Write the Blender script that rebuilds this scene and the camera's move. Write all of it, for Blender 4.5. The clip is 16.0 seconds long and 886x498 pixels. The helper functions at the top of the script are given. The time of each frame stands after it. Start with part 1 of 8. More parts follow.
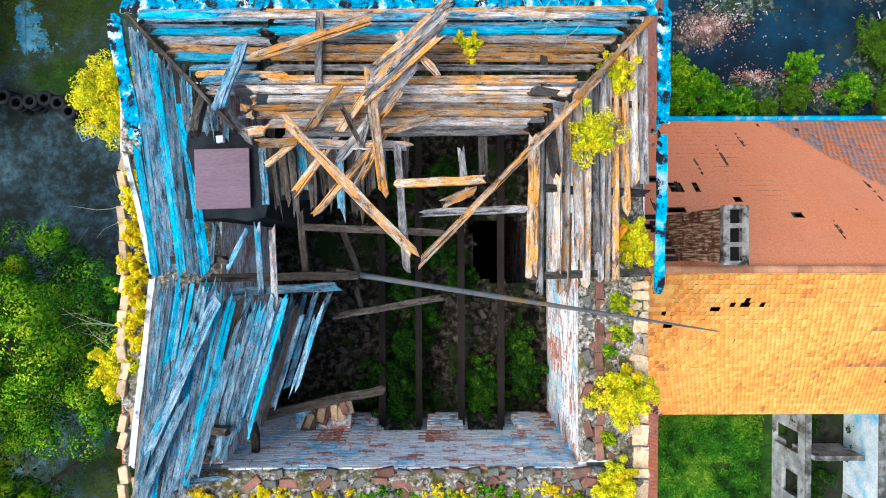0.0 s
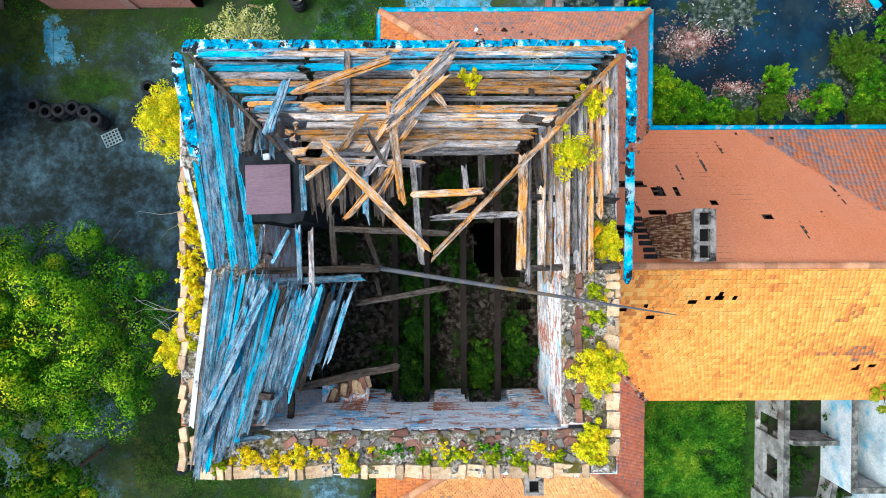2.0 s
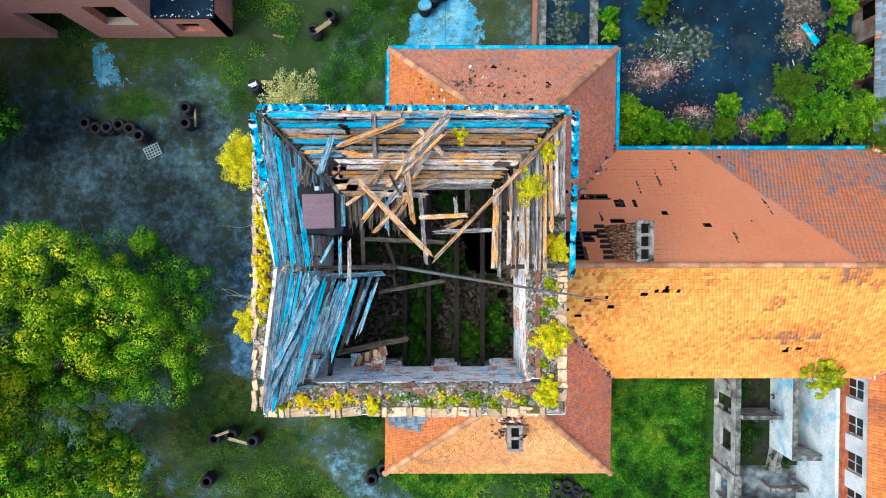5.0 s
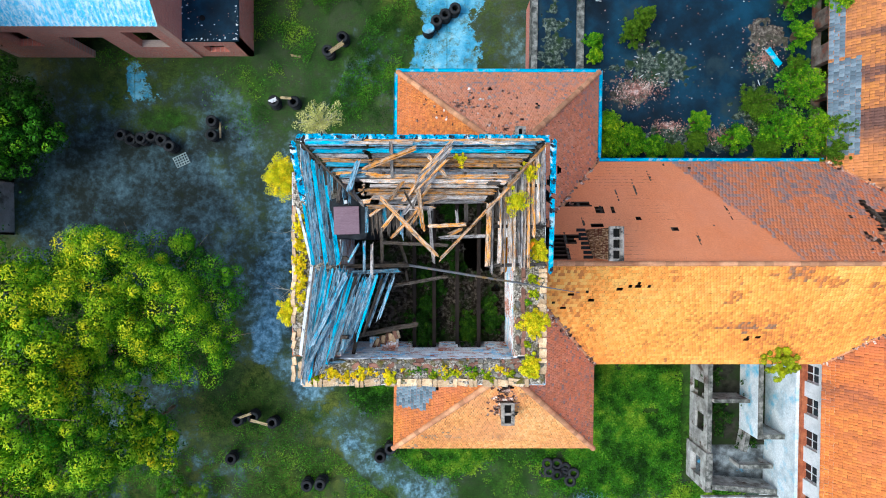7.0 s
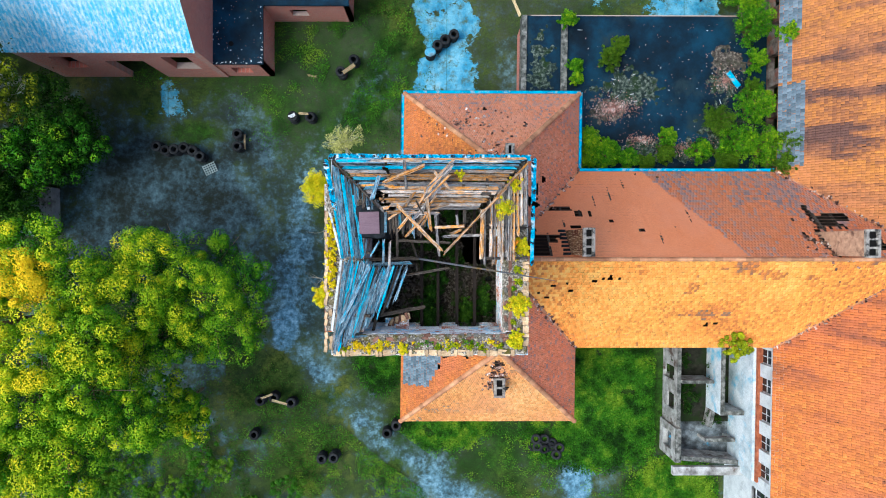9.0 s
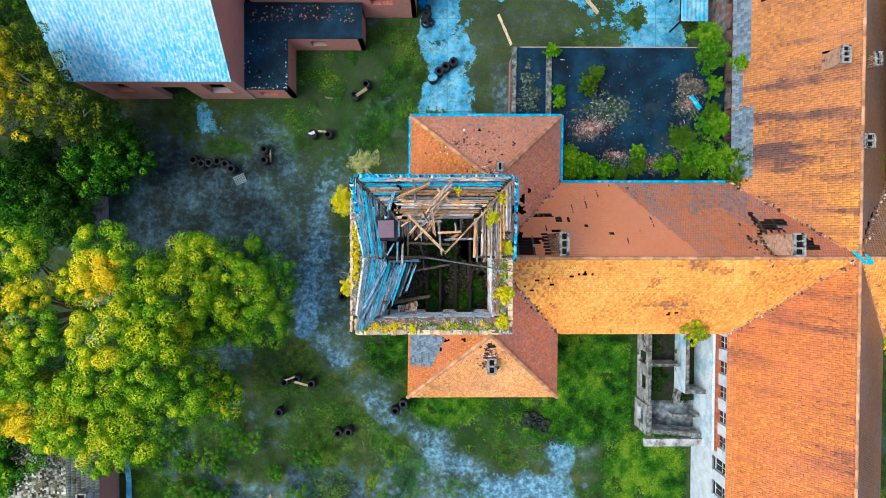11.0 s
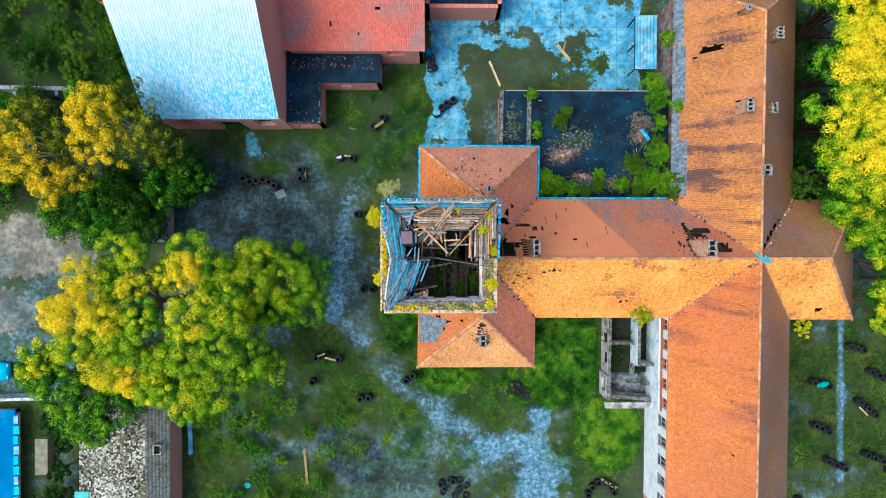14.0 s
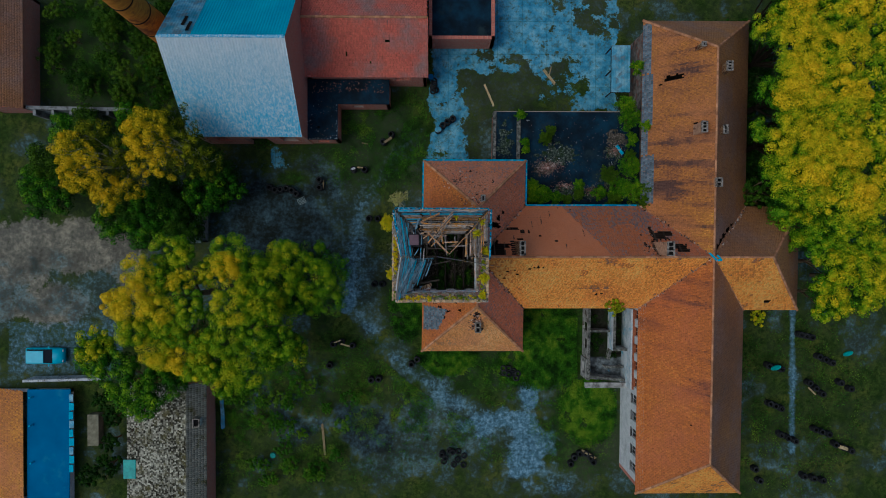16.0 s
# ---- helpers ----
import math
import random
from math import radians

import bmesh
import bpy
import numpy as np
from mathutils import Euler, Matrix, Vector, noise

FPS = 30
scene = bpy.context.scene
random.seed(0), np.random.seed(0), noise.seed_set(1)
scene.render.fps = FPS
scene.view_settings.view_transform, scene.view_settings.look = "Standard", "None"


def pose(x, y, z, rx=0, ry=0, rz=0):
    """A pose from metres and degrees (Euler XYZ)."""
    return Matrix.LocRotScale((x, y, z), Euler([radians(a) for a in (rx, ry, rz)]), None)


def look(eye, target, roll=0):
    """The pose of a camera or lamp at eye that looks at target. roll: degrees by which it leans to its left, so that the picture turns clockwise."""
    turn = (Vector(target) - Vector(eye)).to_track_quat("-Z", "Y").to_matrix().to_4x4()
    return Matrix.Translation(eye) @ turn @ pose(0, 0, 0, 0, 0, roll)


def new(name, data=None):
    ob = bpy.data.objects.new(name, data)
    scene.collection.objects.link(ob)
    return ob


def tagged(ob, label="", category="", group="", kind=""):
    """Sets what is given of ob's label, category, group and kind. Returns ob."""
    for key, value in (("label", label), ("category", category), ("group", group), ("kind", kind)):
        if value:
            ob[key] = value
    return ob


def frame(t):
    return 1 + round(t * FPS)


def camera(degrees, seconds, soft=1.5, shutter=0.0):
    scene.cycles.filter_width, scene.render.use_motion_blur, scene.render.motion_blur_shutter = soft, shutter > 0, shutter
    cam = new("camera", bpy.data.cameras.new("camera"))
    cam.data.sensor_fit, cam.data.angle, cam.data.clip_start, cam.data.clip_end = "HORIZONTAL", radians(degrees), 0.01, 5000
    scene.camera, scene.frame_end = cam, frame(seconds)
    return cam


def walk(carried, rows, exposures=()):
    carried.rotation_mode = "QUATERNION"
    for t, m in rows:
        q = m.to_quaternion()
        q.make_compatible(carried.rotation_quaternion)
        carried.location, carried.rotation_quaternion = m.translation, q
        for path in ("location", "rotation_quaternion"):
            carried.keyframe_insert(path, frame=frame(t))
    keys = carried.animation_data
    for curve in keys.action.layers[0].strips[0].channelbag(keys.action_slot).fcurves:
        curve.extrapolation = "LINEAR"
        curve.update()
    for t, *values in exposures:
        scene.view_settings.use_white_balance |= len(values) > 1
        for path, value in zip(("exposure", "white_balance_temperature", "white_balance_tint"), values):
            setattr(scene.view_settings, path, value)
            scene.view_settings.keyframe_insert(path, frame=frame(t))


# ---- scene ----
cam = camera(72.0, 16.0, soft=1.0)
# seconds, eye, turn about x, y and z
PATH = [
    (0, -0.162, 0.261, 27.527, -0.173, -0.161, -0.178),
    (0.5, -0.234, 0.259, 27.867, -0.169, -0.226, -0.233),
    (1, -0.273, 0.305, 28.337, -0.195, -0.219, -0.262),
    (1.5, -0.299, 0.292, 28.83, -0.141, -0.18, -0.282),
    (2, -0.258, 0.231, 29.307, -0.174, -0.119, -0.205),
    (2.5, -0.235, 0.201, 29.896, -0.201, -0.111, -0.15),
    (3, -0.204, 0.235, 30.551, -0.226, -0.09, -0.112),
    (3.5, -0.221, 0.305, 31.24, -0.338, -0.087, -0.126),
    (4, -0.217, 0.388, 31.977, -0.445, -0.13, -0.04),
    (6.5, -0.287, 0.452, 36.034, -0.497, -0.145, -0.028),
    (7, -0.34, 0.546, 36.973, -0.617, -0.163, 0.013),
    (7.5, -0.389, 0.52, 37.977, -0.544, -0.189, 0.035),
    (8, -0.437, 0.496, 39.067, -0.555, -0.238, 0.011),
    (8.5, -0.471, 0.45, 40.257, -0.518, -0.324, 0.007),
    (9, -0.572, 0.418, 41.511, -0.477, -0.452, 0.037),
    (11.5, -0.709, 0.519, 48.952, -0.438, -0.391, -0.027),
    (12, -0.803, 0.614, 50.632, -0.532, -0.438, -0.017),
    (12.5, -0.812, 0.769, 52.464, -0.646, -0.397, -0.018),
    (13, -0.877, 0.728, 54.475, -0.54, -0.429, 0.033),
    (13.5, -1.11, 0.718, 56.463, -0.492, -0.633, 0.036),
    (14, -1.24, 0.789, 58.584, -0.505, -0.738, 0.027),
    (14.5, -1.295, 0.809, 60.697, -0.503, -0.741, 0.055),
    (15, -1.323, 0.831, 62.775, -0.511, -0.744, 0.069),
    (15.5, -1.376, 0.892, 64.898, -0.547, -0.769, 0.035),
    (16, -1.408, 0.983, 66.891, -0.616, -0.723, 0.048),
]
walk(cam, [(t, pose(x, y, z, rx, ry, rz)) for t, x, y, z, rx, ry, rz in PATH],
     exposures=[(t, e - 0.43, 5500, 3) for t, e in ((0, 1.3), (4.2, 1.26), (9.0, 1.12), (15.2, 1.07), (15.5, 0.54), (15.8, -0.15), (16.0, -0.75))])

# ---- light ----
SUN_TURN, SUN_RISE = 254.0, 60.0    # compass-like turn of the sun (from +y clockwise) and its elevation
world = bpy.data.worlds.new("sky")
scene.world = world
world.use_nodes = True
wn = world.node_tree
sky = wn.nodes.new("ShaderNodeTexSky")
sky.sky_type, sky.sun_disc = "NISHITA", False
sky.air_density, sky.dust_density, sky.ozone_density = 1.0, 5.0, 1.0    # a hazy, whitish sky
sky.sun_elevation, sky.sun_rotation = radians(SUN_RISE), radians(SUN_TURN)
wn.links.new(sky.outputs[0], wn.nodes["Background"].inputs[0])
wn.nodes["Background"].inputs[1].default_value = 0.15
sun_lamp = bpy.data.lights.new("sun", "SUN")
sun_lamp.energy, sun_lamp.angle, sun_lamp.color = 0.9, radians(35), (1.0, 0.92, 0.76)
sun = new("sun", sun_lamp)
_a, _e = radians(SUN_TURN), radians(SUN_RISE)
sun.matrix_world = look((60 * math.sin(_a) * math.cos(_e), 60 * math.cos(_a) * math.cos(_e), 60 * math.sin(_e)), (0, 0, 0))


# ---- materials ----
def srgb(h):
    """Linear colour from a hex string."""
    v = [int(h[i:i + 2], 16) / 255 for i in (0, 2, 4)]
    return tuple(c / 12.92 if c <= 0.04045 else ((c + 0.055) / 1.055) ** 2.4 for c in v)


def tree_of(name):
    m = bpy.data.materials.new(name)
    m.use_nodes = True
    return m, m.node_tree.nodes, m.node_tree.links, m.node_tree.nodes["Principled BSDF"]


def noise_node(n, l, scale, detail=6.0, rough=0.6, stretch=None, vec=None):
    t = n.new("ShaderNodeTexNoise")
    t.inputs["Scale"].default_value, t.inputs["Detail"].default_value, t.inputs["Roughness"].default_value = scale, detail, rough
    src = vec
    if src is None:
        src = n.new("ShaderNodeTexCoord").outputs["Object"]
    if stretch:
        mp = n.new("ShaderNodeMapping")
        mp.inputs["Scale"].default_value = stretch
        l.new(src, mp.inputs[0])
        src = mp.outputs[0]
    l.new(src, t.inputs["Vector"])
    return t.outputs["Fac"]


def ramp(n, l, fac, stops):
    r = n.new("ShaderNodeValToRGB")
    e = r.color_ramp.elements
    while len(e) < len(stops):
        e.new(0.5)
    for k, (p, c) in zip(e, stops):
        k.position, k.color = p, (*c, 1)
    l.new(fac, r.inputs[0])
    return r.outputs[0]


def mix(n, l, fac, a, b, kind="MIX"):
    m = n.new("ShaderNodeMix")
    m.data_type, m.blend_type = "RGBA", kind
    for sock, v in ((m.inputs[0], fac), (m.inputs[6], a), (m.inputs[7], b)):
        if isinstance(v, (int, float)):
            sock.default_value = v
        elif isinstance(v, tuple):
            sock.default_value = (*v, 1)
        else:
            l.new(v, sock)
    return m.outputs[2]


def bump(n, l, p, height, strength=0.3, dist=0.02):
    b = n.new("ShaderNodeBump")
    b.inputs["Strength"].default_value, b.inputs["Distance"].default_value = strength, dist
    l.new(height, b.inputs["Height"])
    l.new(b.outputs[0], p.inputs["Normal"])


def surface(name, stops, scale=1.5, fine=25.0, rough=0.85, stretch=None, stain=None, stain_scale=0.4, vary=0.25, island=False, bumpy=0.35, metal=0.0, stain_at=(0.5, 0.62), fine_mul=0.35):
    """A weathered surface: a broad and a fine noise, a stain layer, and a shift of brightness from piece to piece."""
    m, n, l, p = tree_of(name)
    broad = noise_node(n, l, scale, stretch=stretch)
    grain = noise_node(n, l, fine, 8, 0.7, stretch=stretch)
    col = ramp(n, l, broad, stops)
    g = ramp(n, l, grain, [(0.25, (1 - fine_mul,) * 3), (0.75, (1 + fine_mul * 0.6,) * 3)])
    col = mix(n, l, 1.0, col, g, "MULTIPLY")
    if stain:
        s = ramp(n, l, noise_node(n, l, stain_scale, 8, 0.65), [(stain_at[0], (0, 0, 0)), (stain_at[1], (1, 1, 1))])
        col = mix(n, l, s, col, stain)
    if vary:
        if island:
            rnd = n.new("ShaderNodeNewGeometry").outputs["Random Per Island"]
        else:
            rnd = n.new("ShaderNodeObjectInfo").outputs["Random"]
        v = ramp(n, l, rnd, [(0, (1 - vary,) * 3), (1, (1 + vary,) * 3)])
        col = mix(n, l, 1.0, col, v, "MULTIPLY")
    l.new(col, p.inputs["Base Color"])
    p.inputs["Specular IOR Level"].default_value = 0.5 if rough < 0.6 else 0.15
    p.inputs["Roughness"].default_value, p.inputs["Metallic"].default_value = rough, metal
    if bumpy:
        bump(n, l, p, grain, bumpy)
    return m


def toned(name, stops, fine=18.0, rough=0.85, vary=0.25, stain=None, bumpy=0.3, stain_scale=0.5, stain_at=(0.5, 0.62), translucent=0.0):
    """Coloured by the 'tone' that each piece carries, with grain and a shift from piece to piece."""
    m, n, l, p = tree_of(name)
    at = n.new("ShaderNodeAttribute")
    at.attribute_name = "tone"
    rnd = n.new("ShaderNodeNewGeometry").outputs["Random Per Island"]
    col = ramp(n, l, at.outputs["Fac"], stops)
    grain = noise_node(n, l, fine, 6, 0.7)
    col = mix(n, l, 1.0, col, ramp(n, l, grain, [(0.25, (0.75,) * 3), (0.75, (1.2,) * 3)]), "MULTIPLY")
    if stain:
        s = ramp(n, l, noise_node(n, l, stain_scale, 8, 0.65), [(stain_at[0], (0, 0, 0)), (stain_at[1], (1, 1, 1))])
        col = mix(n, l, s, col, stain)
    col = mix(n, l, 1.0, col, ramp(n, l, rnd, [(0, (1 - vary,) * 3), (1, (1 + vary,) * 3)]), "MULTIPLY")
    l.new(col, p.inputs["Base Color"])
    p.inputs["Roughness"].default_value = rough
    p.inputs["Specular IOR Level"].default_value = 0.12
    if bumpy:
        bump(n, l, p, grain, bumpy)
    if translucent:
        tr = n.new("ShaderNodeBsdfTranslucent")
        l.new(col, tr.inputs[0])
        ms = n.new("ShaderNodeMixShader")
        ms.inputs[0].default_value = translucent
        l.new(p.outputs[0], ms.inputs[1])
        l.new(tr.outputs[0], ms.inputs[2])
        l.new(ms.outputs[0], n["Material Output"].inputs[0])
    return m


def brickwork(name, brick_a, brick_b, mortar, wash=None, wash_at=(0.45, 0.6), scale=1.0, axis="x"):
    """Courses of bricks 25 x 7.5 cm on an upright wall that runs along the axis, with worn limewash."""
    m, n, l, p = tree_of(name)
    co = n.new("ShaderNodeTexCoord").outputs["Object"]
    sp = n.new("ShaderNodeSeparateXYZ")
    l.new(co, sp.inputs[0])
    cb = n.new("ShaderNodeCombineXYZ")
    l.new(sp.outputs["XYZ".index(axis.upper())], cb.inputs[0])
    l.new(sp.outputs[2], cb.inputs[1])
    br = n.new("ShaderNodeTexBrick")
    l.new(cb.outputs[0], br.inputs[0])
    for k, c in (("Color1", brick_a), ("Color2", brick_b), ("Mortar", mortar)):
        br.inputs[k].default_value = (*c, 1)
    br.inputs["Scale"].default_value = scale
    br.inputs["Brick Width"].default_value, br.inputs["Row Height"].default_value, br.inputs["Mortar Size"].default_value = 0.26, 0.077, 0.012
    grain = noise_node(n, l, 14, 8, 0.7)
    col = mix(n, l, 1.0, br.outputs[0], ramp(n, l, grain, [(0.3, (0.6,) * 3), (0.7, (1.25,) * 3)]), "MULTIPLY")
    if wash:
        w = ramp(n, l, mix(n, l, 0.5, noise_node(n, l, 7.0, 8, 0.8, stretch=(0.6, 0.6, 3.5)), noise_node(n, l, 1.6, 8, 0.75, stretch=(1, 1, 2))), [(wash_at[0], (0, 0, 0)), (wash_at[1], (1, 1, 1))])
        tint = ramp(n, l, noise_node(n, l, 1.8, 8, 0.75), [(0.55, (0, 0, 0)), (0.62, (1, 1, 1))])
        lime = mix(n, l, tint, wash, srgb("7cd4f4"))
        lime = mix(n, l, 1.0, lime, ramp(n, l, grain, [(0.3, (0.85,) * 3), (0.7, (1.1,) * 3)]), "MULTIPLY")
        col = mix(n, l, w, col, lime)
        col = mix(n, l, 1.0, col, ramp(n, l, br.outputs["Fac"], [(0, (1, 1, 1)), (1, (0.75, 0.73, 0.7))]), "MULTIPLY")
    l.new(col, p.inputs["Base Color"])
    p.inputs["Roughness"].default_value = 0.9
    p.inputs["Specular IOR Level"].default_value = 0.12
    bump(n, l, p, br.outputs[1], -0.5, 0.02)
    return m


BRICK = srgb("d4806c")
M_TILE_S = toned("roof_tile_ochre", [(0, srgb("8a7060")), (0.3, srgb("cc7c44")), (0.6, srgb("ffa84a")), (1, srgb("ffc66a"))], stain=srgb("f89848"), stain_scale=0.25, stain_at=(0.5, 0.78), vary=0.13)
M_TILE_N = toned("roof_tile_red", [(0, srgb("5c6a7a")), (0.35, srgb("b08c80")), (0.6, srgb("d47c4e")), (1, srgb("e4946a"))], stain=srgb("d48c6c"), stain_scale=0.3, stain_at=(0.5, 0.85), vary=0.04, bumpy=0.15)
M_TILE_P = toned("roof_tile_rose", [(0, srgb("5c6a7a")), (0.35, srgb("b8968a")), (0.6, srgb("e48e66")), (1, srgb("f6b08a"))], stain=srgb("e4a084"), stain_scale=0.3, stain_at=(0.5, 0.85), vary=0.06, bumpy=0.15)
M_TILE_C = toned("roof_tile_cream", [(0, srgb("94806c")), (0.3, srgb("d0884c")), (0.6, srgb("eca460")), (1, srgb("f8c484"))], stain=srgb("e09c68"), stain_scale=0.4, stain_at=(0.45, 0.7), vary=0.12)
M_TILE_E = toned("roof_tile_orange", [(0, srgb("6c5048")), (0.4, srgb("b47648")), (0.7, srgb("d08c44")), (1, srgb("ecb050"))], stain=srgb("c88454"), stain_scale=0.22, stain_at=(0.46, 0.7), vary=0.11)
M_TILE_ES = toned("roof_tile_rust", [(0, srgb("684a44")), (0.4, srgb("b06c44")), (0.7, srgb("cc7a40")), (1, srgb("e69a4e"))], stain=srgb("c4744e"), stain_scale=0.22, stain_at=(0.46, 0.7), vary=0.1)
# for slopes turned from the sun: tile brown with some of their shade painted in
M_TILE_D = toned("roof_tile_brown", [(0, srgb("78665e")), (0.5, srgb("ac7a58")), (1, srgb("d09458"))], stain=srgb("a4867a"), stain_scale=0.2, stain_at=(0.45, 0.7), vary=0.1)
M_RIDGE = surface("ridge_tile", [(0.3, srgb("a87050")), (0.7, srgb("d09c74"))], vary=0.3, island=True)
M_BATTEN = surface("batten_wood", [(0.3, srgb("3a2d26")), (0.7, srgb("5b4a3e"))], vary=0.3, island=True)
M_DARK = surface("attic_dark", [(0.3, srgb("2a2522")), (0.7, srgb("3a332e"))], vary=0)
M_BRICK_X = brickwork("brick_wall_x", BRICK, srgb("bc7060"), srgb("b8a498"))
M_BRICK_Y = brickwork("brick_wall_y", BRICK, srgb("bc7060"), srgb("b8a498"), axis="y")
M_WASH_X = brickwork("limewashed_brick_x", srgb("d07a44"), srgb("b4603c"), srgb("a9a59c"), srgb("f8fcff"), (0.44, 0.49), axis="x")
M_WASH_Y = brickwork("limewashed_brick_y", srgb("c87844"), srgb("a85c40"), srgb("a9a59c"), srgb("e8eef2"), (0.46, 0.54), axis="y")
M_PLASTER = surface("white_plaster", [(0.3, srgb("c9d0d4")), (0.7, srgb("eef2f4"))], stain=srgb("8f9698"), stain_scale=0.6, stain_at=(0.58, 0.72), vary=0.05)
M_CONCRETE = surface("grey_concrete", [(0.3, srgb("7d7f80")), (0.7, srgb("a5a8a8"))], stain=srgb("5a5a56"), stain_scale=0.9, vary=0.1)


def glare_sheet():
    """Blue sheet metal: glare painted as whitening towards the ridge, with bleached specks and run-off streaks down the
    slope.
    """
    m, n, l, p = tree_of("blue_sheet_metal_with_glare")
    sp = n.new("ShaderNodeSeparateXYZ")
    l.new(n.new("ShaderNodeTexCoord").outputs["Object"], sp.inputs[0])
    k = n.new("ShaderNodeMapRange")
    k.inputs["From Min"].default_value, k.inputs["From Max"].default_value = 5.5, 13.0
    l.new(sp.outputs[2], k.inputs["Value"])
    cloud = noise_node(n, l, 0.16, 6, 0.6)
    streak = noise_node(n, l, 1.2, 8, 0.75, stretch=(5, 0.35, 0.35))
    speck = noise_node(n, l, 3.2, 10, 0.88, stretch=(1.6, 0.7, 0.7))
    # whiter with height: the roof's glare mixed into its colour
    f = mix(n, l, 0.5, k.outputs[0], cloud)
    f = mix(n, l, 0.25, f, streak)
    col = ramp(n, l, f, [(0.26, srgb("28a0cc")), (0.4, srgb("50b8e0")), (0.54, srgb("98c4d8")), (0.68, srgb("c8d6dc"))])
    col = mix(n, l, ramp(n, l, speck, [(0.47, (0, 0, 0)), (0.56, (0.85,) * 3)]), col, srgb("d4e2ea"))
    col = mix(n, l, ramp(n, l, noise_node(n, l, 2.2, 8, 0.8), [(0.56, (0, 0, 0)), (0.66, (0.6,) * 3)]), col, srgb("7eb0c8"))
    l.new(col, p.inputs["Base Color"])
    p.inputs["Roughness"].default_value = 0.6
    p.inputs["Specular IOR Level"].default_value = 0.3
    bump(n, l, p, speck, 0.1)
    return m


M_BLUE_TIN = glare_sheet()
M_PALE_TIN = surface("pale_cyan_sheet", [(0.36, srgb("3c90ac")), (0.5, srgb("64accc")), (0.64, srgb("98c8d8"))], scale=0.8, fine=14, rough=0.62, stain=srgb("6c8490"), stain_scale=1.2, vary=0.05, bumpy=0.1)
M_BLUE_TRIM = surface("blue_painted_gutter", [(0.4, srgb("0c8cb4")), (0.5, srgb("28b4dc")), (0.6, srgb("a8bcc4"))], scale=2.2, fine=40, fine_mul=0.6, stain=srgb("14181c"), stain_scale=4, stain_at=(0.5, 0.56), rough=0.6, vary=0.05)
M_GUTTER = surface("blue_gutter_paint", [(0.35, srgb("1890b8")), (0.65, srgb("34bce0"))], scale=2, stain=srgb("9ab0b8"), stain_scale=2.5, stain_at=(0.55, 0.62), rough=0.6, vary=0.05)
M_TAR = surface("bitumen_felt", [(0.34, srgb("071620")), (0.5, srgb("0a2434")), (0.66, srgb("123a50"))], scale=0.5, stain=srgb("22343a"), stain_scale=0.45, stain_at=(0.55, 0.68), vary=0, rough=0.7)
M_TYRE = surface("black_rubber", [(0.3, srgb("1b1c1e")), (0.7, srgb("2f3234"))], vary=0.3, rough=0.7)
M_BARK = surface("bark", [(0.3, srgb("5a4a3a")), (0.7, srgb("8a7860"))], stretch=(4, 4, 1), vary=0.15)
# bark darkened so that the shade below the golden crowns is in its colour
M_SHADED_BARK = surface("shade_darkened_bark", [(0.3, srgb("1c1812")), (0.7, srgb("342c22"))], stretch=(4, 4, 1), vary=0.15)
M_PALE_BARK = surface("pale_bark", [(0.3, srgb("8f8a78")), (0.7, srgb("c9c4ae"))], stretch=(4, 4, 1), vary=0.15)
# the dark end of this ramp also serves as shade inside the crowns
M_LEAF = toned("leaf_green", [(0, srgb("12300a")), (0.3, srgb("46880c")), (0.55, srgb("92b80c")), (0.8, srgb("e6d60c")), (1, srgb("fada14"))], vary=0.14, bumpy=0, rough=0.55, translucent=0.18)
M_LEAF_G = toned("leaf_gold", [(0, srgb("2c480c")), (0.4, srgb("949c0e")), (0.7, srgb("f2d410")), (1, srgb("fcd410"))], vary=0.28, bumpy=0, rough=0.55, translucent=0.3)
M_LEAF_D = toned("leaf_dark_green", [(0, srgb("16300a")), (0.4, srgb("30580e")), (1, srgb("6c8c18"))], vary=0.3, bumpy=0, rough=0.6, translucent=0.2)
M_LEAF_Y = toned("leaf_yellow", [(0, srgb("5c7c10")), (0.4, srgb("b8c410")), (0.7, srgb("ece410")), (1, srgb("f8dc10"))], vary=0.28, bumpy=0, rough=0.55, translucent=0.35)
M_WEED = toned("weed_green", [(0, srgb("1e400c")), (0.5, srgb("447e12")), (1, srgb("84a422"))], vary=0.25, bumpy=0, rough=0.6, translucent=0.3)


# ---- building blocks ----
def link(name, me, mat=None, parent=None, label=""):
    if mat is not None:
        me.materials.append(mat)
    ob = new(name, me)
    if parent is not None:
        ob.parent = parent
    if label:
        ob["label"] = label
    return ob


def part(name, bm, mat, parent=None, label=""):
    me = bpy.data.meshes.new(name)
    bm.to_mesh(me)
    bm.free()
    return link(name, me, mat, parent, label)


def thing(name, label, category, at=(0, 0, 0), group="", kind=""):
    ob = new(name)
    ob.location = at
    ob.empty_display_size = 0.2
    return tagged(ob, label, category, group, kind)


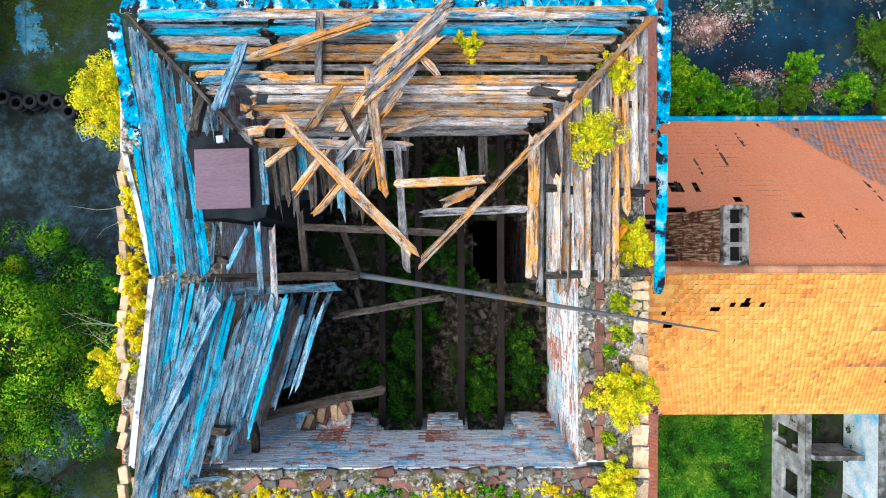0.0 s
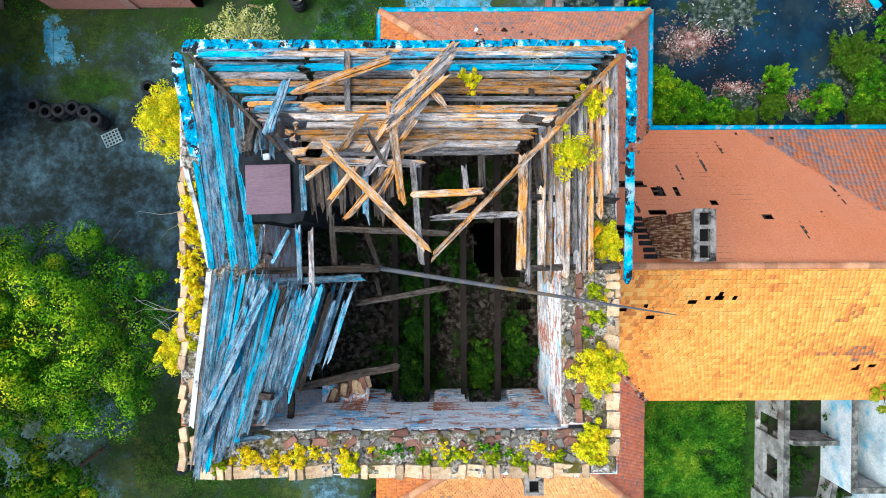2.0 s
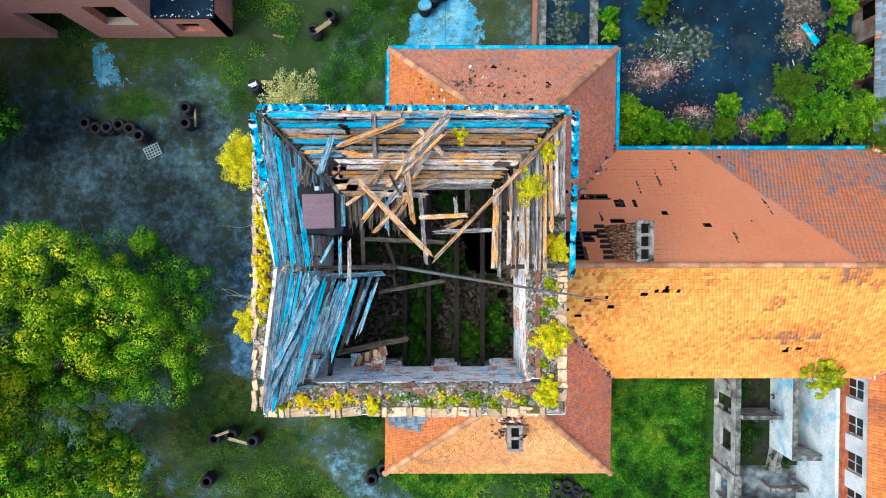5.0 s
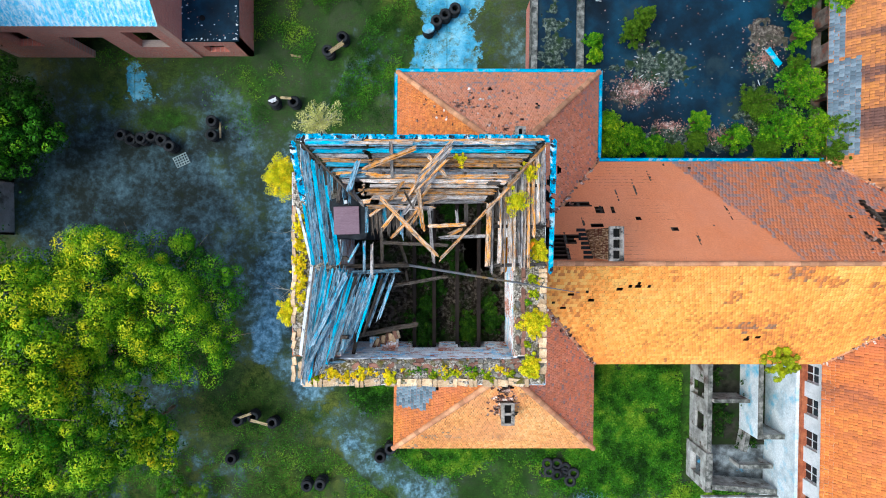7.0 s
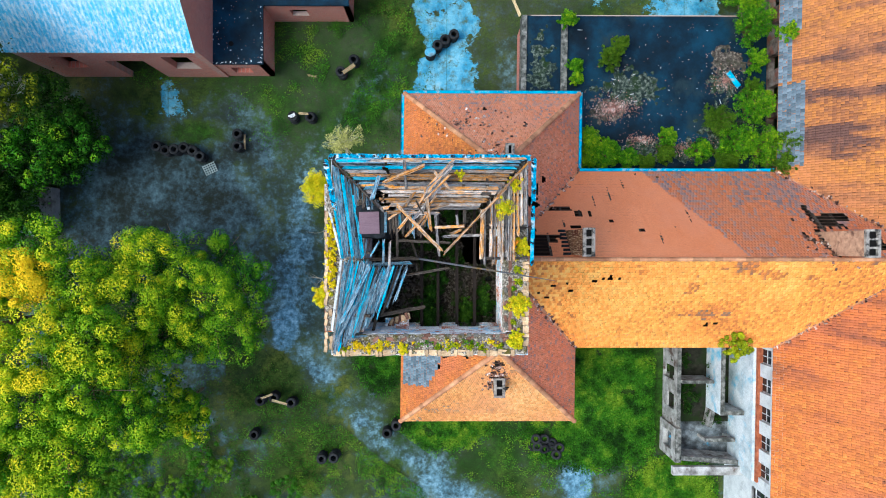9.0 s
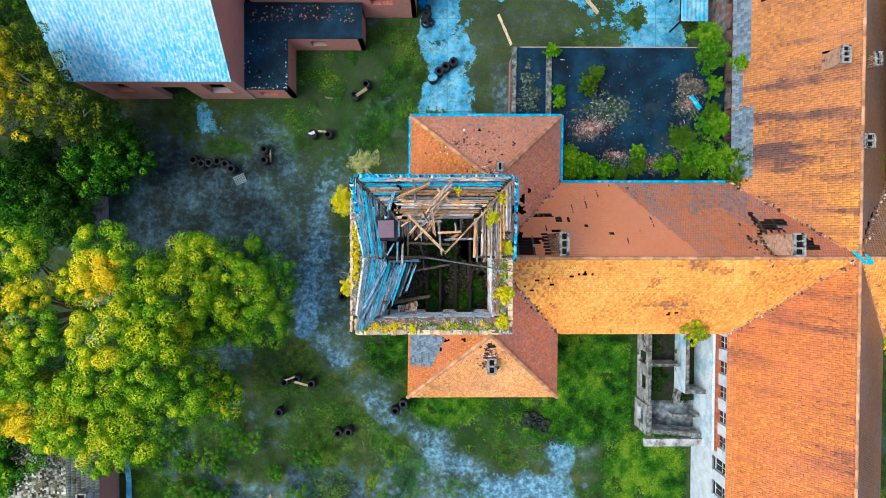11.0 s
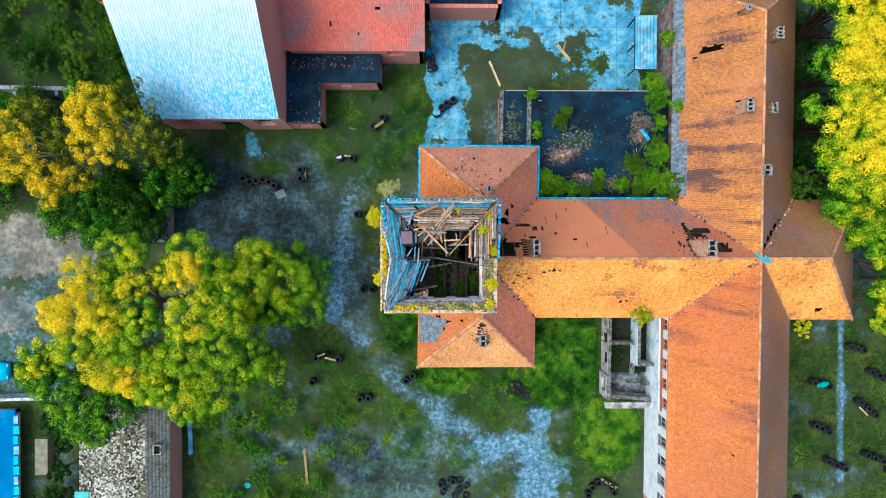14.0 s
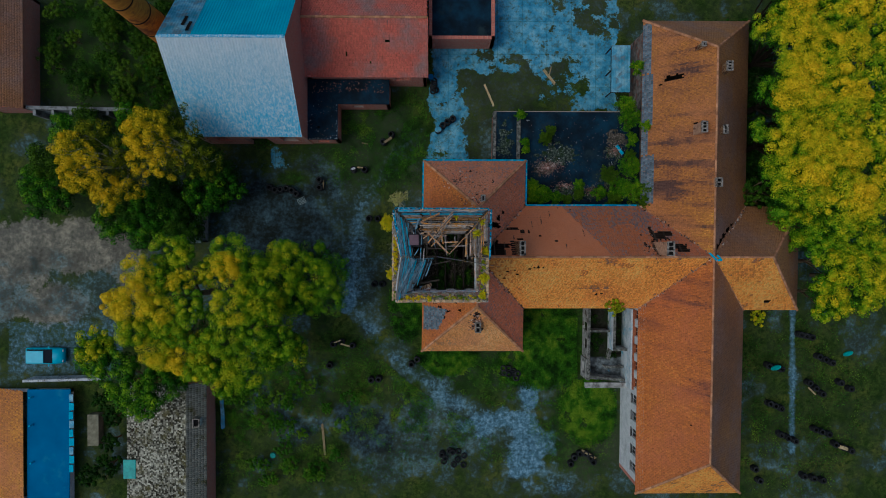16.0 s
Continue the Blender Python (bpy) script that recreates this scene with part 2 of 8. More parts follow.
def mesh_from(name, verts, faces, mat, parent=None, tone=None, smooth=False, label=""):
    """verts (n, 3) and faces of one size (m, k) as arrays; tone: one value a vertex."""
    verts, faces = np.asarray(verts, np.float32), np.asarray(faces, np.int32)
    me = bpy.data.meshes.new(name)
    me.vertices.add(len(verts))
    me.vertices.foreach_set("co", verts.ravel())
    k = faces.shape[1]
    me.loops.add(faces.size)
    me.loops.foreach_set("vertex_index", faces.ravel())
    me.polygons.add(len(faces))
    me.polygons.foreach_set("loop_start", np.arange(0, faces.size, k, dtype=np.int32))
    if tone is not None:
        a = me.attributes.new("tone", "FLOAT", "POINT")
        a.data.foreach_set("value", np.asarray(tone, np.float32))
    me.update(calc_edges=True)
    if smooth:
        me.polygons.foreach_set("use_smooth", np.ones(len(faces), bool))
    return link(name, me, mat, parent, label)


def box_into(bm, x0, x1, y0, y1, z0, z1, m=None):
    vs = [bm.verts.new(v) for v in ((x0, y0, z0), (x1, y0, z0), (x1, y1, z0), (x0, y1, z0), (x0, y0, z1), (x1, y0, z1), (x1, y1, z1), (x0, y1, z1))]
    for f in ((3, 2, 1, 0), (4, 5, 6, 7), (0, 1, 5, 4), (1, 2, 6, 5), (2, 3, 7, 6), (3, 0, 4, 7)):
        bm.faces.new([vs[i] for i in f])
    if m is not None:
        bmesh.ops.transform(bm, matrix=m, verts=vs)
    return vs


def box(name, x0, x1, y0, y1, z0, z1, mat, parent=None, bevel=0.0, m=None, label=""):
    bm = bmesh.new()
    box_into(bm, x0, x1, y0, y1, z0, z1, m)
    if bevel:
        bmesh.ops.bevel(bm, geom=bm.edges[:], offset=bevel, segments=1, affect="EDGES")
    return part(name, bm, mat, parent, label)


def inside(poly, x, y):
    """Which of the points (arrays) lie in the polygon."""
    r = np.zeros(len(x), bool)
    for (ax, ay), (bx, by) in zip(poly, poly[1:] + poly[:1]):
        c = (ay > y) != (by > y)
        with np.errstate(divide="ignore", invalid="ignore"):
            r ^= c & (x < (bx - ax) * (y - ay) / (by - ay) + ax)
    return r


RNG = np.random.default_rng(7)


def field(x, y, size, seed, octaves=4):
    """Smooth value noise in 0..1 over the plan."""
    total, amp, norm = np.zeros_like(x), 1.0, 0.0
    for o in range(octaves):
        g = np.random.default_rng(seed + o).random((256, 256))
        u, v = x / size * 2 ** o + 77.3, y / size * 2 ** o + 31.7
        i, j = np.floor(u).astype(int), np.floor(v).astype(int)
        fu, fv = u - i, v - j
        fu, fv = fu * fu * (3 - 2 * fu), fv * fv * (3 - 2 * fv)
        a, b, c, d = g[i % 256, j % 256], g[(i + 1) % 256, j % 256], g[i % 256, (j + 1) % 256], g[(i + 1) % 256, (j + 1) % 256]
        total += amp * ((a * (1 - fu) + b * fu) * (1 - fv) + (c * (1 - fu) + d * fu) * fv)
        norm += amp
        amp *= 0.5
    return total / norm


SKEW = 0.0135


def sk(x, y):
    """The long buildings stand slightly askew."""
    return x + SKEW * y


TILES_APART = []


def tile_slope(name, poly, a, b, z0, rise, mat, parent, tone, holes=None, w=0.16, row=0.23, skip=None, apart=None, proud=0.022, bond=0.5, gap=0.035):
    """Plain tiles on the slope whose eave runs from a to b (plan), with the house on its left; rise: height gained per metre of plan."""
    a, b = np.array(a, float), np.array(b, float)
    u = (b - a) / np.linalg.norm(b - a)
    nrm = np.array([-u[1], u[0]])
    P = np.array(poly) - a
    U, S = P @ u, P @ nrm
    step = row / math.hypot(1, rise)
    su = np.arange(U.min(), U.max() + w, w)
    ss = np.arange(0.0, S.max(), step)
    uu, vv = np.meshgrid(su, ss)
    uu = uu + (np.arange(len(ss)) % 2)[:, None] * w * bond
    uu, vv = uu.ravel(), vv.ravel()
    cx, cy = a[0] + u[0] * uu + nrm[0] * (vv + step / 2), a[1] + u[1] * uu + nrm[1] * (vv + step / 2)
    ok = inside(poly, cx, cy)
    if skip:
        ok &= ~((cx > skip[0]) & (cx < skip[1]) & (cy > skip[2]) & (cy < skip[3]))
    if holes:
        for hx, hy, hw, hh in holes:
            r = RNG.random(len(cx)) * 0.5 + 0.75
            ok &= ~((np.abs(cx - hx) < hw / 2 * r) & (np.abs(cy - hy) < hh / 2 * r))
    uu, vv, cx, cy = uu[ok], vv[ok], cx[ok], cy[ok]
    if apart:
        sel = np.flatnonzero((cx > apart[0]) & (cx < apart[1]) & (cy > apart[2]) & (cy < apart[3]))[:300]
        TILES_APART.append((mat, parent, [(uu[i], vv[i]) for i in sel], a, u, nrm, z0, rise, w, step))
        keep = np.ones(len(uu), bool)
        keep[sel] = False
        uu, vv, cx, cy = uu[keep], vv[keep], cx[keep], cy[keep]
    n = len(uu)
    j = RNG.normal(0, 1, (4, n)) * (proud > 0.005)
    lift = proud * (1 + 0.27 * j[0])
    hw = w / 2 * (1 - gap * 0.4)
    du = 0.006 * j[1]
    out = np.empty((n, 8, 3), np.float32)
    for k, (su_, sv, dz) in enumerate(((-1, 0, 0), (1, 0, 0), (1, 1, 0), (-1, 1, 0), (-1, 0, 1), (1, 0, 1), (1, 1, 1), (-1, 1, 1))):
        pu = uu + su_ * hw + du
        pv = vv + sv * step * ((1 - gap) if gap else 1.1) - (0.1 * proud * j[2])
        z = z0 + rise * pv + (lift * (1 - 0.75 * sv) if dz else -0.012) + (0.0 if sv else 0.27 * proud)
        out[:, k, 0] = a[0] + u[0] * pu + nrm[0] * pv
        out[:, k, 1] = a[1] + u[1] * pu + nrm[1] * pv
        out[:, k, 2] = z + 0.18 * proud * j[3] * su_
    f = np.array([(4, 5, 6, 7), (0, 1, 5, 4), (1, 2, 6, 5), (3, 0, 4, 7)])
    faces = (np.arange(n)[:, None, None] * 8 + f[None]).reshape(-1, 4)
    t = np.clip(tone(cx, cy, RNG.random(n)), 0, 1)
    v = out.reshape(-1, 3)
    return tagged(mesh_from(name, v, faces, mat, parent, np.repeat(t, 8)), kind="stuff")


def sheet_slope(name, poly, a, b, z0, rise, mat, parent, holes, skip, cell=0.08):
    """A worn roof slope whose tiles have grown together: one uneven skin with stepped holes."""
    a, b = np.array(a, float), np.array(b, float)
    u = (b - a) / np.linalg.norm(b - a)
    nrm = np.array([-u[1], u[0]])
    P = (np.array(poly) - a) @ np.stack([u, nrm], 1)
    nu, nv = int((P[:, 0].max() - P[:, 0].min()) / cell), int((P[:, 1].max() - P[:, 1].min()) / cell)
    gu, gv = np.meshgrid(np.linspace(P[:, 0].min(), P[:, 0].max(), nu + 1), np.linspace(P[:, 1].min(), P[:, 1].max(), nv + 1))
    x, y = a[0] + u[0] * gu + nrm[0] * gv, a[1] + u[1] * gu + nrm[1] * gv
    z = z0 + rise * gv + 0.03 * (field(x, y, 1.6, 95) - 0.5) + 0.006 * np.sin(gv / 0.153 * 2 * math.pi) + 0.004 * np.random.default_rng(96).normal(0, 1, x.shape)
    cx, cy = (x[:-1, :-1] + x[1:, 1:]) / 2, (y[:-1, :-1] + y[1:, 1:]) / 2
    ok = inside(poly, cx.ravel(), cy.ravel())
    fx, fy = cx.ravel(), cy.ravel()
    ok &= ~((fx > skip[0]) & (fx < skip[1]) & (fy > skip[2]) & (fy < skip[3]))
    rag = np.random.default_rng(97).random((256, 256))
    for hx, hy, hw, hh in holes:
        k = rag[(fy / 0.153).astype(int) % 256, int(hx * 7) % 256] * 0.7 + 0.7
        ok &= ~((np.abs(fx - hx) < hw / 2 * k) & (np.abs(np.floor(fy / 0.153) * 0.153 + 0.0765 - hy) < hh / 2))
    w = nu + 1
    i = (np.arange(nv)[:, None] * w + np.arange(nu)[None]).ravel()[ok]
    top = np.stack([i, i + 1, i + w + 1, i + w], 1)
    n = x.size
    v = np.stack([x, y, z], -1).reshape(-1, 3)
    v = np.concatenate([v, v - np.array([0, 0, 0.03])])
    tone = np.clip(0.8 + 0.3 * (field(x, y, 2.6, 63) - 0.5) + 0.12 * (field(x, y, 0.25, 64, 2) - 0.5), 0, 1).ravel()
    return mesh_from(name, v, np.concatenate([top, top[:, ::-1] + n]), mat, parent, np.concatenate([tone, tone]))


def caps(name, p, q, mat, parent, r=0.13, step=0.36):
    """A row of half-round ridge tiles from p to q."""
    p, q = Vector(p), Vector(q)
    d = q - p
    n = max(1, int(d.length / step))
    m0 = d.to_track_quat("Y", "Z").to_matrix().to_4x4()
    verts, faces = [], []
    for i in range(n):
        c = p + d * (i / n)
        ln = d.length / n * 1.08
        k = len(verts)
        lift = random.uniform(0, 0.02)
        for y, rr in ((0, r * 1.08), (ln, r * 0.92)):
            for a in range(6):
                t = math.pi * a / 5
                verts.append(c + m0 @ Vector((rr * math.cos(t), y, rr * math.sin(t) * 0.8 + lift)))
        for a in range(5):
            faces.append((k + a, k + a + 1, k + 7 + a, k + 6 + a))
    return tagged(mesh_from(name, verts, faces, mat, parent), kind="stuff")


def flat_poly(name, pts, z, mat, parent=None, thick=0.15):
    bm = bmesh.new()
    top = [bm.verts.new((x, y, z)) for x, y in pts]
    bot = [bm.verts.new((x, y, z - thick)) for x, y in pts]
    bm.faces.new(top)
    bm.faces.new(bot[::-1])
    for i in range(len(pts)):
        k = (i + 1) % len(pts)
        bm.faces.new((top[k], top[i], bot[i], bot[k]))
    bmesh.ops.recalc_face_normals(bm, faces=bm.faces)
    return part(name, bm, mat, parent)


# ---- ground ----
def near_line(x, y, pts):
    """Distance in plan from a bent line."""
    best = np.full(x.shape, 1e9)
    for (ax, ay), (bx, by) in zip(pts, pts[1:]):
        dx, dy = bx - ax, by - ay
        t = np.clip(((x - ax) * dx + (y - ay) * dy) / (dx * dx + dy * dy), 0, 1)
        best = np.minimum(best, np.hypot(x - ax - t * dx, y - ay - t * dy))
    return best


def blob(x, y, cx, cy, rx, ry):
    return 1 - np.hypot((x - cx) / rx, (y - cy) / ry)


def build_ground():
    gx = np.r_[-2500, -900, -300, -120, -70, np.arange(-56, 56.01, 0.2), 70, 120, 300, 900, 2500]
    gy = np.r_[-2500, -900, -300, -120, -60, np.arange(-36, 36.01, 0.2), 60, 120, 300, 900, 2500]
    x, y = np.meshgrid(gx, gy)
    n1, n2, n3 = field(x, y, 6.0, 11), field(x, y, 2.2, 23), field(x, y, 0.8, 37, 3)
    wob = (n1 - 0.5) * 2.2 + (n2 - 0.5) * 1.6 + (n3 - 0.5) * 0.8
    soft = lambda d, w: np.clip(0.5 + d / w, 0, 1)
    # worn tracks of grey dust
    track = near_line(x, y, [(-3.0, 13.1), (-4.5, 11.9), (-6.3, 9.4), (-7.8, 7.6), (-9.6, 5.0), (-10.2, 0), (-11.2, -4.5), (-9.5, -7.5), (-6.5, -11), (-3.5, -13.6), (0.5, -16.4), (5, -18.4), (8.6, -21.5), (11, -25)])
    track2 = near_line(x, y, [(8.8, -15.2), (8.3, -18), (9.6, -22)])
    dust = np.maximum.reduce([0.9 * soft(0.95 - track + 2.2 * wob, 2.6), soft(0.7 - track2 + 1.2 * wob, 1.4)])
    pale = np.maximum.reduce([0.62 * soft(0.35 - track + 1.5 * wob, 1.8), 0.6 * soft(0.5 - track2 + 1.8 * wob, 1.8)])
    yard = soft(blob(x, y, -19.5, 3.5, 6.8, 6.2) * 4 + 1.6 * wob, 2.0)
    yard = np.maximum(yard, 0.8 * soft(blob(x, y, -12.5, 3.5, 4.5, 5.0) * 3 + 1.6 * wob - 0.5, 2.0))
    patchy = 0.55 * soft(wob * 1.3 - 0.25, 1.0) * soft(blob(x, y, -8, -18, 17, 9) * 4, 1.5)
    mott = 0.62 * soft(1.5 * wob - 0.15, 0.9)
    lush = np.maximum.reduce([soft(blob(x, y, 11, -9.5, 5.5, 5.5) * 3, 1.5), soft(blob(x, y, -4.5, -5.5, 2.6, 5.0) * 3 + wob, 1.5), soft(blob(x, y, 3, -13, 8, 3.0) * 3 + wob, 1.5),
                              soft(blob(x, y, -8.5, 11.5, 8, 5.0) * 3.5 + 1.2 * wob, 1.5), soft(blob(x, y, -37, 21, 11, 7) * 3, 1.5), soft(blob(x, y, 15, -20, 4, 5) * 3 + wob, 1.5)])
    north = soft(blob(x, y, -8.5, 11.5, 8, 5.0) * 3.5 + 1.2 * wob, 1.5)
    dust = np.maximum.reduce([dust * (1 - 0.45 * north), 0.85 * yard * (1 - 0.6 * north), patchy, mott * (1 - 0.85 * lush)])
    pale = pale * (1 - 0.35 * north)
    # pale concrete slabs
    c1 = soft(np.minimum.reduce([x + 2.2, 3.0 - x, y - 9.2, 20 - y]) + 0.9 * wob, 0.5)
    c2 = soft(np.minimum.reduce([x + 2.2, 18.5 - x, y - 15.2, 40 - y]) + 0.9 * wob + 0.15, 0.5)
    holes = soft(blob(x, y, 6.6, 17.6, 4.2, 1.7) * 1.6 + 2.0 * wob, 2.2)
    holes = np.maximum(holes, soft(blob(x, y, 14.8, 17.6, 3.2, 2.8) * 1.6 + 2.2 * wob, 2.2))
    holes = np.maximum(holes, soft(blob(x, y, 2.5, 16.8, 0.8, 0.7) * 1.6 + wob, 0.7))
    holes = np.maximum(holes, 0.95 * soft(2.2 * wob - 0.8, 1.8))
    holes = np.maximum(holes, soft(blob(x, y, 3.9, 12.8, 1.7, 3.2) * 1.8 + 1.8 * wob, 2.0))
    holes = np.maximum(holes, soft(blob(x, y, 9.5, 15.9, 4.6, 1.3) * 1.8 + 1.8 * wob, 2.0))
    holes = np.maximum(holes, soft(blob(x, y, 2.2, 19.0, 1.2, 0.9) * 2 + wob, 0.7))
    slab_w = 0.72 * soft(np.minimum.reduce([x + 19.6, -17.3 - x - 0.5 * (y - 9.2), y - 8.9, 11.8 - y]) + 0.5 * wob, 0.8)
    slab_c = soft(np.minimum.reduce([x + 48, -35.5 - x, y + 13.2, -7.6 - y]) + 0.25 * wob, 0.4)
    strip = soft(0.42 - near_line(x, y, [(38.2, -6), (38.2, -22)]) + 0.25 * wob, 0.4)
    conc = np.maximum.reduce([c1 * (1 - holes), c2 * (1 - holes), slab_w * 0.9])
    pale = np.maximum.reduce([pale, 0.8 * strip, 0.5 * slab_c])
    sand = soft(np.minimum.reduce([x + 60, -33 - x, y + 7.4, 4.0 - y]) + 1.2 * wob, 1.5) * (1 - soft(blob(x, y, -40.5, -5.2, 4.5, 2.6) * 2 + 1.5 * wob, 1.2))
    dk = np.maximum(soft(blob(x, y, -10, -19, 3.5, 2.8) * 2.5 + 1.6 * wob, 1.2), soft(blob(x, y, -19.0, 3.5, 7.0, 6.6) * 3 + 1.6 * wob, 2.4))
    heap = soft(blob(x, y, -18.4, 5.75, 1.3, 0.6) * 2 + 0.7 * wob, 0.6)
    pale = np.maximum.reduce([pale, soft(blob(x, y, 9.0, -16.2, 0.9, 1.3) * 2.4 + 1.2 * wob, 0.5), 0.85 * soft(blob(x, y, 6.2, -18.4, 3.2, 1.1) * 2.0 + 2.4 * wob, 1.2), 0.85 * soft(blob(x, y, 9.3, -21.6, 2.2, 2.8) * 2 + 2.4 * wob, 1.2), 0.9 * soft(blob(x, y, -11.0, -5.6, 0.8, 1.6) * 2 + 1.4 * wob, 0.7)])
    dust = np.maximum(dust, dk)
    mound = soft(blob(x, y, -17.2, 7.95, 2.0, 0.9) * 2 + 1.2 * wob, 0.8)
    dust, dk, lush = dust * (1 - mound), dk * (1 - mound), np.maximum(lush, mound)
    sand = np.maximum(sand, soft(blob(x, y, -43.5, -6, 3.5, 2.5) * 2 + wob, 1.0))
    dirt = soft(wob * 0.9 - 0.15 + 0.35 * soft(blob(x, y, -30, 3, 12, 12) * 3, 2), 1.2)
    inner = np.maximum(c1, c2) * holes
    lush, dust = np.maximum(lush, 0.4 * inner), np.where(inner > 0.25, np.minimum(dust, 0.05 + 0.45 * n3), dust)
    dk = np.maximum(dk, 0.8 * inner)
    z = (n1 - 0.5) * 0.22 + (n2 - 0.5) * 0.12 + (n3 - 0.5) * 0.05
    z = z * (1 - 0.85 * conc) - 0.08
    far = np.maximum(np.abs(x) - 55.9, np.abs(y) - 35.9) > 0
    for arr in (dust, pale, conc, sand, dk, heap):
        arr[far] = 0.0
    lush[far], dirt[far] = 0.5, 0.35
    z[far] = -0.08
    h, w = x.shape
    v = np.stack([x, y, z], -1).reshape(-1, 3)
    i = (np.arange(h - 1)[:, None] * w + np.arange(w - 1)[None]).ravel()
    ob = mesh_from("ground", v, np.stack([i, i + 1, i + w + 1, i + w], 1), M_GROUND, smooth=True)
    for nm, val in (("dust", dust), ("pale", pale), ("lush", lush), ("slab", conc), ("sand", np.maximum(0.85 * sand, heap)), ("dirt", dirt), ("wet", dk)):
        at = ob.data.attributes.new(nm, "FLOAT", "POINT")
        at.data.foreach_set("value", val.ravel().astype(np.float32))
    return tagged(ob, "green weedy grass with worn grey dust tracks and broken concrete", "ground", kind="structure")


def ground_material():
    m, n, l, p = tree_of("grass_dust_and_concrete")

    def at(k):
        a = n.new("ShaderNodeAttribute")
        a.attribute_name = k
        return a.outputs["Fac"]

    fine = noise_node(n, l, 2.2, 12, 0.75)
    finer = noise_node(n, l, 11.0, 10, 0.8)
    broad = noise_node(n, l, 0.35, 8, 0.65)
    grass = ramp(n, l, broad, [(0.3, srgb("22340c")), (0.5, srgb("3e501c")), (0.7, srgb("626628"))])
    grass = mix(n, l, at("lush"), grass, ramp(n, l, broad, [(0.32, srgb("182e0a")), (0.5, srgb("284a0e")), (0.68, srgb("446614"))]))
    grass = mix(n, l, ramp(n, l, fine, [(0.42, (0, 0, 0)), (0.6, (1, 1, 1))]), grass, srgb("1e340c"))
    grass = mix(n, l, 1.0, grass, ramp(n, l, finer, [(0.28, (0.3,) * 3), (0.5, (1.0,) * 3), (0.72, (1.8,) * 3)]), "MULTIPLY")
    soil = ramp(n, l, fine, [(0.35, srgb("34342c")), (0.65, srgb("5c5a4e"))])
    dust = ramp(n, l, mix(n, l, 0.5, broad, fine), [(0.38, srgb("2c3630")), (0.48, srgb("3c4e4e")), (0.54, srgb("587478")), (0.64, srgb("7898a0"))])
    dust = mix(n, l, at("wet"), dust, ramp(n, l, mix(n, l, 0.5, broad, fine), [(0.38, srgb("1c2218")), (0.47, srgb("262e2c")), (0.54, srgb("384a50")), (0.64, srgb("587078"))]))
    dust = mix(n, l, 1.0, dust, ramp(n, l, finer, [(0.28, (0.75,) * 3), (0.72, (1.2,) * 3)]), "MULTIPLY")
    slab = ramp(n, l, noise_node(n, l, 0.6, 12, 0.75), [(0.32, srgb("2c6c88")), (0.45, srgb("4c9cc0")), (0.58, srgb("7cbcd4")), (0.72, srgb("b0ccd0"))])
    joint = n.new("ShaderNodeTexBrick")
    l.new(n.new("ShaderNodeTexCoord").outputs["Object"], joint.inputs[0])
    joint.offset = 0.0
    joint.inputs["Scale"].default_value, joint.inputs["Brick Width"].default_value, joint.inputs["Row Height"].default_value, joint.inputs["Mortar Size"].default_value = 1.0, 2.7, 3.6, 0.04
    joint.inputs["Color1"].default_value, joint.inputs["Color2"].default_value, joint.inputs["Mortar"].default_value = (1, 1, 1, 1), (0.86, 0.86, 0.86, 1), (0.6, 0.66, 0.6, 1)
    slab = mix(n, l, 1.0, slab, joint.outputs[0], "MULTIPLY")
    spots = ramp(n, l, noise_node(n, l, 1.7, 12, 0.8), [(0.5, (0, 0, 0)), (0.62, (1, 1, 1))])
    slab = mix(n, l, spots, slab, srgb("506858"))
    slab = mix(n, l, 1.0, slab, ramp(n, l, finer, [(0.28, (0.75,) * 3), (0.72, (1.15,) * 3)]), "MULTIPLY")
    sand = ramp(n, l, mix(n, l, 0.5, broad, fine), [(0.35, srgb("45443c")), (0.5, srgb("716e62")), (0.65, srgb("b4ac94"))])

    def broken(fac, lo, hi, fray=2.2):
        """Frays the edge of a patch with fine noise."""
        t = n.new("ShaderNodeMath")
        t.operation = "MULTIPLY_ADD"
        t.inputs[1].default_value = 1.0
        l.new(fac, t.inputs[0])
        h = n.new("ShaderNodeMath")
        h.operation = "MULTIPLY_ADD"
        h.inputs[1].default_value, h.inputs[2].default_value = fray, -fray / 2
        l.new(fine, h.inputs[0])
        l.new(h.outputs[0], t.inputs[2])
        return ramp(n, l, t.outputs[0], [(lo, (0, 0, 0)), (hi, (1, 1, 1))])

    col = mix(n, l, at("dirt"), grass, mix(n, l, 0.5, soil, grass))
    col = mix(n, l, broken(at("sand"), 0.4, 0.65), col, sand)
    col = mix(n, l, broken(at("dust"), 0.25, 0.85, 1.5), col, dust)
    col = mix(n, l, broken(at("pale"), 0.3, 1.15, 1.4), col, ramp(n, l, fine, [(0.35, srgb("3c5864")), (0.5, srgb("5c8498")), (0.65, srgb("90b4c8"))]))
    col = mix(n, l, broken(at("slab"), 0.46, 0.56), col, slab)
    l.new(col, p.inputs["Base Color"])
    p.inputs["Roughness"].default_value = 0.9
    p.inputs["Specular IOR Level"].default_value = 0.15
    bump(n, l, p, finer, 0.6, 0.05)
    return m


M_GROUND = ground_material()
build_ground()

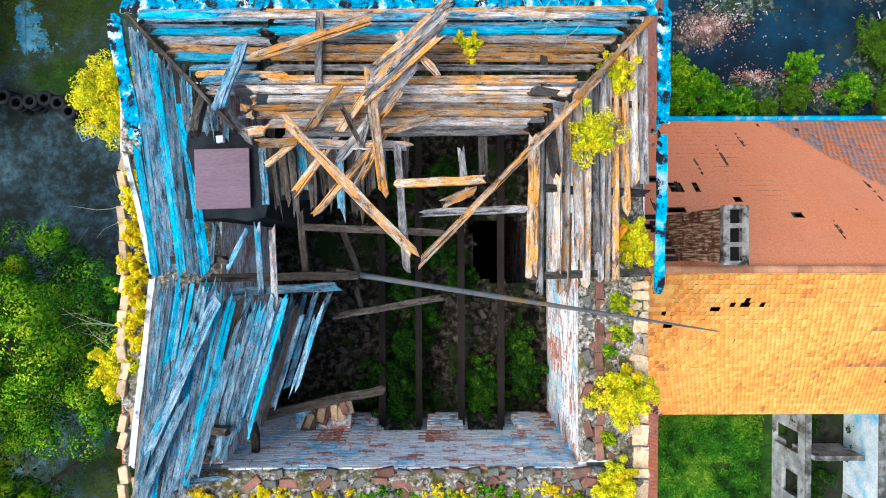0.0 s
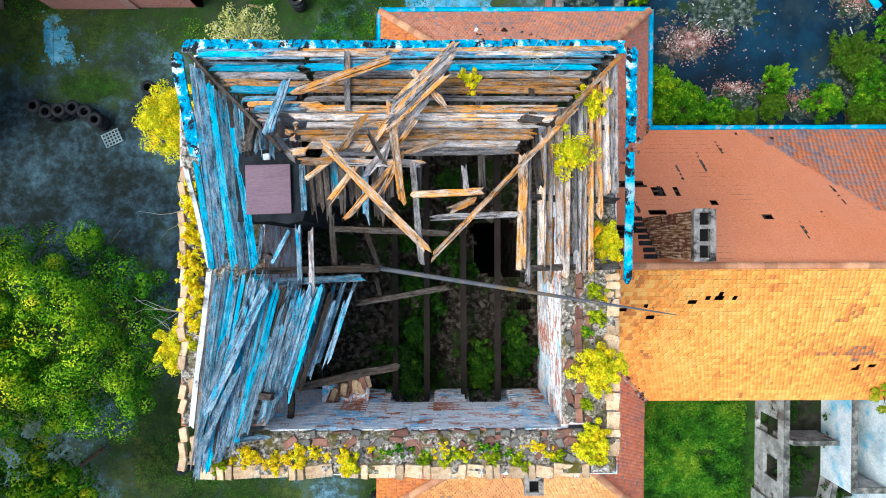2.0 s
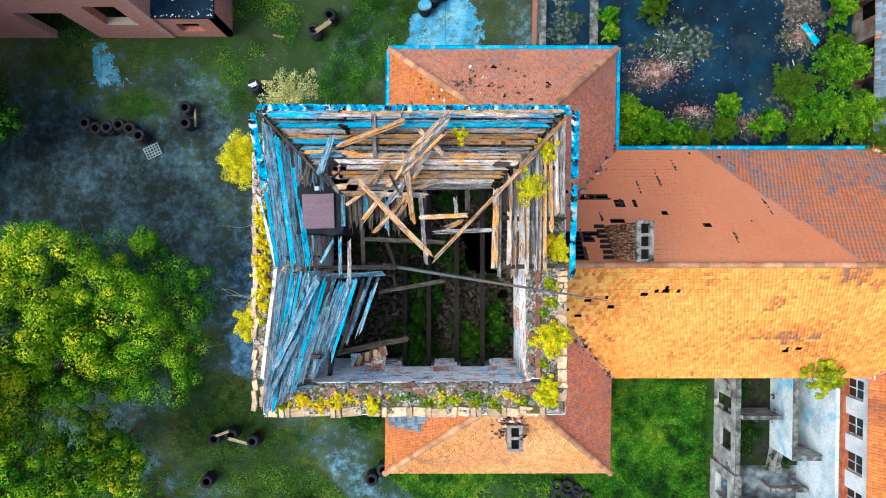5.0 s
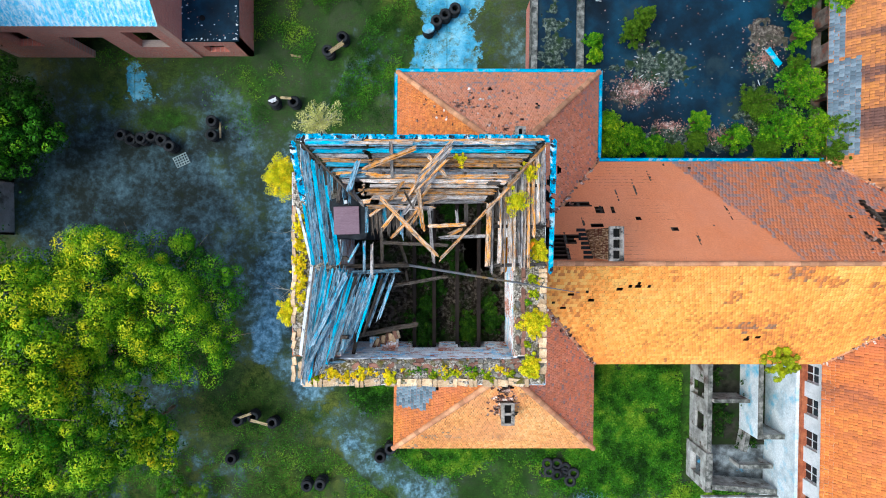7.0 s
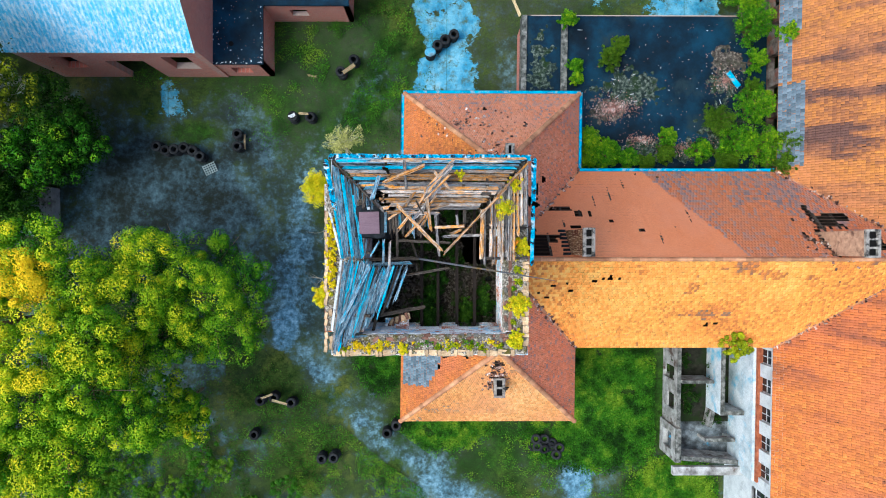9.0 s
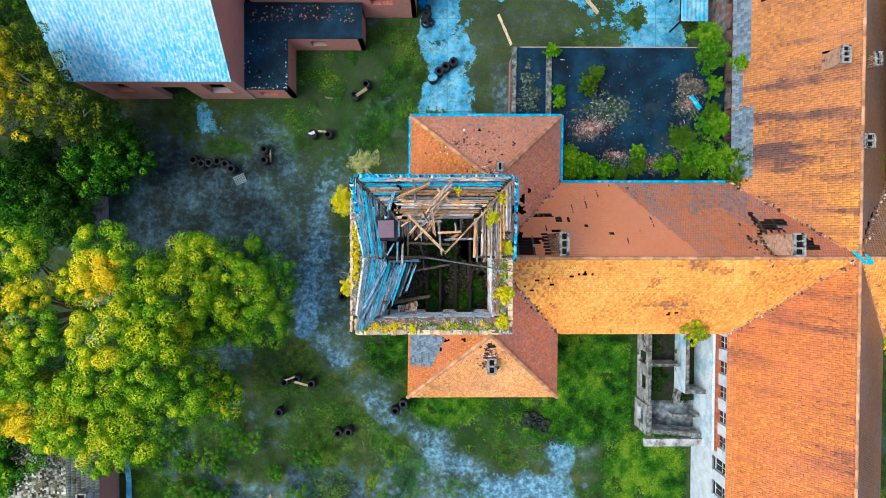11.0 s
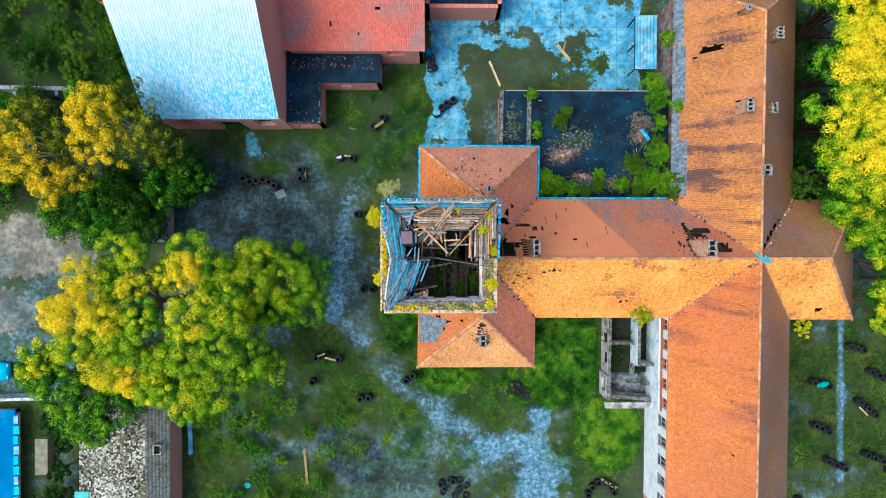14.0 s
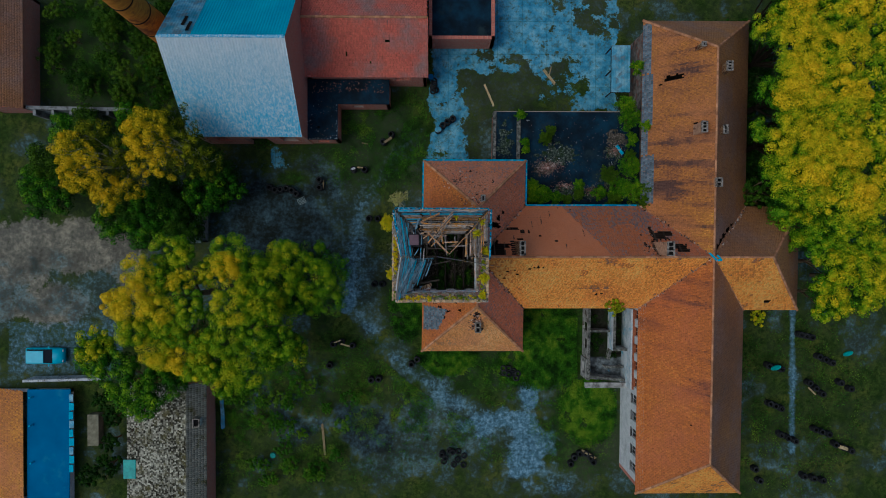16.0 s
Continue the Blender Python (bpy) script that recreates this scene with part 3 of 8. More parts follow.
# ---- long tiled building ----
EAVE, TOP = 6.4, 12.2
WX0, WX1, WXR, WN, WS = -2.63, 7.43, 2.43, 9.06, -9.81     # cross wing at the tower
MN, MS, MR = 4.6, -5.57, -0.32                             # middle range
EX0, EX1, EXR, EN, ES = 18.9, 29.45, 23.75, 23.0, -24.1    # long east range
XX1, XN, XS = 34.85, 4.6, -5.75                            # stub to the east
APN, APS, AEN, AES, AXE = 4.14, -4.75, 18.6, -19.1, 29.15


def S2(*pts):
    return [(sk(x, y), y) for x, y in pts]


house = thing("tiled_factory_building", "abandoned brick building with orange tiled hip roofs full of holes", "building")
TOWER = (-4.57, 2.80, -3.75, 3.60)
tone_S = lambda x, y, r: 0.62 + 0.6 * (field(x, y, 2.2, 51) - 0.5) + 0.42 * (r - 0.5) - 0.5 * (field(x * 0.5, y, 0.7, 52) > 0.72) * (r > 0.35)


def tone_N(x, y, r):
    edge = x - 11.0 - (4.6 - y) * 0.75
    patch = (edge > 0) & (r + field(x, y, 1.5, 61) > 0.72 + 0.35 * (field(x, y, 4, 62) > 0.55))
    return np.where(patch, 0.14 + 0.5 * r, 0.78 + 0.25 * (field(x, y, 3, 63) - 0.5) + 0.08 * (r - 0.5))


tone_W = lambda x, y, r: 0.68 + 0.45 * (field(x, y, 5, 73) - 0.5) - 0.9 * np.clip(field(x * 0.7 + y * 0.12, y * 4 + x * 0.5, 2.6, 71, 5) - 0.54, 0, 1) * 3.2 * np.clip(field(x, y, 7, 72) * 3 - 0.9 + 0.03 * y, 0, 1) + 0.3 * (r - 0.5) - 0.36 * np.clip((y - 1) / 6, 0, 1) * field(x, y, 1.2, 77)
tone_D = lambda x, y, r: 0.55 + 0.8 * (field(x, y, 4, 81) - 0.5) + 0.15 * (r - 0.5)
tone_P = lambda x, y, r: 0.66 + 0.5 * (field(x, y, 2.5, 91) - 0.5) + 0.35 * (r - 0.5) - 0.5 * (r > 0.955)
HR = TOP - EAVE
HOLES_N = [(3.6, 1.2, 1.5, 1.6), (4.3, 2.45, 0.9, 0.95), (5.5, 2.24, 1.7, 0.3), (4.7, 0.79, 1.5, 0.3), (4.3, 0.24, 1.0, 0.9), (5.1, 0.56, 0.4, 0.22), (3.9, 1.6, 0.9, 0.5), (6.5, 1.25, 0.5, 0.2), (9.85, 1.12, 0.24, 0.24), (8.4, 1.62, 0.2, 0.24), (11.84, 4.2, 0.2, 0.22), (6.8, 2.0, 0.36, 0.2), (7.4, 2.0, 0.16, 0.2),
                  (19.6, 1.66, 1.5, 0.75), (20.5, 1.9, 0.7, 0.4), (19.0, 2.25, 0.3, 0.6), (18.0, 0.8, 0.3, 0.3), (18.25, 0.55, 0.3, 0.3), (17.9, 1.7, 0.25, 0.2), (18.9, -0.39, 1.9, 0.2), (18.9, 0.5, 0.6, 1.4), (21.2, 0.5, 1.2, 0.7)]
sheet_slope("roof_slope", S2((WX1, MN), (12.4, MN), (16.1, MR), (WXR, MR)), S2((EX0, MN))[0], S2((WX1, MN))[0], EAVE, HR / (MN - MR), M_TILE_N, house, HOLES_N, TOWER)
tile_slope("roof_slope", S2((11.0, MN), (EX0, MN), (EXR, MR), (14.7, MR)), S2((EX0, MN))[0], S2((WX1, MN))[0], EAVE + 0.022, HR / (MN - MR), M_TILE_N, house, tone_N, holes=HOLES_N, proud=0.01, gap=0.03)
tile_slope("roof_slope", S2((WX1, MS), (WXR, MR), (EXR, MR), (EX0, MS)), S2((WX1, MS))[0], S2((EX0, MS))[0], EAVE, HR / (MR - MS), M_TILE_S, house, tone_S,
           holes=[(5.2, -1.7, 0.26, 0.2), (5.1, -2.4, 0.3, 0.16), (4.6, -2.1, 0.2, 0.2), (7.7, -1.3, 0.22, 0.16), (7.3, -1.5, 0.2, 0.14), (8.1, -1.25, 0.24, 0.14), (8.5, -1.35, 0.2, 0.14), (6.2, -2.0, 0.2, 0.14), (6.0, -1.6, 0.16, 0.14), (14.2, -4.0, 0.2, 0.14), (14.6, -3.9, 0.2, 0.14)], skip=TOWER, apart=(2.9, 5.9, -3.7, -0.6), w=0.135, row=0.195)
tile_slope("roof_slope", S2((WX0, WN), (WXR, APN), (WX1, WN)), S2((WX1, WN))[0], S2((WX0, WN))[0], EAVE, HR / (WN - APN), M_TILE_P, house, tone_P,
           holes=[(0.9, 6.9, 0.2, 0.2), (3.4, 4.7, 0.7, 0.35), (2.0, 7.9, 0.18, 0.18), (0.3, 5.1, 0.3, 0.2), (4.1, 6.9, 0.2, 0.2)], skip=TOWER, proud=0.006, gap=0.02, w=0.125, row=0.18)
tile_slope("roof_slope", S2((WX1, WS), (WXR, APS), (WX0, WS)), S2((WX0, WS))[0], S2((WX1, WS))[0], EAVE, HR / (APS - WS), M_TILE_C, house, tone_S,
           holes=[(2.4, -5.6, 0.5, 0.5), (2.5, -6.6, 0.6, 0.8), (2.9, -7.3, 0.4, 0.3)], skip=TOWER, w=0.125, row=0.18)
tile_slope("roof_slope", S2((WX1, WN), (WXR, APN), (WXR, MR), (WX1, MN)), S2((WX1, MN))[0], S2((WX1, WN))[0], EAVE, HR / (WX1 - WXR), M_TILE_P, house, tone_P,
           holes=[(3.9, 2.6, 1.4, 0.5), (4.5, 3.3, 0.3, 0.5), (5.0, 3.8, 0.2, 0.3)], skip=TOWER, proud=0.006, gap=0.02, w=0.125, row=0.18)
tile_slope("roof_slope", S2((WX1, MS), (WXR, MR), (WXR, APS), (WX1, WS)), S2((WX1, WS))[0], S2((WX1, MS))[0], EAVE, HR / (WX1 - WXR), M_TILE_P, house, tone_P, skip=TOWER, proud=0.006, gap=0.02, w=0.125, row=0.18)
tile_slope("roof_slope", S2((WX0, WN), (WX0, WS), (WXR, APS), (WXR, APN)), S2((WX0, WN))[0], S2((WX0, WS))[0], EAVE, HR / (WXR - WX0), M_TILE_ES, house, tone_P,
           holes=[(-0.3, -5.5, 0.5, 0.2), (-1.0, -5.2, 0.4, 0.2), (-1.5, -4.8, 0.4, 0.25), (0.5, -4.6, 0.25, 0.2), (-0.6, -6.2, 0.2, 0.2), (-1.9, -5.6, 0.2, 0.2), (0.9, -5.3, 0.2, 0.2)], skip=TOWER, proud=0.012, w=0.125, row=0.18)
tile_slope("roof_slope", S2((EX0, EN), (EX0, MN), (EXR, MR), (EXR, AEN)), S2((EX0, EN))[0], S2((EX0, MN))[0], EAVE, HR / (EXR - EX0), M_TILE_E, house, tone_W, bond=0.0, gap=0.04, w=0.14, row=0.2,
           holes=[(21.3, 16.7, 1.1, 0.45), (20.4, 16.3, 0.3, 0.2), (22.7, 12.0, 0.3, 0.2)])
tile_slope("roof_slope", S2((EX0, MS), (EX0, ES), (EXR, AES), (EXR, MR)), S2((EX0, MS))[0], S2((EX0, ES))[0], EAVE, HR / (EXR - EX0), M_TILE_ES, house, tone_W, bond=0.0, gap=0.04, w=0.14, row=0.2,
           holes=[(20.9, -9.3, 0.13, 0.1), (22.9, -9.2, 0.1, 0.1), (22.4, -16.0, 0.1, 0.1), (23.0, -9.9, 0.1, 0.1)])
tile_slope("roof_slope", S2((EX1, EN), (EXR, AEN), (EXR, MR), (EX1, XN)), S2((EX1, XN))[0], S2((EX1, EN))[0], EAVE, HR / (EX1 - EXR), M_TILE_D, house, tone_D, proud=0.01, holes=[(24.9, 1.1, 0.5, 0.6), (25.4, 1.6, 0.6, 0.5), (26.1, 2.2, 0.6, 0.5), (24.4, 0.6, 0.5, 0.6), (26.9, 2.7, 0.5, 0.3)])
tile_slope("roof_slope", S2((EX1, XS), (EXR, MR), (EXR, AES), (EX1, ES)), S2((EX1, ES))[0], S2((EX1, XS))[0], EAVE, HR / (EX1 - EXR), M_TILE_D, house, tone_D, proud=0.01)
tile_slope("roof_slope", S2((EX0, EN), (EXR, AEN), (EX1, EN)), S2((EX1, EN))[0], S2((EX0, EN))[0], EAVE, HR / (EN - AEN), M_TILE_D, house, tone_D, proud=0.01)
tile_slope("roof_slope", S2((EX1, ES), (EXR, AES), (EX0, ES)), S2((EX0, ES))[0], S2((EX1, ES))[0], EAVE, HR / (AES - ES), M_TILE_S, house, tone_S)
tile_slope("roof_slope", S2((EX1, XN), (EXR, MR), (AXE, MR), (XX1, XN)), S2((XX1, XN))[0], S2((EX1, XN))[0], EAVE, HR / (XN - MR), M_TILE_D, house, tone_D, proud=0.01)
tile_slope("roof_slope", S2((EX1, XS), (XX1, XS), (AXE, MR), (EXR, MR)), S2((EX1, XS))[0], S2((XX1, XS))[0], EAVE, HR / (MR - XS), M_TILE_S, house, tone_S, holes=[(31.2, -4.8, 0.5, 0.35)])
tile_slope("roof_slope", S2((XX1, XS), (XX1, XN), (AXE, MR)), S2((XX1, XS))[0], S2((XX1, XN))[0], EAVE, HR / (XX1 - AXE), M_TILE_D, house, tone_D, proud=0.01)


def P3(x, y, z):
    return (sk(x, y), y, z)


for p, q in (((2.9, MR), (EXR, MR)), ((WXR, APN), (WXR, 3.6)), ((WXR, APS), (WXR, -3.75)), ((EXR, AEN), (EXR, AES)), ((EXR, MR), (AXE, MR))):
    caps("ridge_capping", P3(*p, TOP + 0.02), P3(*q, TOP + 0.02), M_RIDGE, house, r=0.1)
for p, q in (((WX0, WN), (WXR, APN)), ((WX1, WN), (WXR, APN)), ((WX0, WS), (WXR, APS)), ((WX1, WS), (WXR, APS)), ((EX0, EN), (EXR, AEN)), ((EX1, EN), (EXR, AEN)),
             ((EX0, ES), (EXR, AES)), ((EX1, ES), (EXR, AES)), ((XX1, XN), (AXE, MR)), ((XX1, XS), (AXE, MR))):
    caps("hip_capping", P3(*p, EAVE + 0.03), P3(*q, TOP + 0.03), M_RIDGE, house)
# attic floors, the dark inside the roofs put into their colour, and outer walls
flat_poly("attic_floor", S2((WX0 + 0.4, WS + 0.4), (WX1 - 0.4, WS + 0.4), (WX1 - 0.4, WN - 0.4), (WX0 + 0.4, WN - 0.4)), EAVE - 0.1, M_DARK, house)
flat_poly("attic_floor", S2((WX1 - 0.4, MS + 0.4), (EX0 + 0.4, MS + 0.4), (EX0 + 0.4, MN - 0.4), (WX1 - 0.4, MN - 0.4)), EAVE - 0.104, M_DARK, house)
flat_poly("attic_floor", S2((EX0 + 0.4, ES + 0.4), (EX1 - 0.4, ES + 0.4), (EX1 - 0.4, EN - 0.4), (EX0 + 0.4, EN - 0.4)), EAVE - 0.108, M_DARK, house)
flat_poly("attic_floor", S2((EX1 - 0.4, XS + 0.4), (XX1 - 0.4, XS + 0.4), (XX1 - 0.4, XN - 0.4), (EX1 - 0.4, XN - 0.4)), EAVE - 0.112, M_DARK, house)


def wall(p, q, z0, z1, mat, parent, thick=0.4, openings=(), name="wall"):
    """An upright wall from p to q (plan) with openings (start, end, bottom, top) cut through it; the thickness lies on its left."""
    p, q = Vector((*p, 0)), Vector((*q, 0))
    d = q - p
    ln = d.length
    m = Matrix.Translation(p) @ Matrix.Rotation(math.atan2(d.y, d.x), 4, "Z")
    bm = bmesh.new()
    cuts = sorted({0.0, ln, *[c for o in openings for c in o[:2]]})
    for a, b in zip(cuts, cuts[1:]):
        spans, lo = [], z0
        for s, e, b0, t0 in sorted(openings, key=lambda o: o[2]):
            if s <= a + 1e-6 and e >= b - 1e-6:
                if b0 > lo:
                    spans.append((lo, b0))
                lo = t0
        if z1 > lo:
            spans.append((lo, z1))
        for lo_, hi_ in spans:
            box_into(bm, a, b, 0, thick, lo_, hi_, m)
    bmesh.ops.remove_doubles(bm, verts=bm.verts, dist=0.0005)
    return part(name, bm, mat, parent)


IN = 0.35


def ring(poly, z0, z1, mat_x, mat_y, parent, thick=0.4, openings=None):
    for i, (p, q) in enumerate(zip(poly, poly[1:] + poly[:1])):
        mat = mat_x if abs(q[0] - p[0]) > abs(q[1] - p[1]) else mat_y
        wall(p, q, z0, z1, mat, parent, thick, (openings or {}).get(i, ()))


def windows_along(length, first, gap, width, rows):
    out, c = [], first
    while c + width < length - 0.5:
        for b0, t0 in rows:
            out.append((c, c + width, b0, t0))
        c += gap
    return out


M_COURT = surface("grimy_court_render", [(0.36, srgb("4c443e")), (0.5, srgb("7c726a")), (0.64, srgb("9c948c"))], scale=1.2, fine=14, stain=srgb("8c5848"), stain_scale=0.8, vary=0.05)
house_poly = S2((WX0 + IN, WS + IN), (WX1 - IN, WS + IN), (WX1 - IN, MS + IN), (EX0 + IN, MS + IN), (EX0 + IN, ES + IN), (EX1 - IN, ES + IN), (EX1 - IN, XS + IN), (XX1 - IN, XS + IN),
                (XX1 - IN, XN - IN), (EX1 - IN, XN - IN), (EX1 - IN, EN - IN), (EX0 + 0.75, EN - IN), (EX0 + 0.75, MN - IN), (WX1 - IN, MN - IN), (WX1 - IN, WN - IN), (WX0 + IN, WN - IN))
for i, (p, q) in enumerate(zip(house_poly, house_poly[1:] + house_poly[:1])):
    along_x = abs(q[0] - p[0]) > abs(q[1] - p[1])
    ln = math.hypot(q[0] - p[0], q[1] - p[1])
    ops = windows_along(ln, 1.2, 1.9, 0.95, [(3.9, 5.5)]) if i != 3 else windows_along(ln, 0.7, 1.75, 0.95, [(3.9, 5.6)])
    mat = M_PLASTER if i == 3 else M_COURT if i == 11 else (M_BRICK_X if along_x else M_BRICK_Y)
    wall(p, q, -0.1, EAVE - 0.02, mat, house, 0.4, ops)


def gutter(name, p, q, z, mat, parent, r=0.09):
    """A half-round gutter from p to q."""
    p, q = Vector((*p, z)), Vector((*q, z))
    d = q - p
    n = max(2, int(d.length / 0.8))
    m0 = d.to_track_quat("Y", "Z").to_matrix().to_4x4()
    verts, faces = [], []
    for i in range(n + 1):
        c = p + d * (i / n) + Vector((0, 0, -0.03 * math.sin(i * 1.7) * random.random()))
        for rr in (r, r - 0.012):
            for a in range(6):
                t = math.pi + math.pi * a / 5
                verts.append(c + m0 @ Vector((rr * math.cos(t), 0, rr * math.sin(t))))
    for i in range(n):
        k = i * 12
        for a in range(5):
            faces.append((k + a, k + a + 1, k + 13 + a, k + 12 + a))
            faces.append((k + 6 + a, k + 18 + a, k + 19 + a, k + 7 + a))
    return mesh_from(name, verts, faces, mat, parent)


for p, q in (((WX0 - 0.08, WN + 0.1), (WX1 + 0.1, WN + 0.1)), ((WX1 + 0.1, WN + 0.1), (WX1 + 0.1, MN + 0.1)), ((WX1 + 0.1, MN + 0.1), (EX0 - 0.1, MN + 0.1)), ((WX0 - 0.1, WN), (WX0 - 0.1, 3.7))):
    gutter("gutter", S2(p)[0], S2(q)[0], EAVE - 0.03, M_GUTTER, house)


def chimney(at, size, h, flues, parent_label="weathered brick chimney on a tiled roof", mat=None, turn=0.0):
    """A brick stack with open flues in its top."""
    w, d = size
    ob = thing("chimney", parent_label, "chimney", at)
    ob.rotation_euler[2] = radians(turn)
    body = box("shaft", -w / 2, w / 2, -d / 2, d / 2, -1.2, h, mat or M_STACK, ob, 0.015)
    fw, n = w * 0.28, flues
    bm = bmesh.new()
    t = 0.1
    # rim of slabs round each flue
    box_into(bm, -w / 2 - 0.04, -w / 2 + t, -d / 2 - 0.04, d / 2 + 0.04, h, h + 0.16)
    box_into(bm, w / 2 - t, w / 2 + 0.04, -d / 2 - 0.04, d / 2 + 0.04, h, h + 0.16)
    for k in range(n + 1):
        y = -d / 2 + k * d / n
        box_into(bm, -w / 2 + t, w / 2 - t, y - t / 2, y + t / 2, h, h + 0.156)
    part("rim", bm, M_RIM, ob)
    for k in range(n):
        y0 = -d / 2 + k * d / n + t / 2
        box("flue", -w / 2 + t, w / 2 - t, y0, y0 + d / n - t, h - 0.02, h + 0.01, M_SOOT_AND_GAP, ob, label="soot-black flue opening")
    return ob


M_STACK = surface("stack_brick", [(0.38, srgb("4a3226")), (0.5, srgb("8a6844")), (0.62, srgb("ccb89c"))], scale=4, fine=24, stretch=(1, 5, 0.4), stain=srgb("5a2c20"), stain_scale=2.2, vary=0.15)
M_PALESTACK = surface("pale_stack_brick", [(0.3, srgb("a07860")), (0.7, srgb("d4ac8c"))], scale=3, fine=20, stain=srgb("6a4c40"), stain_scale=2, stain_at=(0.55, 0.66), vary=0.1)
M_RIM = surface("sooty_mortar", [(0.3, srgb("6c6660")), (0.7, srgb("b4aca0"))], scale=4, fine=25, stain=srgb("2c2a28"), stain_scale=3, vary=0.1)
# near black for flue soot, and for plates that replace dark openings
M_SOOT_AND_GAP = surface("soot", [(0.3, srgb("0e0e0e")), (0.7, srgb("1c1a18"))], vary=0)
chimney((6.12, 0.5, 11.3), (0.46, 1.2), 3.1, 3, "tall weathered brick chimney with three open flues")
chimney((22.75, 11.4, 11.2), (0.5, 0.95), 1.1, 3, mat=M_PALESTACK)
chimney((24.0, 6.4, 12.0), (0.55, 0.75), 0.5, 2, mat=M_PALESTACK)
chimney((24.9, 16.8, 11.0), (0.5, 0.8), 1.5, 3, "ochre brick chimney with three flues")
chimney((24.75, 11.2, 11.1), (0.4, 0.75), 1.0, 2)
chimney((22.8, 18.9, 11.2), (0.35, 0.35), 0.8, 1)
chimney((2.9, 5.0, 11.2), (0.35, 0.5), 0.7, 1)
chimney((2.55, -6.9, 9.8), (0.5, 0.9), 0.7, 2, "crumbling brick chimney sunk in a broken roof")
chimney((19.15, 0.45, 11.0), (0.6, 1.2), 2.9, 3, "pale brick chimney between bare roof battens", M_PALESTACK)

# ---- brick tower ----
tower = thing("brick_tower", "roofless square brick tower with rotten plank roof remains", "tower")
TX0, TX1, TY0, TY1 = TOWER
IX0, IX1, IY0, IY1 = -3.35, 1.86, -2.88, 2.65
WALLTOP, FLOOR = 18.65, 15.8
M_WALLTOP = surface("mortar_and_rubble", [(0.36, srgb("3a342c")), (0.45, srgb("746c60")), (0.53, srgb("9c9284")), (0.62, srgb("ccc6b8"))], scale=16, fine=45, fine_mul=0.6, stain=srgb("5c5424"), stain_scale=2.6, vary=0, bumpy=0.8)
wall((TX0, TY0), (TX1, TY0), 5, WALLTOP, M_WASH_X, tower, -3.0 - TY0, [(0.31 - TX0, 1.0 - TX0, 15.9, 16.9), (-1.27 - TX0, -0.53 - TX0, 15.9, 16.85)], name="wall_south")
box("wall_north", TX0, TX1, IY1, TY1, 5, WALLTOP, M_WASH_X, tower)
box("wall_east", IX1, TX1, IY0, IY1, 5, WALLTOP, M_WASH_Y, tower)
box("wall_west", TX0 - 0.25, IX0, IY0, IY1, 5, WALLTOP, M_WASH_Y, tower)
M_FLOOR = surface("rubble_floor", [(0.36, srgb("1c1814")), (0.5, srgb("40382e")), (0.62, srgb("7c7266"))], scale=9, fine=40, fine_mul=0.6, stain=srgb("30421a"), stain_scale=1.6, vary=0, bumpy=1.0)


def broken_floor():
    """A rubble-covered slab with two ragged holes."""
    nx, ny = 66, 70
    xs, ys = np.linspace(IX0 - 0.02, IX1 + 0.02, nx + 1), np.linspace(IY0 - 0.02, IY1 + 0.02, ny + 1)
    bm = bmesh.new()
    gx, gy = np.meshgrid(xs, ys, indexing="ij")
    gz = FLOOR + 0.16 * (field(gx, gy, 0.7, 401) - 0.5) + 0.12 * (field(gx, gy, 0.2, 402, 2) - 0.5)
    rag = (field(gx, gy, 0.5, 403) - 0.5) * 1.2
    void = np.maximum(1 - np.hypot((gx - 0.95) / 0.62, (gy - 0.2) / 0.68), 1 - np.hypot((gx - 1.5) / 0.17, (gy + 1.1) / 0.13)) + 0.6 * rag * (gx > 0.3)
    vs = {}
    for i in range(nx):
        for j in range(ny):
            if void[i, j] < 0.0 or gy[i, j] < -1.5 or gy[i, j] > 1.2:
                q = []
                for k in ((i, j), (i + 1, j), (i + 1, j + 1), (i, j + 1)):
                    if k not in vs:
                        vs[k] = bm.verts.new((gx[k], gy[k], gz[k]))
                    q.append(vs[k])
                bm.faces.new(q)
    bmesh.ops.solidify(bm, geom=bm.faces[:], thickness=-0.22)
    bmesh.ops.recalc_face_normals(bm, faces=bm.faces)
    return part("tower_floor", bm, M_FLOOR, tower)


broken_floor()
M_STEEL = surface("rusty_steel", [(0.3, srgb("181412")), (0.7, srgb("302824"))], vary=0.2)
for x in (-1.25, -0.58, 0.2, 0.93):
    bm = bmesh.new()
    prof = [(0.06, 0.0), (0.06, 0.015), (0.008, 0.02), (0.008, 0.145), (0.06, 0.15), (0.06, 0.165)]
    prof += [(-u_, v_) for u_, v_ in reversed(prof)]
    ends = [[bm.verts.new((x + u_, y_, FLOOR + 0.4 + v_)) for u_, v_ in prof] for y_ in (IY0 - 0.15, IY1 + 0.15)]
    for k in range(12):
        bm.faces.new((ends[0][k], ends[0][(k + 1) % 12], ends[1][(k + 1) % 12], ends[1][k]))
    bmesh.ops.recalc_face_normals(bm, faces=bm.faces)
    part("steel_beam", bm, M_STEEL, tower)


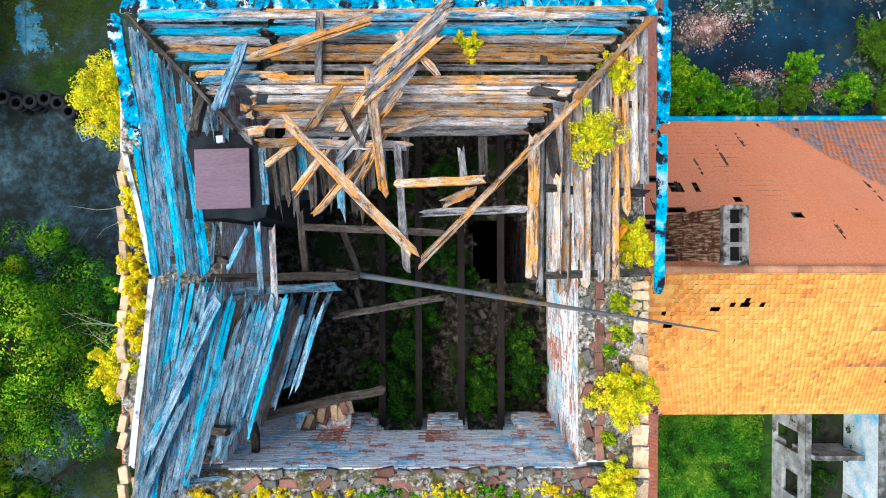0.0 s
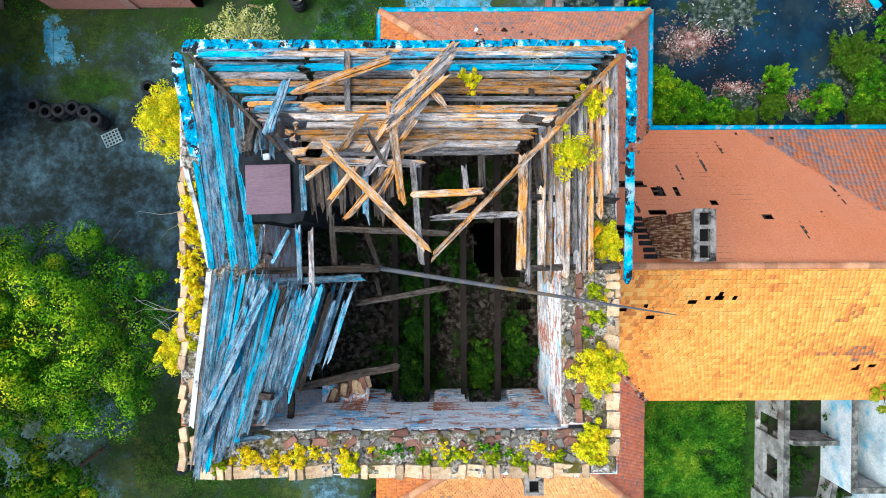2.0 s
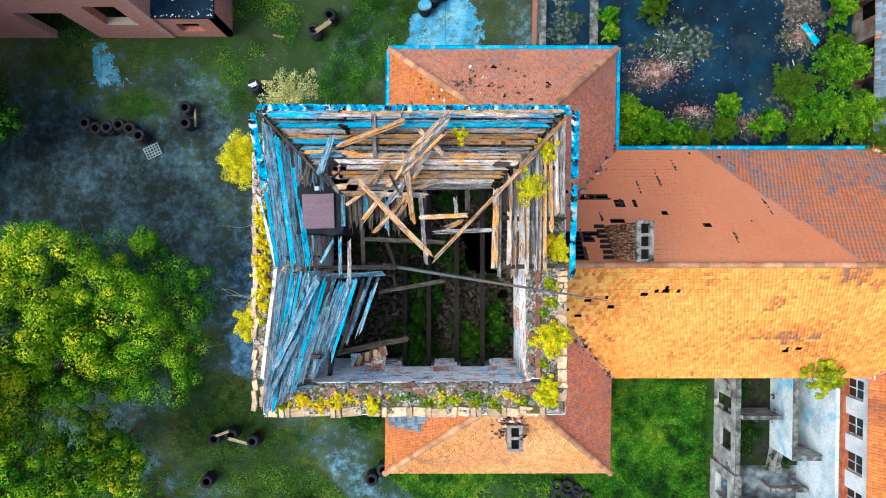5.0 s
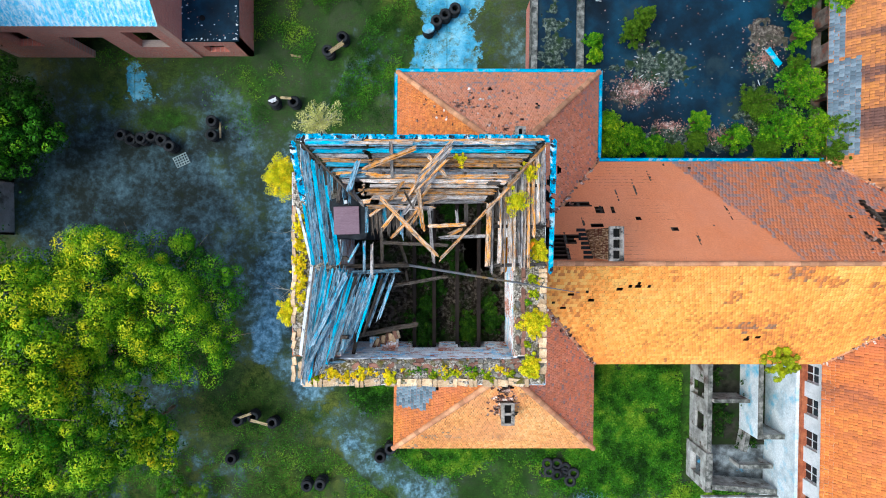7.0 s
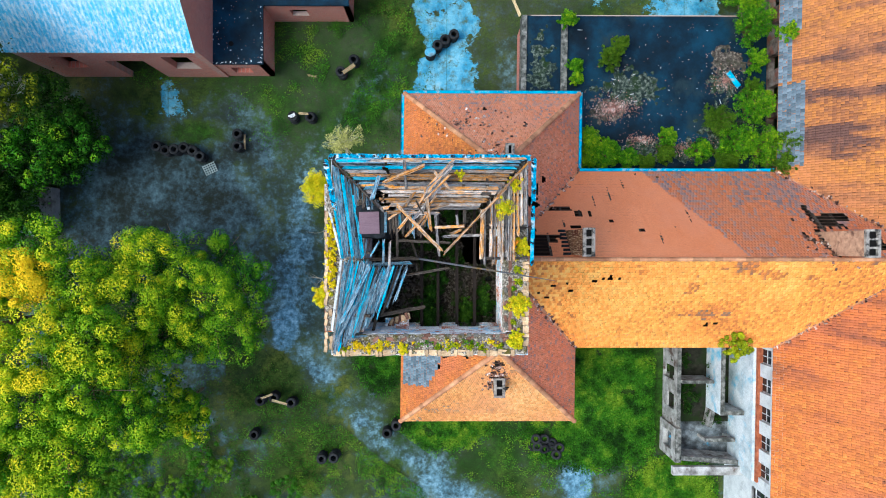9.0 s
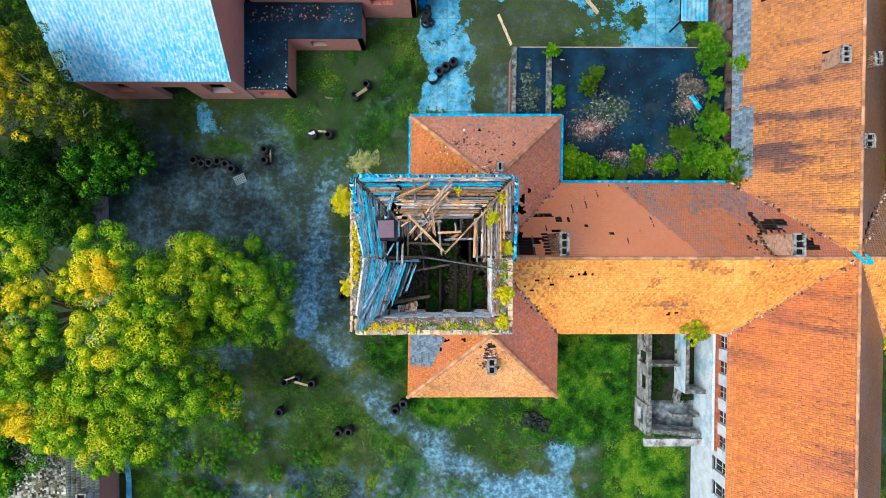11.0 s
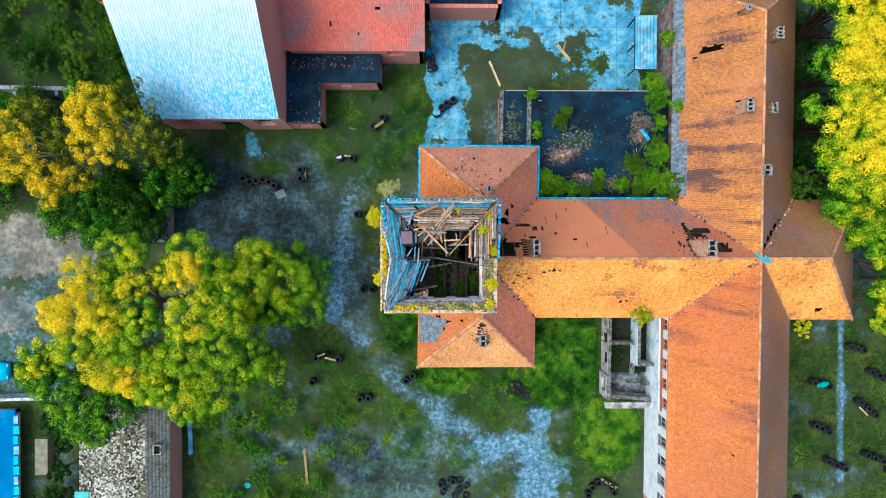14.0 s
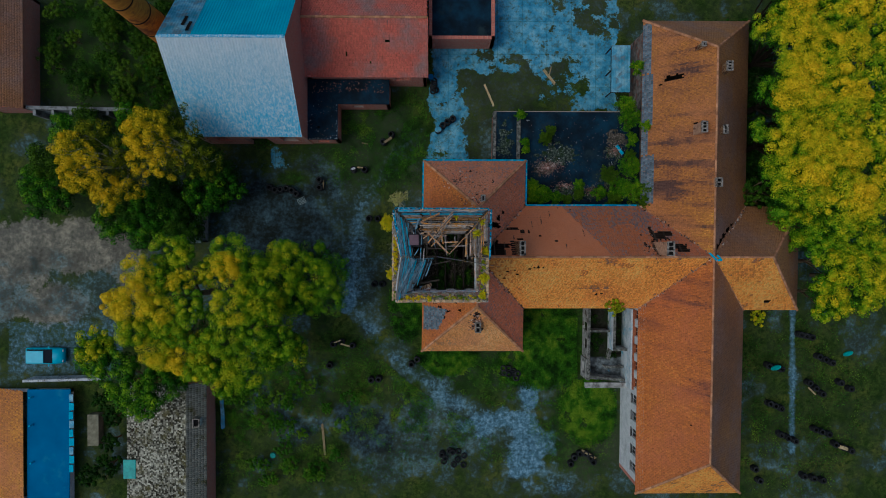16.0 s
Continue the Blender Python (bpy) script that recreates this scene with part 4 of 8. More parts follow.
def rough_cap(name, x0, x1, y0, y1, mat, amp=0.1, seed=1):
    """A crumbled wall head: an uneven skin of mortar and soil over the bricks."""
    nx, ny = max(2, int((x1 - x0) / 0.06)), max(2, int((y1 - y0) / 0.06))
    x, y = np.meshgrid(np.linspace(x0, x1, nx + 1), np.linspace(y0, y1, ny + 1))
    z = WALLTOP + 0.004 + amp * np.clip(field(x, y, 0.5, seed) - 0.25, 0, 1) + amp * 0.5 * (field(x, y, 0.16, seed + 9, 2) > 0.55)
    edge = np.minimum.reduce([x - x0, x1 - x, y - y0, y1 - y]) < 0.01
    z[edge] = WALLTOP - 0.02
    w = nx + 1
    i = (np.arange(ny)[:, None] * w + np.arange(nx)[None]).ravel()
    return mesh_from(name, np.stack([x, y, z], -1).reshape(-1, 3), np.stack([i, i + 1, i + w + 1, i + w], 1), mat, tower)


rough_cap("wall_cap_south", TX0, TX1, TY0, -2.96, M_WALLTOP, 0.12, 3)
rough_cap("wall_cap_east", IX1 - 0.03, TX1, IY0, IY1, M_WALLTOP, 0.12, 5)
rough_cap("wall_cap_west", TX0 - 0.25, IX0, IY0, IY1, M_WALLTOP, 0.1, 7)
rough_cap("wall_cap_north", TX0, TX1, IY1, TY1, M_FLOOR, 0.1, 8)
# slabs added over the pale sills so that the openings look dark
for x0, x1 in ((0.31, 1.0), (-1.27, -0.53)):
    box("window_ledge", x0, x1, TY0 + 0.02, IY0 - 0.02, 15.88, 15.95, M_FLOOR, tower)


def wood(name, a, b, c, stain, stain_at=(0.5, 0.6)):
    """Weathered planks: grain along the piece, bleached and stained patches."""
    m, n, l, p = tree_of(name)
    co = n.new("ShaderNodeTexCoord").outputs["Object"]
    rnd = n.new("ShaderNodeObjectInfo").outputs["Random"]
    ad = n.new("ShaderNodeVectorMath")
    ad.operation = "ADD"
    cv = n.new("ShaderNodeCombineXYZ")
    ml = n.new("ShaderNodeMath")
    ml.operation = "MULTIPLY"
    ml.inputs[1].default_value = 40
    l.new(rnd, ml.inputs[0])
    l.new(ml.outputs[0], cv.inputs[0])
    l.new(ml.outputs[0], cv.inputs[1])
    l.new(co, ad.inputs[0])
    l.new(cv.outputs[0], ad.inputs[1])
    v = ad.outputs[0]
    grain = noise_node(n, l, 3.4, 10, 0.8, stretch=(0.9, 5, 5), vec=v)
    crack = noise_node(n, l, 2.4, 4, 0.6, stretch=(0.4, 13, 13), vec=v)
    broad = noise_node(n, l, 2.6, 10, 0.82, stretch=(0.8, 4, 4), vec=v)
    dirt = noise_node(n, l, 4.5, 10, 0.82, stretch=(0.9, 2.4, 2.4), vec=v)
    speck = noise_node(n, l, 34, 6, 0.8, stretch=(0.6, 1.6, 1.6), vec=v)
    col = ramp(n, l, grain, [(0.32, a), (0.44, b), (0.62, c)])
    col = mix(n, l, ramp(n, l, broad, [(stain_at[0], (0, 0, 0)), (stain_at[1], (0.9,) * 3)]), col, mix(n, l, 0.2, stain, b))
    col = mix(n, l, ramp(n, l, dirt, [(0.53, (0, 0, 0)), (0.62, (0.8,) * 3)]), col, a)
    col = mix(n, l, 1.0, col, ramp(n, l, crack, [(0.35, (0.2,) * 3), (0.405, (1.0,) * 3), (0.7, (1.15,) * 3)]), "MULTIPLY")
    col = mix(n, l, 1.0, col, ramp(n, l, speck, [(0.3, (0.6,) * 3), (0.5, (1.0,) * 3), (0.7, (1.3,) * 3)]), "MULTIPLY")
    col = mix(n, l, 1.0, col, ramp(n, l, rnd, [(0, (0.5,) * 3), (1, (1.35,) * 3)]), "MULTIPLY")
    l.new(col, p.inputs["Base Color"])
    p.inputs["Roughness"].default_value = 0.85
    p.inputs["Specular IOR Level"].default_value = 0.12
    bump(n, l, p, grain, 0.8, 0.02)
    return m


W_OCHRE = wood("ochre_weathered_wood", srgb("201610"), srgb("8c725a"), srgb("d8c6b0"), srgb("f09a10"), (0.475, 0.55))
W_GREY = wood("grey_weathered_wood", srgb("1c1816"), srgb("6e6864"), srgb("b4aea8"), srgb("c07c20"), (0.56, 0.63))
W_BLUE = wood("blue_grey_weathered_wood", srgb("0e1316"), srgb("486070"), srgb("a0b2ba"), srgb("0cacd0"), (0.525, 0.59))
W_CYAN = wood("cyan_painted_wood", srgb("0a1c24"), srgb("2c8098"), srgb("70bcd0"), srgb("0cb0d4"), (0.45, 0.54))
W_ORANGE = wood("orange_lichened_wood", srgb("6a3c10"), srgb("d07c10"), srgb("f0a830"), srgb("f89008"))
W_PALEGREY = wood("bleached_wood", srgb("2a221e"), srgb("94867a"), srgb("dcd2c8"), srgb("ec9c18"), (0.52, 0.59))
# dark wood, rotten; also used where planks and timbers lie in shade
W_DARK = wood("rotten_and_shaded_dark_wood", srgb("161310"), srgb("3a342e"), srgb("625a52"), srgb("483828"))


def plank_mesh(length, width, thick=0.03, ragged=0.05, seed=0, seg=6):
    """A plank along x from 0 to length with split, worn ends and a slight warp."""
    r = random.Random(seed)
    bm = bmesh.new()
    rows = []
    for i in range(seg + 1):
        x = length * i / seg
        e0, e1 = r.uniform(-1, 1) * width * 0.07, r.uniform(-1, 1) * width * 0.07
        ends = []
        for k, y in enumerate((-width / 2 + e0, -width * 0.12, width * 0.17, width / 2 + e1)):
            xx = x
            if i in (0, seg):
                xx += r.uniform(-1, 0.4) * ragged * (1 if i else -1) * 2
            z = thick * 0.25 * math.sin(i * 1.3 + seed) + 0.004 * r.uniform(-1, 1)
            ends.append((bm.verts.new((xx, y, z + thick / 2)), bm.verts.new((xx, y, z - thick / 2))))
        rows.append(ends)
    for a, b in zip(rows, rows[1:]):
        for k in range(3):
            bm.faces.new((a[k][0], a[k + 1][0], b[k + 1][0], b[k][0])[::-1])
            bm.faces.new((a[k][1], b[k][1], b[k + 1][1], a[k + 1][1])[::-1])
        bm.faces.new((a[0][0], b[0][0], b[0][1], a[0][1])[::-1])
        bm.faces.new((a[3][0], a[3][1], b[3][1], b[3][0])[::-1])
    for e in (rows[0], rows[-1]):
        for k in range(3):
            bm.faces.new((e[k][0], e[k][1], e[k + 1][1], e[k + 1][0]))
    bmesh.ops.recalc_face_normals(bm, faces=bm.faces)
    return bm


_seed = [0]


def plank(a, b, width, mat, parent=None, thick=0.03, roll=0.0, name="plank", ragged=0.05):
    """A plank whose middle line runs from a to b."""
    _seed[0] += 1
    a, b = Vector(a), Vector(b)
    d = b - a
    ob = part(name, plank_mesh(d.length, width, thick, ragged, _seed[0]), mat, parent)
    x = d.normalized()
    y = Vector((0, 0, 1)).cross(x).normalized()
    z = x.cross(y)
    m = Matrix((x, y, z)).transposed().to_4x4()
    m.translation = a
    ob.matrix_basis = m @ Matrix.Rotation(radians(roll), 4, "X")
    return ob


RISE = 0.55
ZE = 19.02


def z_n(y):
    return ZE + RISE * (TY1 - y)


def z_e(x):
    return ZE + RISE * (TX1 - x)


def z_w(x):
    return ZE + 0.36 * (x - TX0)


rr = random.Random(4)
roof_n = thing("plank_roof_north", "rotten ochre plank roof slope with gaps and broken ends", "roof")
y = 3.52
while y > 1.42:
    w = rr.uniform(0.075, 0.135)
    s = TY1 - y
    x0, x1 = TX0 + s * 1.0 + 0.05, TX1 - s * 0.92 - 0.05
    cuts = [x0]
    cuts.append(rr.uniform(-2.7, -1.7))
    if rr.random() < 0.25:
        cuts.append(rr.uniform(-1.0, x1 - 0.9))
    cuts.append(x1)
    for c0, c1 in zip(cuts, cuts[1:]):
        if y < 2.2 and c0 < -1.6:
            c0 = max(c0, -2.6)
        if rr.random() < 0.95:
            blue = (c0 < -2.6 and rr.random() < 0.75) or (y > 3.1 and rr.random() < 0.22)
            mat = (W_CYAN if rr.random() < 0.35 else W_BLUE) if blue else (W_OCHRE if rr.random() < (0.6 if y < 3.0 else 0.2) else (W_PALEGREY if rr.random() < 0.65 else W_GREY))
            plank((c0 + rr.uniform(0, 0.1), y, z_n(y)), (c1 - rr.uniform(0.0, 0.12), y + rr.uniform(-0.04, 0.04), z_n(y) + rr.uniform(-0.02, 0.03)), w, mat, roof_n, roll=-28)
    y -= w + rr.choice((0.004, 0.008, 0.012, 0.02, 0.05))

roof_e = thing("plank_roof_east", "grey weathered plank roof slope with broken lower ends", "roof")
x = 2.62
while x > 0.86:
    w = rr.uniform(0.08, 0.15)
    top = TY1 - (TX1 - x) * 1.0 - 0.12
    end = {0: -0.2, 1: rr.uniform(-0.45, 0.25)}[int(x < 1.9)]
    if x > 2.2:
        end = rr.uniform(0.3, 1.2)
    mat = rr.choice((W_GREY, W_PALEGREY, W_PALEGREY, W_OCHRE, W_GREY))
    if rr.random() < 0.93:
        plank((x, top, z_e(x)), (x + rr.uniform(-0.06, 0.06), end, z_e(x) + rr.uniform(-0.05, 0.02)), w, mat, roof_e, roll=rr.uniform(20, 32))
    x -= w + rr.choice((0.004, 0.01, 0.02, 0.035))

roof_w = thing("plank_roof_west", "blue-grey weathered plank roof slope sagging inwards", "roof")
x = -4.42
k = 0
while x < -3.66:
    w = rr.uniform(0.08, 0.14)
    s = x - TX0
    top = TY1 - s * 1.05 - 0.1
    shift = 0.42
    plank((x + 0.0, top, z_w(x)), (x + shift, -0.12, z_w(x) + 0.05), w * 0.98, W_CYAN if rr.random() < 0.45 else W_BLUE, roof_w, roll=-26)
    x += w + rr.choice((0.005, 0.01, 0.02, 0.05))
for k in range(58):
    f = k / 57
    if f > 0.55 and rr.random() < 0.45:
        continue
    x = -4.02 + 2.35 * f
    lo = -4.5 + 2.35 * f - 0.28 * math.sin(math.pi * f) + rr.uniform(-0.05, 0.05)
    top_y = rr.uniform(-0.15, -0.3) - (0.22 if f > 0.45 else 0)
    bot_y = -3.5 + 1.75 * f ** 1.25 + rr.uniform(-0.3, 0.1)
    dz = rr.uniform(-0.04, 0.05)
    # the inner half mixes in dark wood for the shade it sags into
    plank((x, top_y, ZE + 0.42 * (x + 4.5) + dz - 0.25 * f - 0.5 * max(0, f - 0.5)), (lo, bot_y, ZE - 0.02 + 0.28 * (lo + 4.5) + dz - 0.4 * f), rr.uniform(0.05, 0.115), (W_CYAN if rr.random() < 0.2 else (W_BLUE if rr.random() < 0.6 else W_DARK)) if f > 0.5 else W_CYAN if rr.random() < 0.2 else (W_BLUE if rr.random() < 0.75 else (W_GREY if rr.random() < 0.7 else W_DARK)), roof_w, roll=rr.uniform(-30, -8), ragged=0.12)

# blue painted eaves boards
M_EAVES = surface("flaking_blue_eaves_paint", [(0.36, srgb("0c1216")), (0.43, srgb("0c7ca4")), (0.54, srgb("20aad4")), (0.61, srgb("d0dadc"))], scale=5, fine=40, fine_mul=0.6, stain=srgb("14181c"), stain_scale=7, stain_at=(0.52, 0.57), rough=0.6, vary=0.05)
for x0, x1 in ((-4.6, -2.75), (-2.74, -1.3), (-1.29, 0.75), (0.76, 1.7), (1.71, TX1 + 0.05)):
    plank((x0, 3.62 + rr.uniform(-0.015, 0.015), 19.02), (x1, 3.6 + rr.uniform(-0.015, 0.015), 19.02), rr.uniform(0.19, 0.22), M_EAVES, roof_n, 0.04, name="eaves_board", ragged=0.02)
for x0, x1, m_ in ((-4.3, -3.2, W_CYAN), (-3.1, -1.1, W_PALEGREY), (-1.0, 0.2, W_BLUE), (0.3, 1.9, W_PALEGREY)):
    plank((x0, 3.46, z_n(3.46) + 0.03), (x1, 3.45 + rr.uniform(-0.02, 0.02), z_n(3.45) + 0.03), 0.1, m_, roof_n, 0.03, roll=-20)
plank((2.97, 3.6, 19.0), (2.94, 1.9, 19.0), 0.18, M_EAVES, roof_e, 0.04, name="eaves_board")
plank((2.94, 1.88, 19.0), (2.88, -0.37, 19.0), 0.14, M_BLUE_TRIM, roof_e, 0.04, name="eaves_board")
plank((-4.74, 3.52, 19.0), (-4.36, 1.7, 19.08), 0.2, M_EAVES, roof_w, 0.04, name="eaves_board")
plank((-4.36, 1.68, 19.08), (-4.08, -0.1, 19.15), 0.1, W_CYAN, roof_w, 0.04, name="eaves_board")
M_WHITE = surface("white_paint", [(0.3, srgb("b8bcc0")), (0.7, srgb("e6eaec"))], stain=srgb("6a6460"), stain_scale=3, vary=0)
plank((-4.58, 1.62, 18.98), (-4.12, -0.1, 19.12), 0.075, M_WHITE, roof_w, 0.05, name="gutter_edge")
plank((-4.12, -0.14, 19.14), (-4.5, -2.8, 19.0), 0.085, M_WHITE, roof_w, 0.05, name="gutter_edge")
plank((-1.82, 3.5, z_n(3.5) + 0.06), (-1.72, 2.35, z_n(2.35) + 0.06), 0.1, W_GREY, roof_n, 0.05)
plank((-0.78, 3.1, z_n(3.1) + 0.16), (-0.2, 2.52, z_n(2.52) + 0.12), 0.1, W_PALEGREY, roof_n, 0.04)
plank((1.47, 0.75, 19.5), (1.46, -0.36, 19.45), 0.17, W_ORANGE, roof_e, 0.04)
plank((2.35, 0.55, 19.2), (2.05, 0.15, 19.3), 0.1, W_ORANGE, roof_e, 0.04)
# rafters under the slopes
for x in (-3.2, -2.0, -0.6, 0.35, 1.2):
    y_in = 1.1 if x > -1 else 1.6
    plank((x, 3.5, z_n(3.5) - 0.1), (x, y_in, z_n(y_in) - 0.1), 0.1, W_DARK, roof_n, 0.12, name="rafter")
for y in (2.2, 1.0, -0.1):
    plank((2.7, y, z_e(2.7) - 0.1), (0.95, y, z_e(0.95) - 0.1), 0.1, W_DARK, roof_e, 0.12, name="rafter")
for y in (2.4, 1.2, 0.1, -1.2, -2.2):
    plank((-4.4, y, z_w(-4.4) - 0.14), (-3.0, y, ZE + 0.3), 0.1, W_DARK, roof_w, 0.12, name="rafter")

# ---- plants ----
def leaf_cloud(name, clumps, per, leaf, mat, parent, seed, flat=0.3):
    """Leaves in clumps (x, y, z, radius, tone): one small folded blade each."""
    r = np.random.default_rng(seed)
    C = np.array(clumps, float)
    n = len(C) * per
    c = np.repeat(C, per, axis=0)
    d = r.normal(0, 1, (n, 3))
    d /= np.linalg.norm(d, axis=1)[:, None]
    d[:, 2] = np.abs(d[:, 2]) * 1.0 - 0.25
    rad = c[:, 3:4] * (0.4 + 0.75 * r.random((n, 1)) ** 0.6)
    p = c[:, :3] + d * rad
    nrm = d + r.normal(0, flat, (n, 3))
    nrm[:, 2] += 0.35
    nrm /= np.linalg.norm(nrm, axis=1)[:, None]
    t = np.cross(nrm, r.normal(0, 1, (n, 3)))
    t /= np.linalg.norm(t, axis=1)[:, None]
    b = np.cross(nrm, t)
    s = leaf * (0.6 + 0.8 * r.random((n, 1)))
    v = np.stack([p - t * s, p + b * s * 0.5 + nrm * s * 0.12, p + t * s, p - b * s * 0.5 + nrm * s * 0.12], 1).reshape(-1, 3)
    f = np.arange(n * 4).reshape(-1, 4)
    # leaves on top of a clump are lighter: light from above in the tone
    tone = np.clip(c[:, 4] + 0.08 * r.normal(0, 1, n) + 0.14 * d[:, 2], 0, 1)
    return mesh_from(name, v, f, mat, parent, np.repeat(tone, 4))


def limb(bm, a, b, r0, r1, sides=6):
    a, b = Vector(a), Vector(b)
    q = (b - a).to_track_quat("Z", "Y").to_matrix()
    rings = []
    for c, rad in ((a, r0), (b, r1)):
        rings.append([bm.verts.new(c + q @ Vector((rad * math.cos(2 * math.pi * i / sides), rad * math.sin(2 * math.pi * i / sides), 0))) for i in range(sides)])
    for i in range(sides):
        k = (i + 1) % sides
        bm.faces.new((rings[0][i], rings[0][k], rings[1][k], rings[1][i]))


def tree(x, y, h, spread, seed, mat=None, tone=0.45, clumps=70, per=90, leaf=0.2, z=0.0, label="broad green deciduous tree", bark=None, low=0.3, yellow=(0, 0), name="tree", category="tree", stretch=1.0, size=(0.25, 0.42)):
    """A tapered trunk with limbs that carry clumps of leaves. yellow: how far and on how many clumps the leaves have turned."""
    r = random.Random(seed)
    ob = thing(name, label, category, (x, y, z))
    bm = bmesh.new()
    tips, fork = [], Vector((r.uniform(-0.2, 0.2) * spread * 0.2, r.uniform(-0.2, 0.2) * spread * 0.2, h * low))
    r0 = max(0.015, h * 0.022)
    limb(bm, (0, 0, -0.15), fork, r0 * 1.3, r0, 8)
    n_limbs = 8
    for i in range(n_limbs):
        a = i * 2.4 + r.uniform(-0.4, 0.4)
        out = spread * r.uniform(0.35, 0.72)
        mid = fork + Vector((math.cos(a) * out * 0.5, math.sin(a) * out * 0.5, (h - fork.z) * r.uniform(0.25, 0.5)))
        end = fork + Vector((math.cos(a) * out, math.sin(a) * out, (h - fork.z) * r.uniform(0.5, 0.92)))
        limb(bm, fork, mid, r0 * 0.6, r0 * 0.4)
        limb(bm, mid, end, r0 * 0.4, r0 * 0.12)
        for _ in range(3):
            tw = end + Vector((r.uniform(-1, 1), r.uniform(-1, 1), r.uniform(-0.3, 0.6))) * spread * 0.25
            limb(bm, mid.lerp(end, r.uniform(0.3, 0.9)), tw, r0 * 0.14, r0 * 0.04, 4)
    part("trunk", bm, bark or M_BARK, ob)
    lobes = [(math.cos(i * 2.4 + seed) * spread * r.uniform(0.4, 0.66), math.sin(i * 2.4 + seed) * spread * r.uniform(0.4, 0.66), h * r.uniform(0.55, 0.82), spread * r.uniform(0.3, 0.48)) for i in range(8)]
    lobes.append((0, 0, h * 0.84, spread * 0.42))
    cl = []
    lobe_tone = [r.uniform(-0.1, 0.1) for _ in lobes]
    for i in range(clumps):
        lx, ly, lz, lr = lobes[i % len(lobes)]
        d = Vector((r.gauss(0, 1), r.gauss(0, 1), abs(r.gauss(0, 0.9)) - 0.2)).normalized() * lr * r.uniform(0.65, 1.0)
        t = tone + r.uniform(-0.09, 0.09) + lobe_tone[i % len(lobes)]
        if (i % len(lobes)) < yellow[1] * len(lobes):
            t += yellow[0] * 0.85
        cl.append((lx + d.x, ly + d.y * stretch, max(h * 0.12, lz + d.z * 0.9), lr * r.uniform(*size), t))
    leaf_cloud("crown", cl, per, leaf, mat or M_LEAF, ob, seed)
    return ob


def bush(x, y, z, size, seed, mat=None, tone=0.5, per=60, leaf=0.05, n=14, flat=0.9, label="small yellow-green shrub", name="shrub", bark=None):
    """A low shrub: a few thin stems and tufts of leaves."""
    r = random.Random(seed)
    ob = thing(name, label, "shrub", (x, y, z))
    bm = bmesh.new()
    cl = []
    for i in range(n):
        a, d = r.uniform(0, 6.28), size * r.random() ** 0.6
        tip = (math.cos(a) * d, math.sin(a) * d, size * r.uniform(0.4, 1.1) * (1.15 - 0.5 * d / size))
        limb(bm, (0.03 * math.cos(a), 0.03 * math.sin(a), -0.08), tip, size * 0.03, size * 0.008, 4)
        for k in (1.0, 0.72, 0.5):
            j = Vector((r.gauss(0, 1), r.gauss(0, 1), r.gauss(0, 0.5))) * size * 0.1
            # tufts near the root are toned darker, as shade inside the shrub
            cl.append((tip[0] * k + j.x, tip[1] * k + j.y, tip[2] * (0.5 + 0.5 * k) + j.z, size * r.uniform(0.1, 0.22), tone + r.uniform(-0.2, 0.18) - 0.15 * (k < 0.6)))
    part("stem", bm, bark or M_BARK, ob)
    leaf_cloud("leaves", cl, max(12, per // 2), leaf, mat or M_LEAF_Y, ob, seed, flat)
    return ob


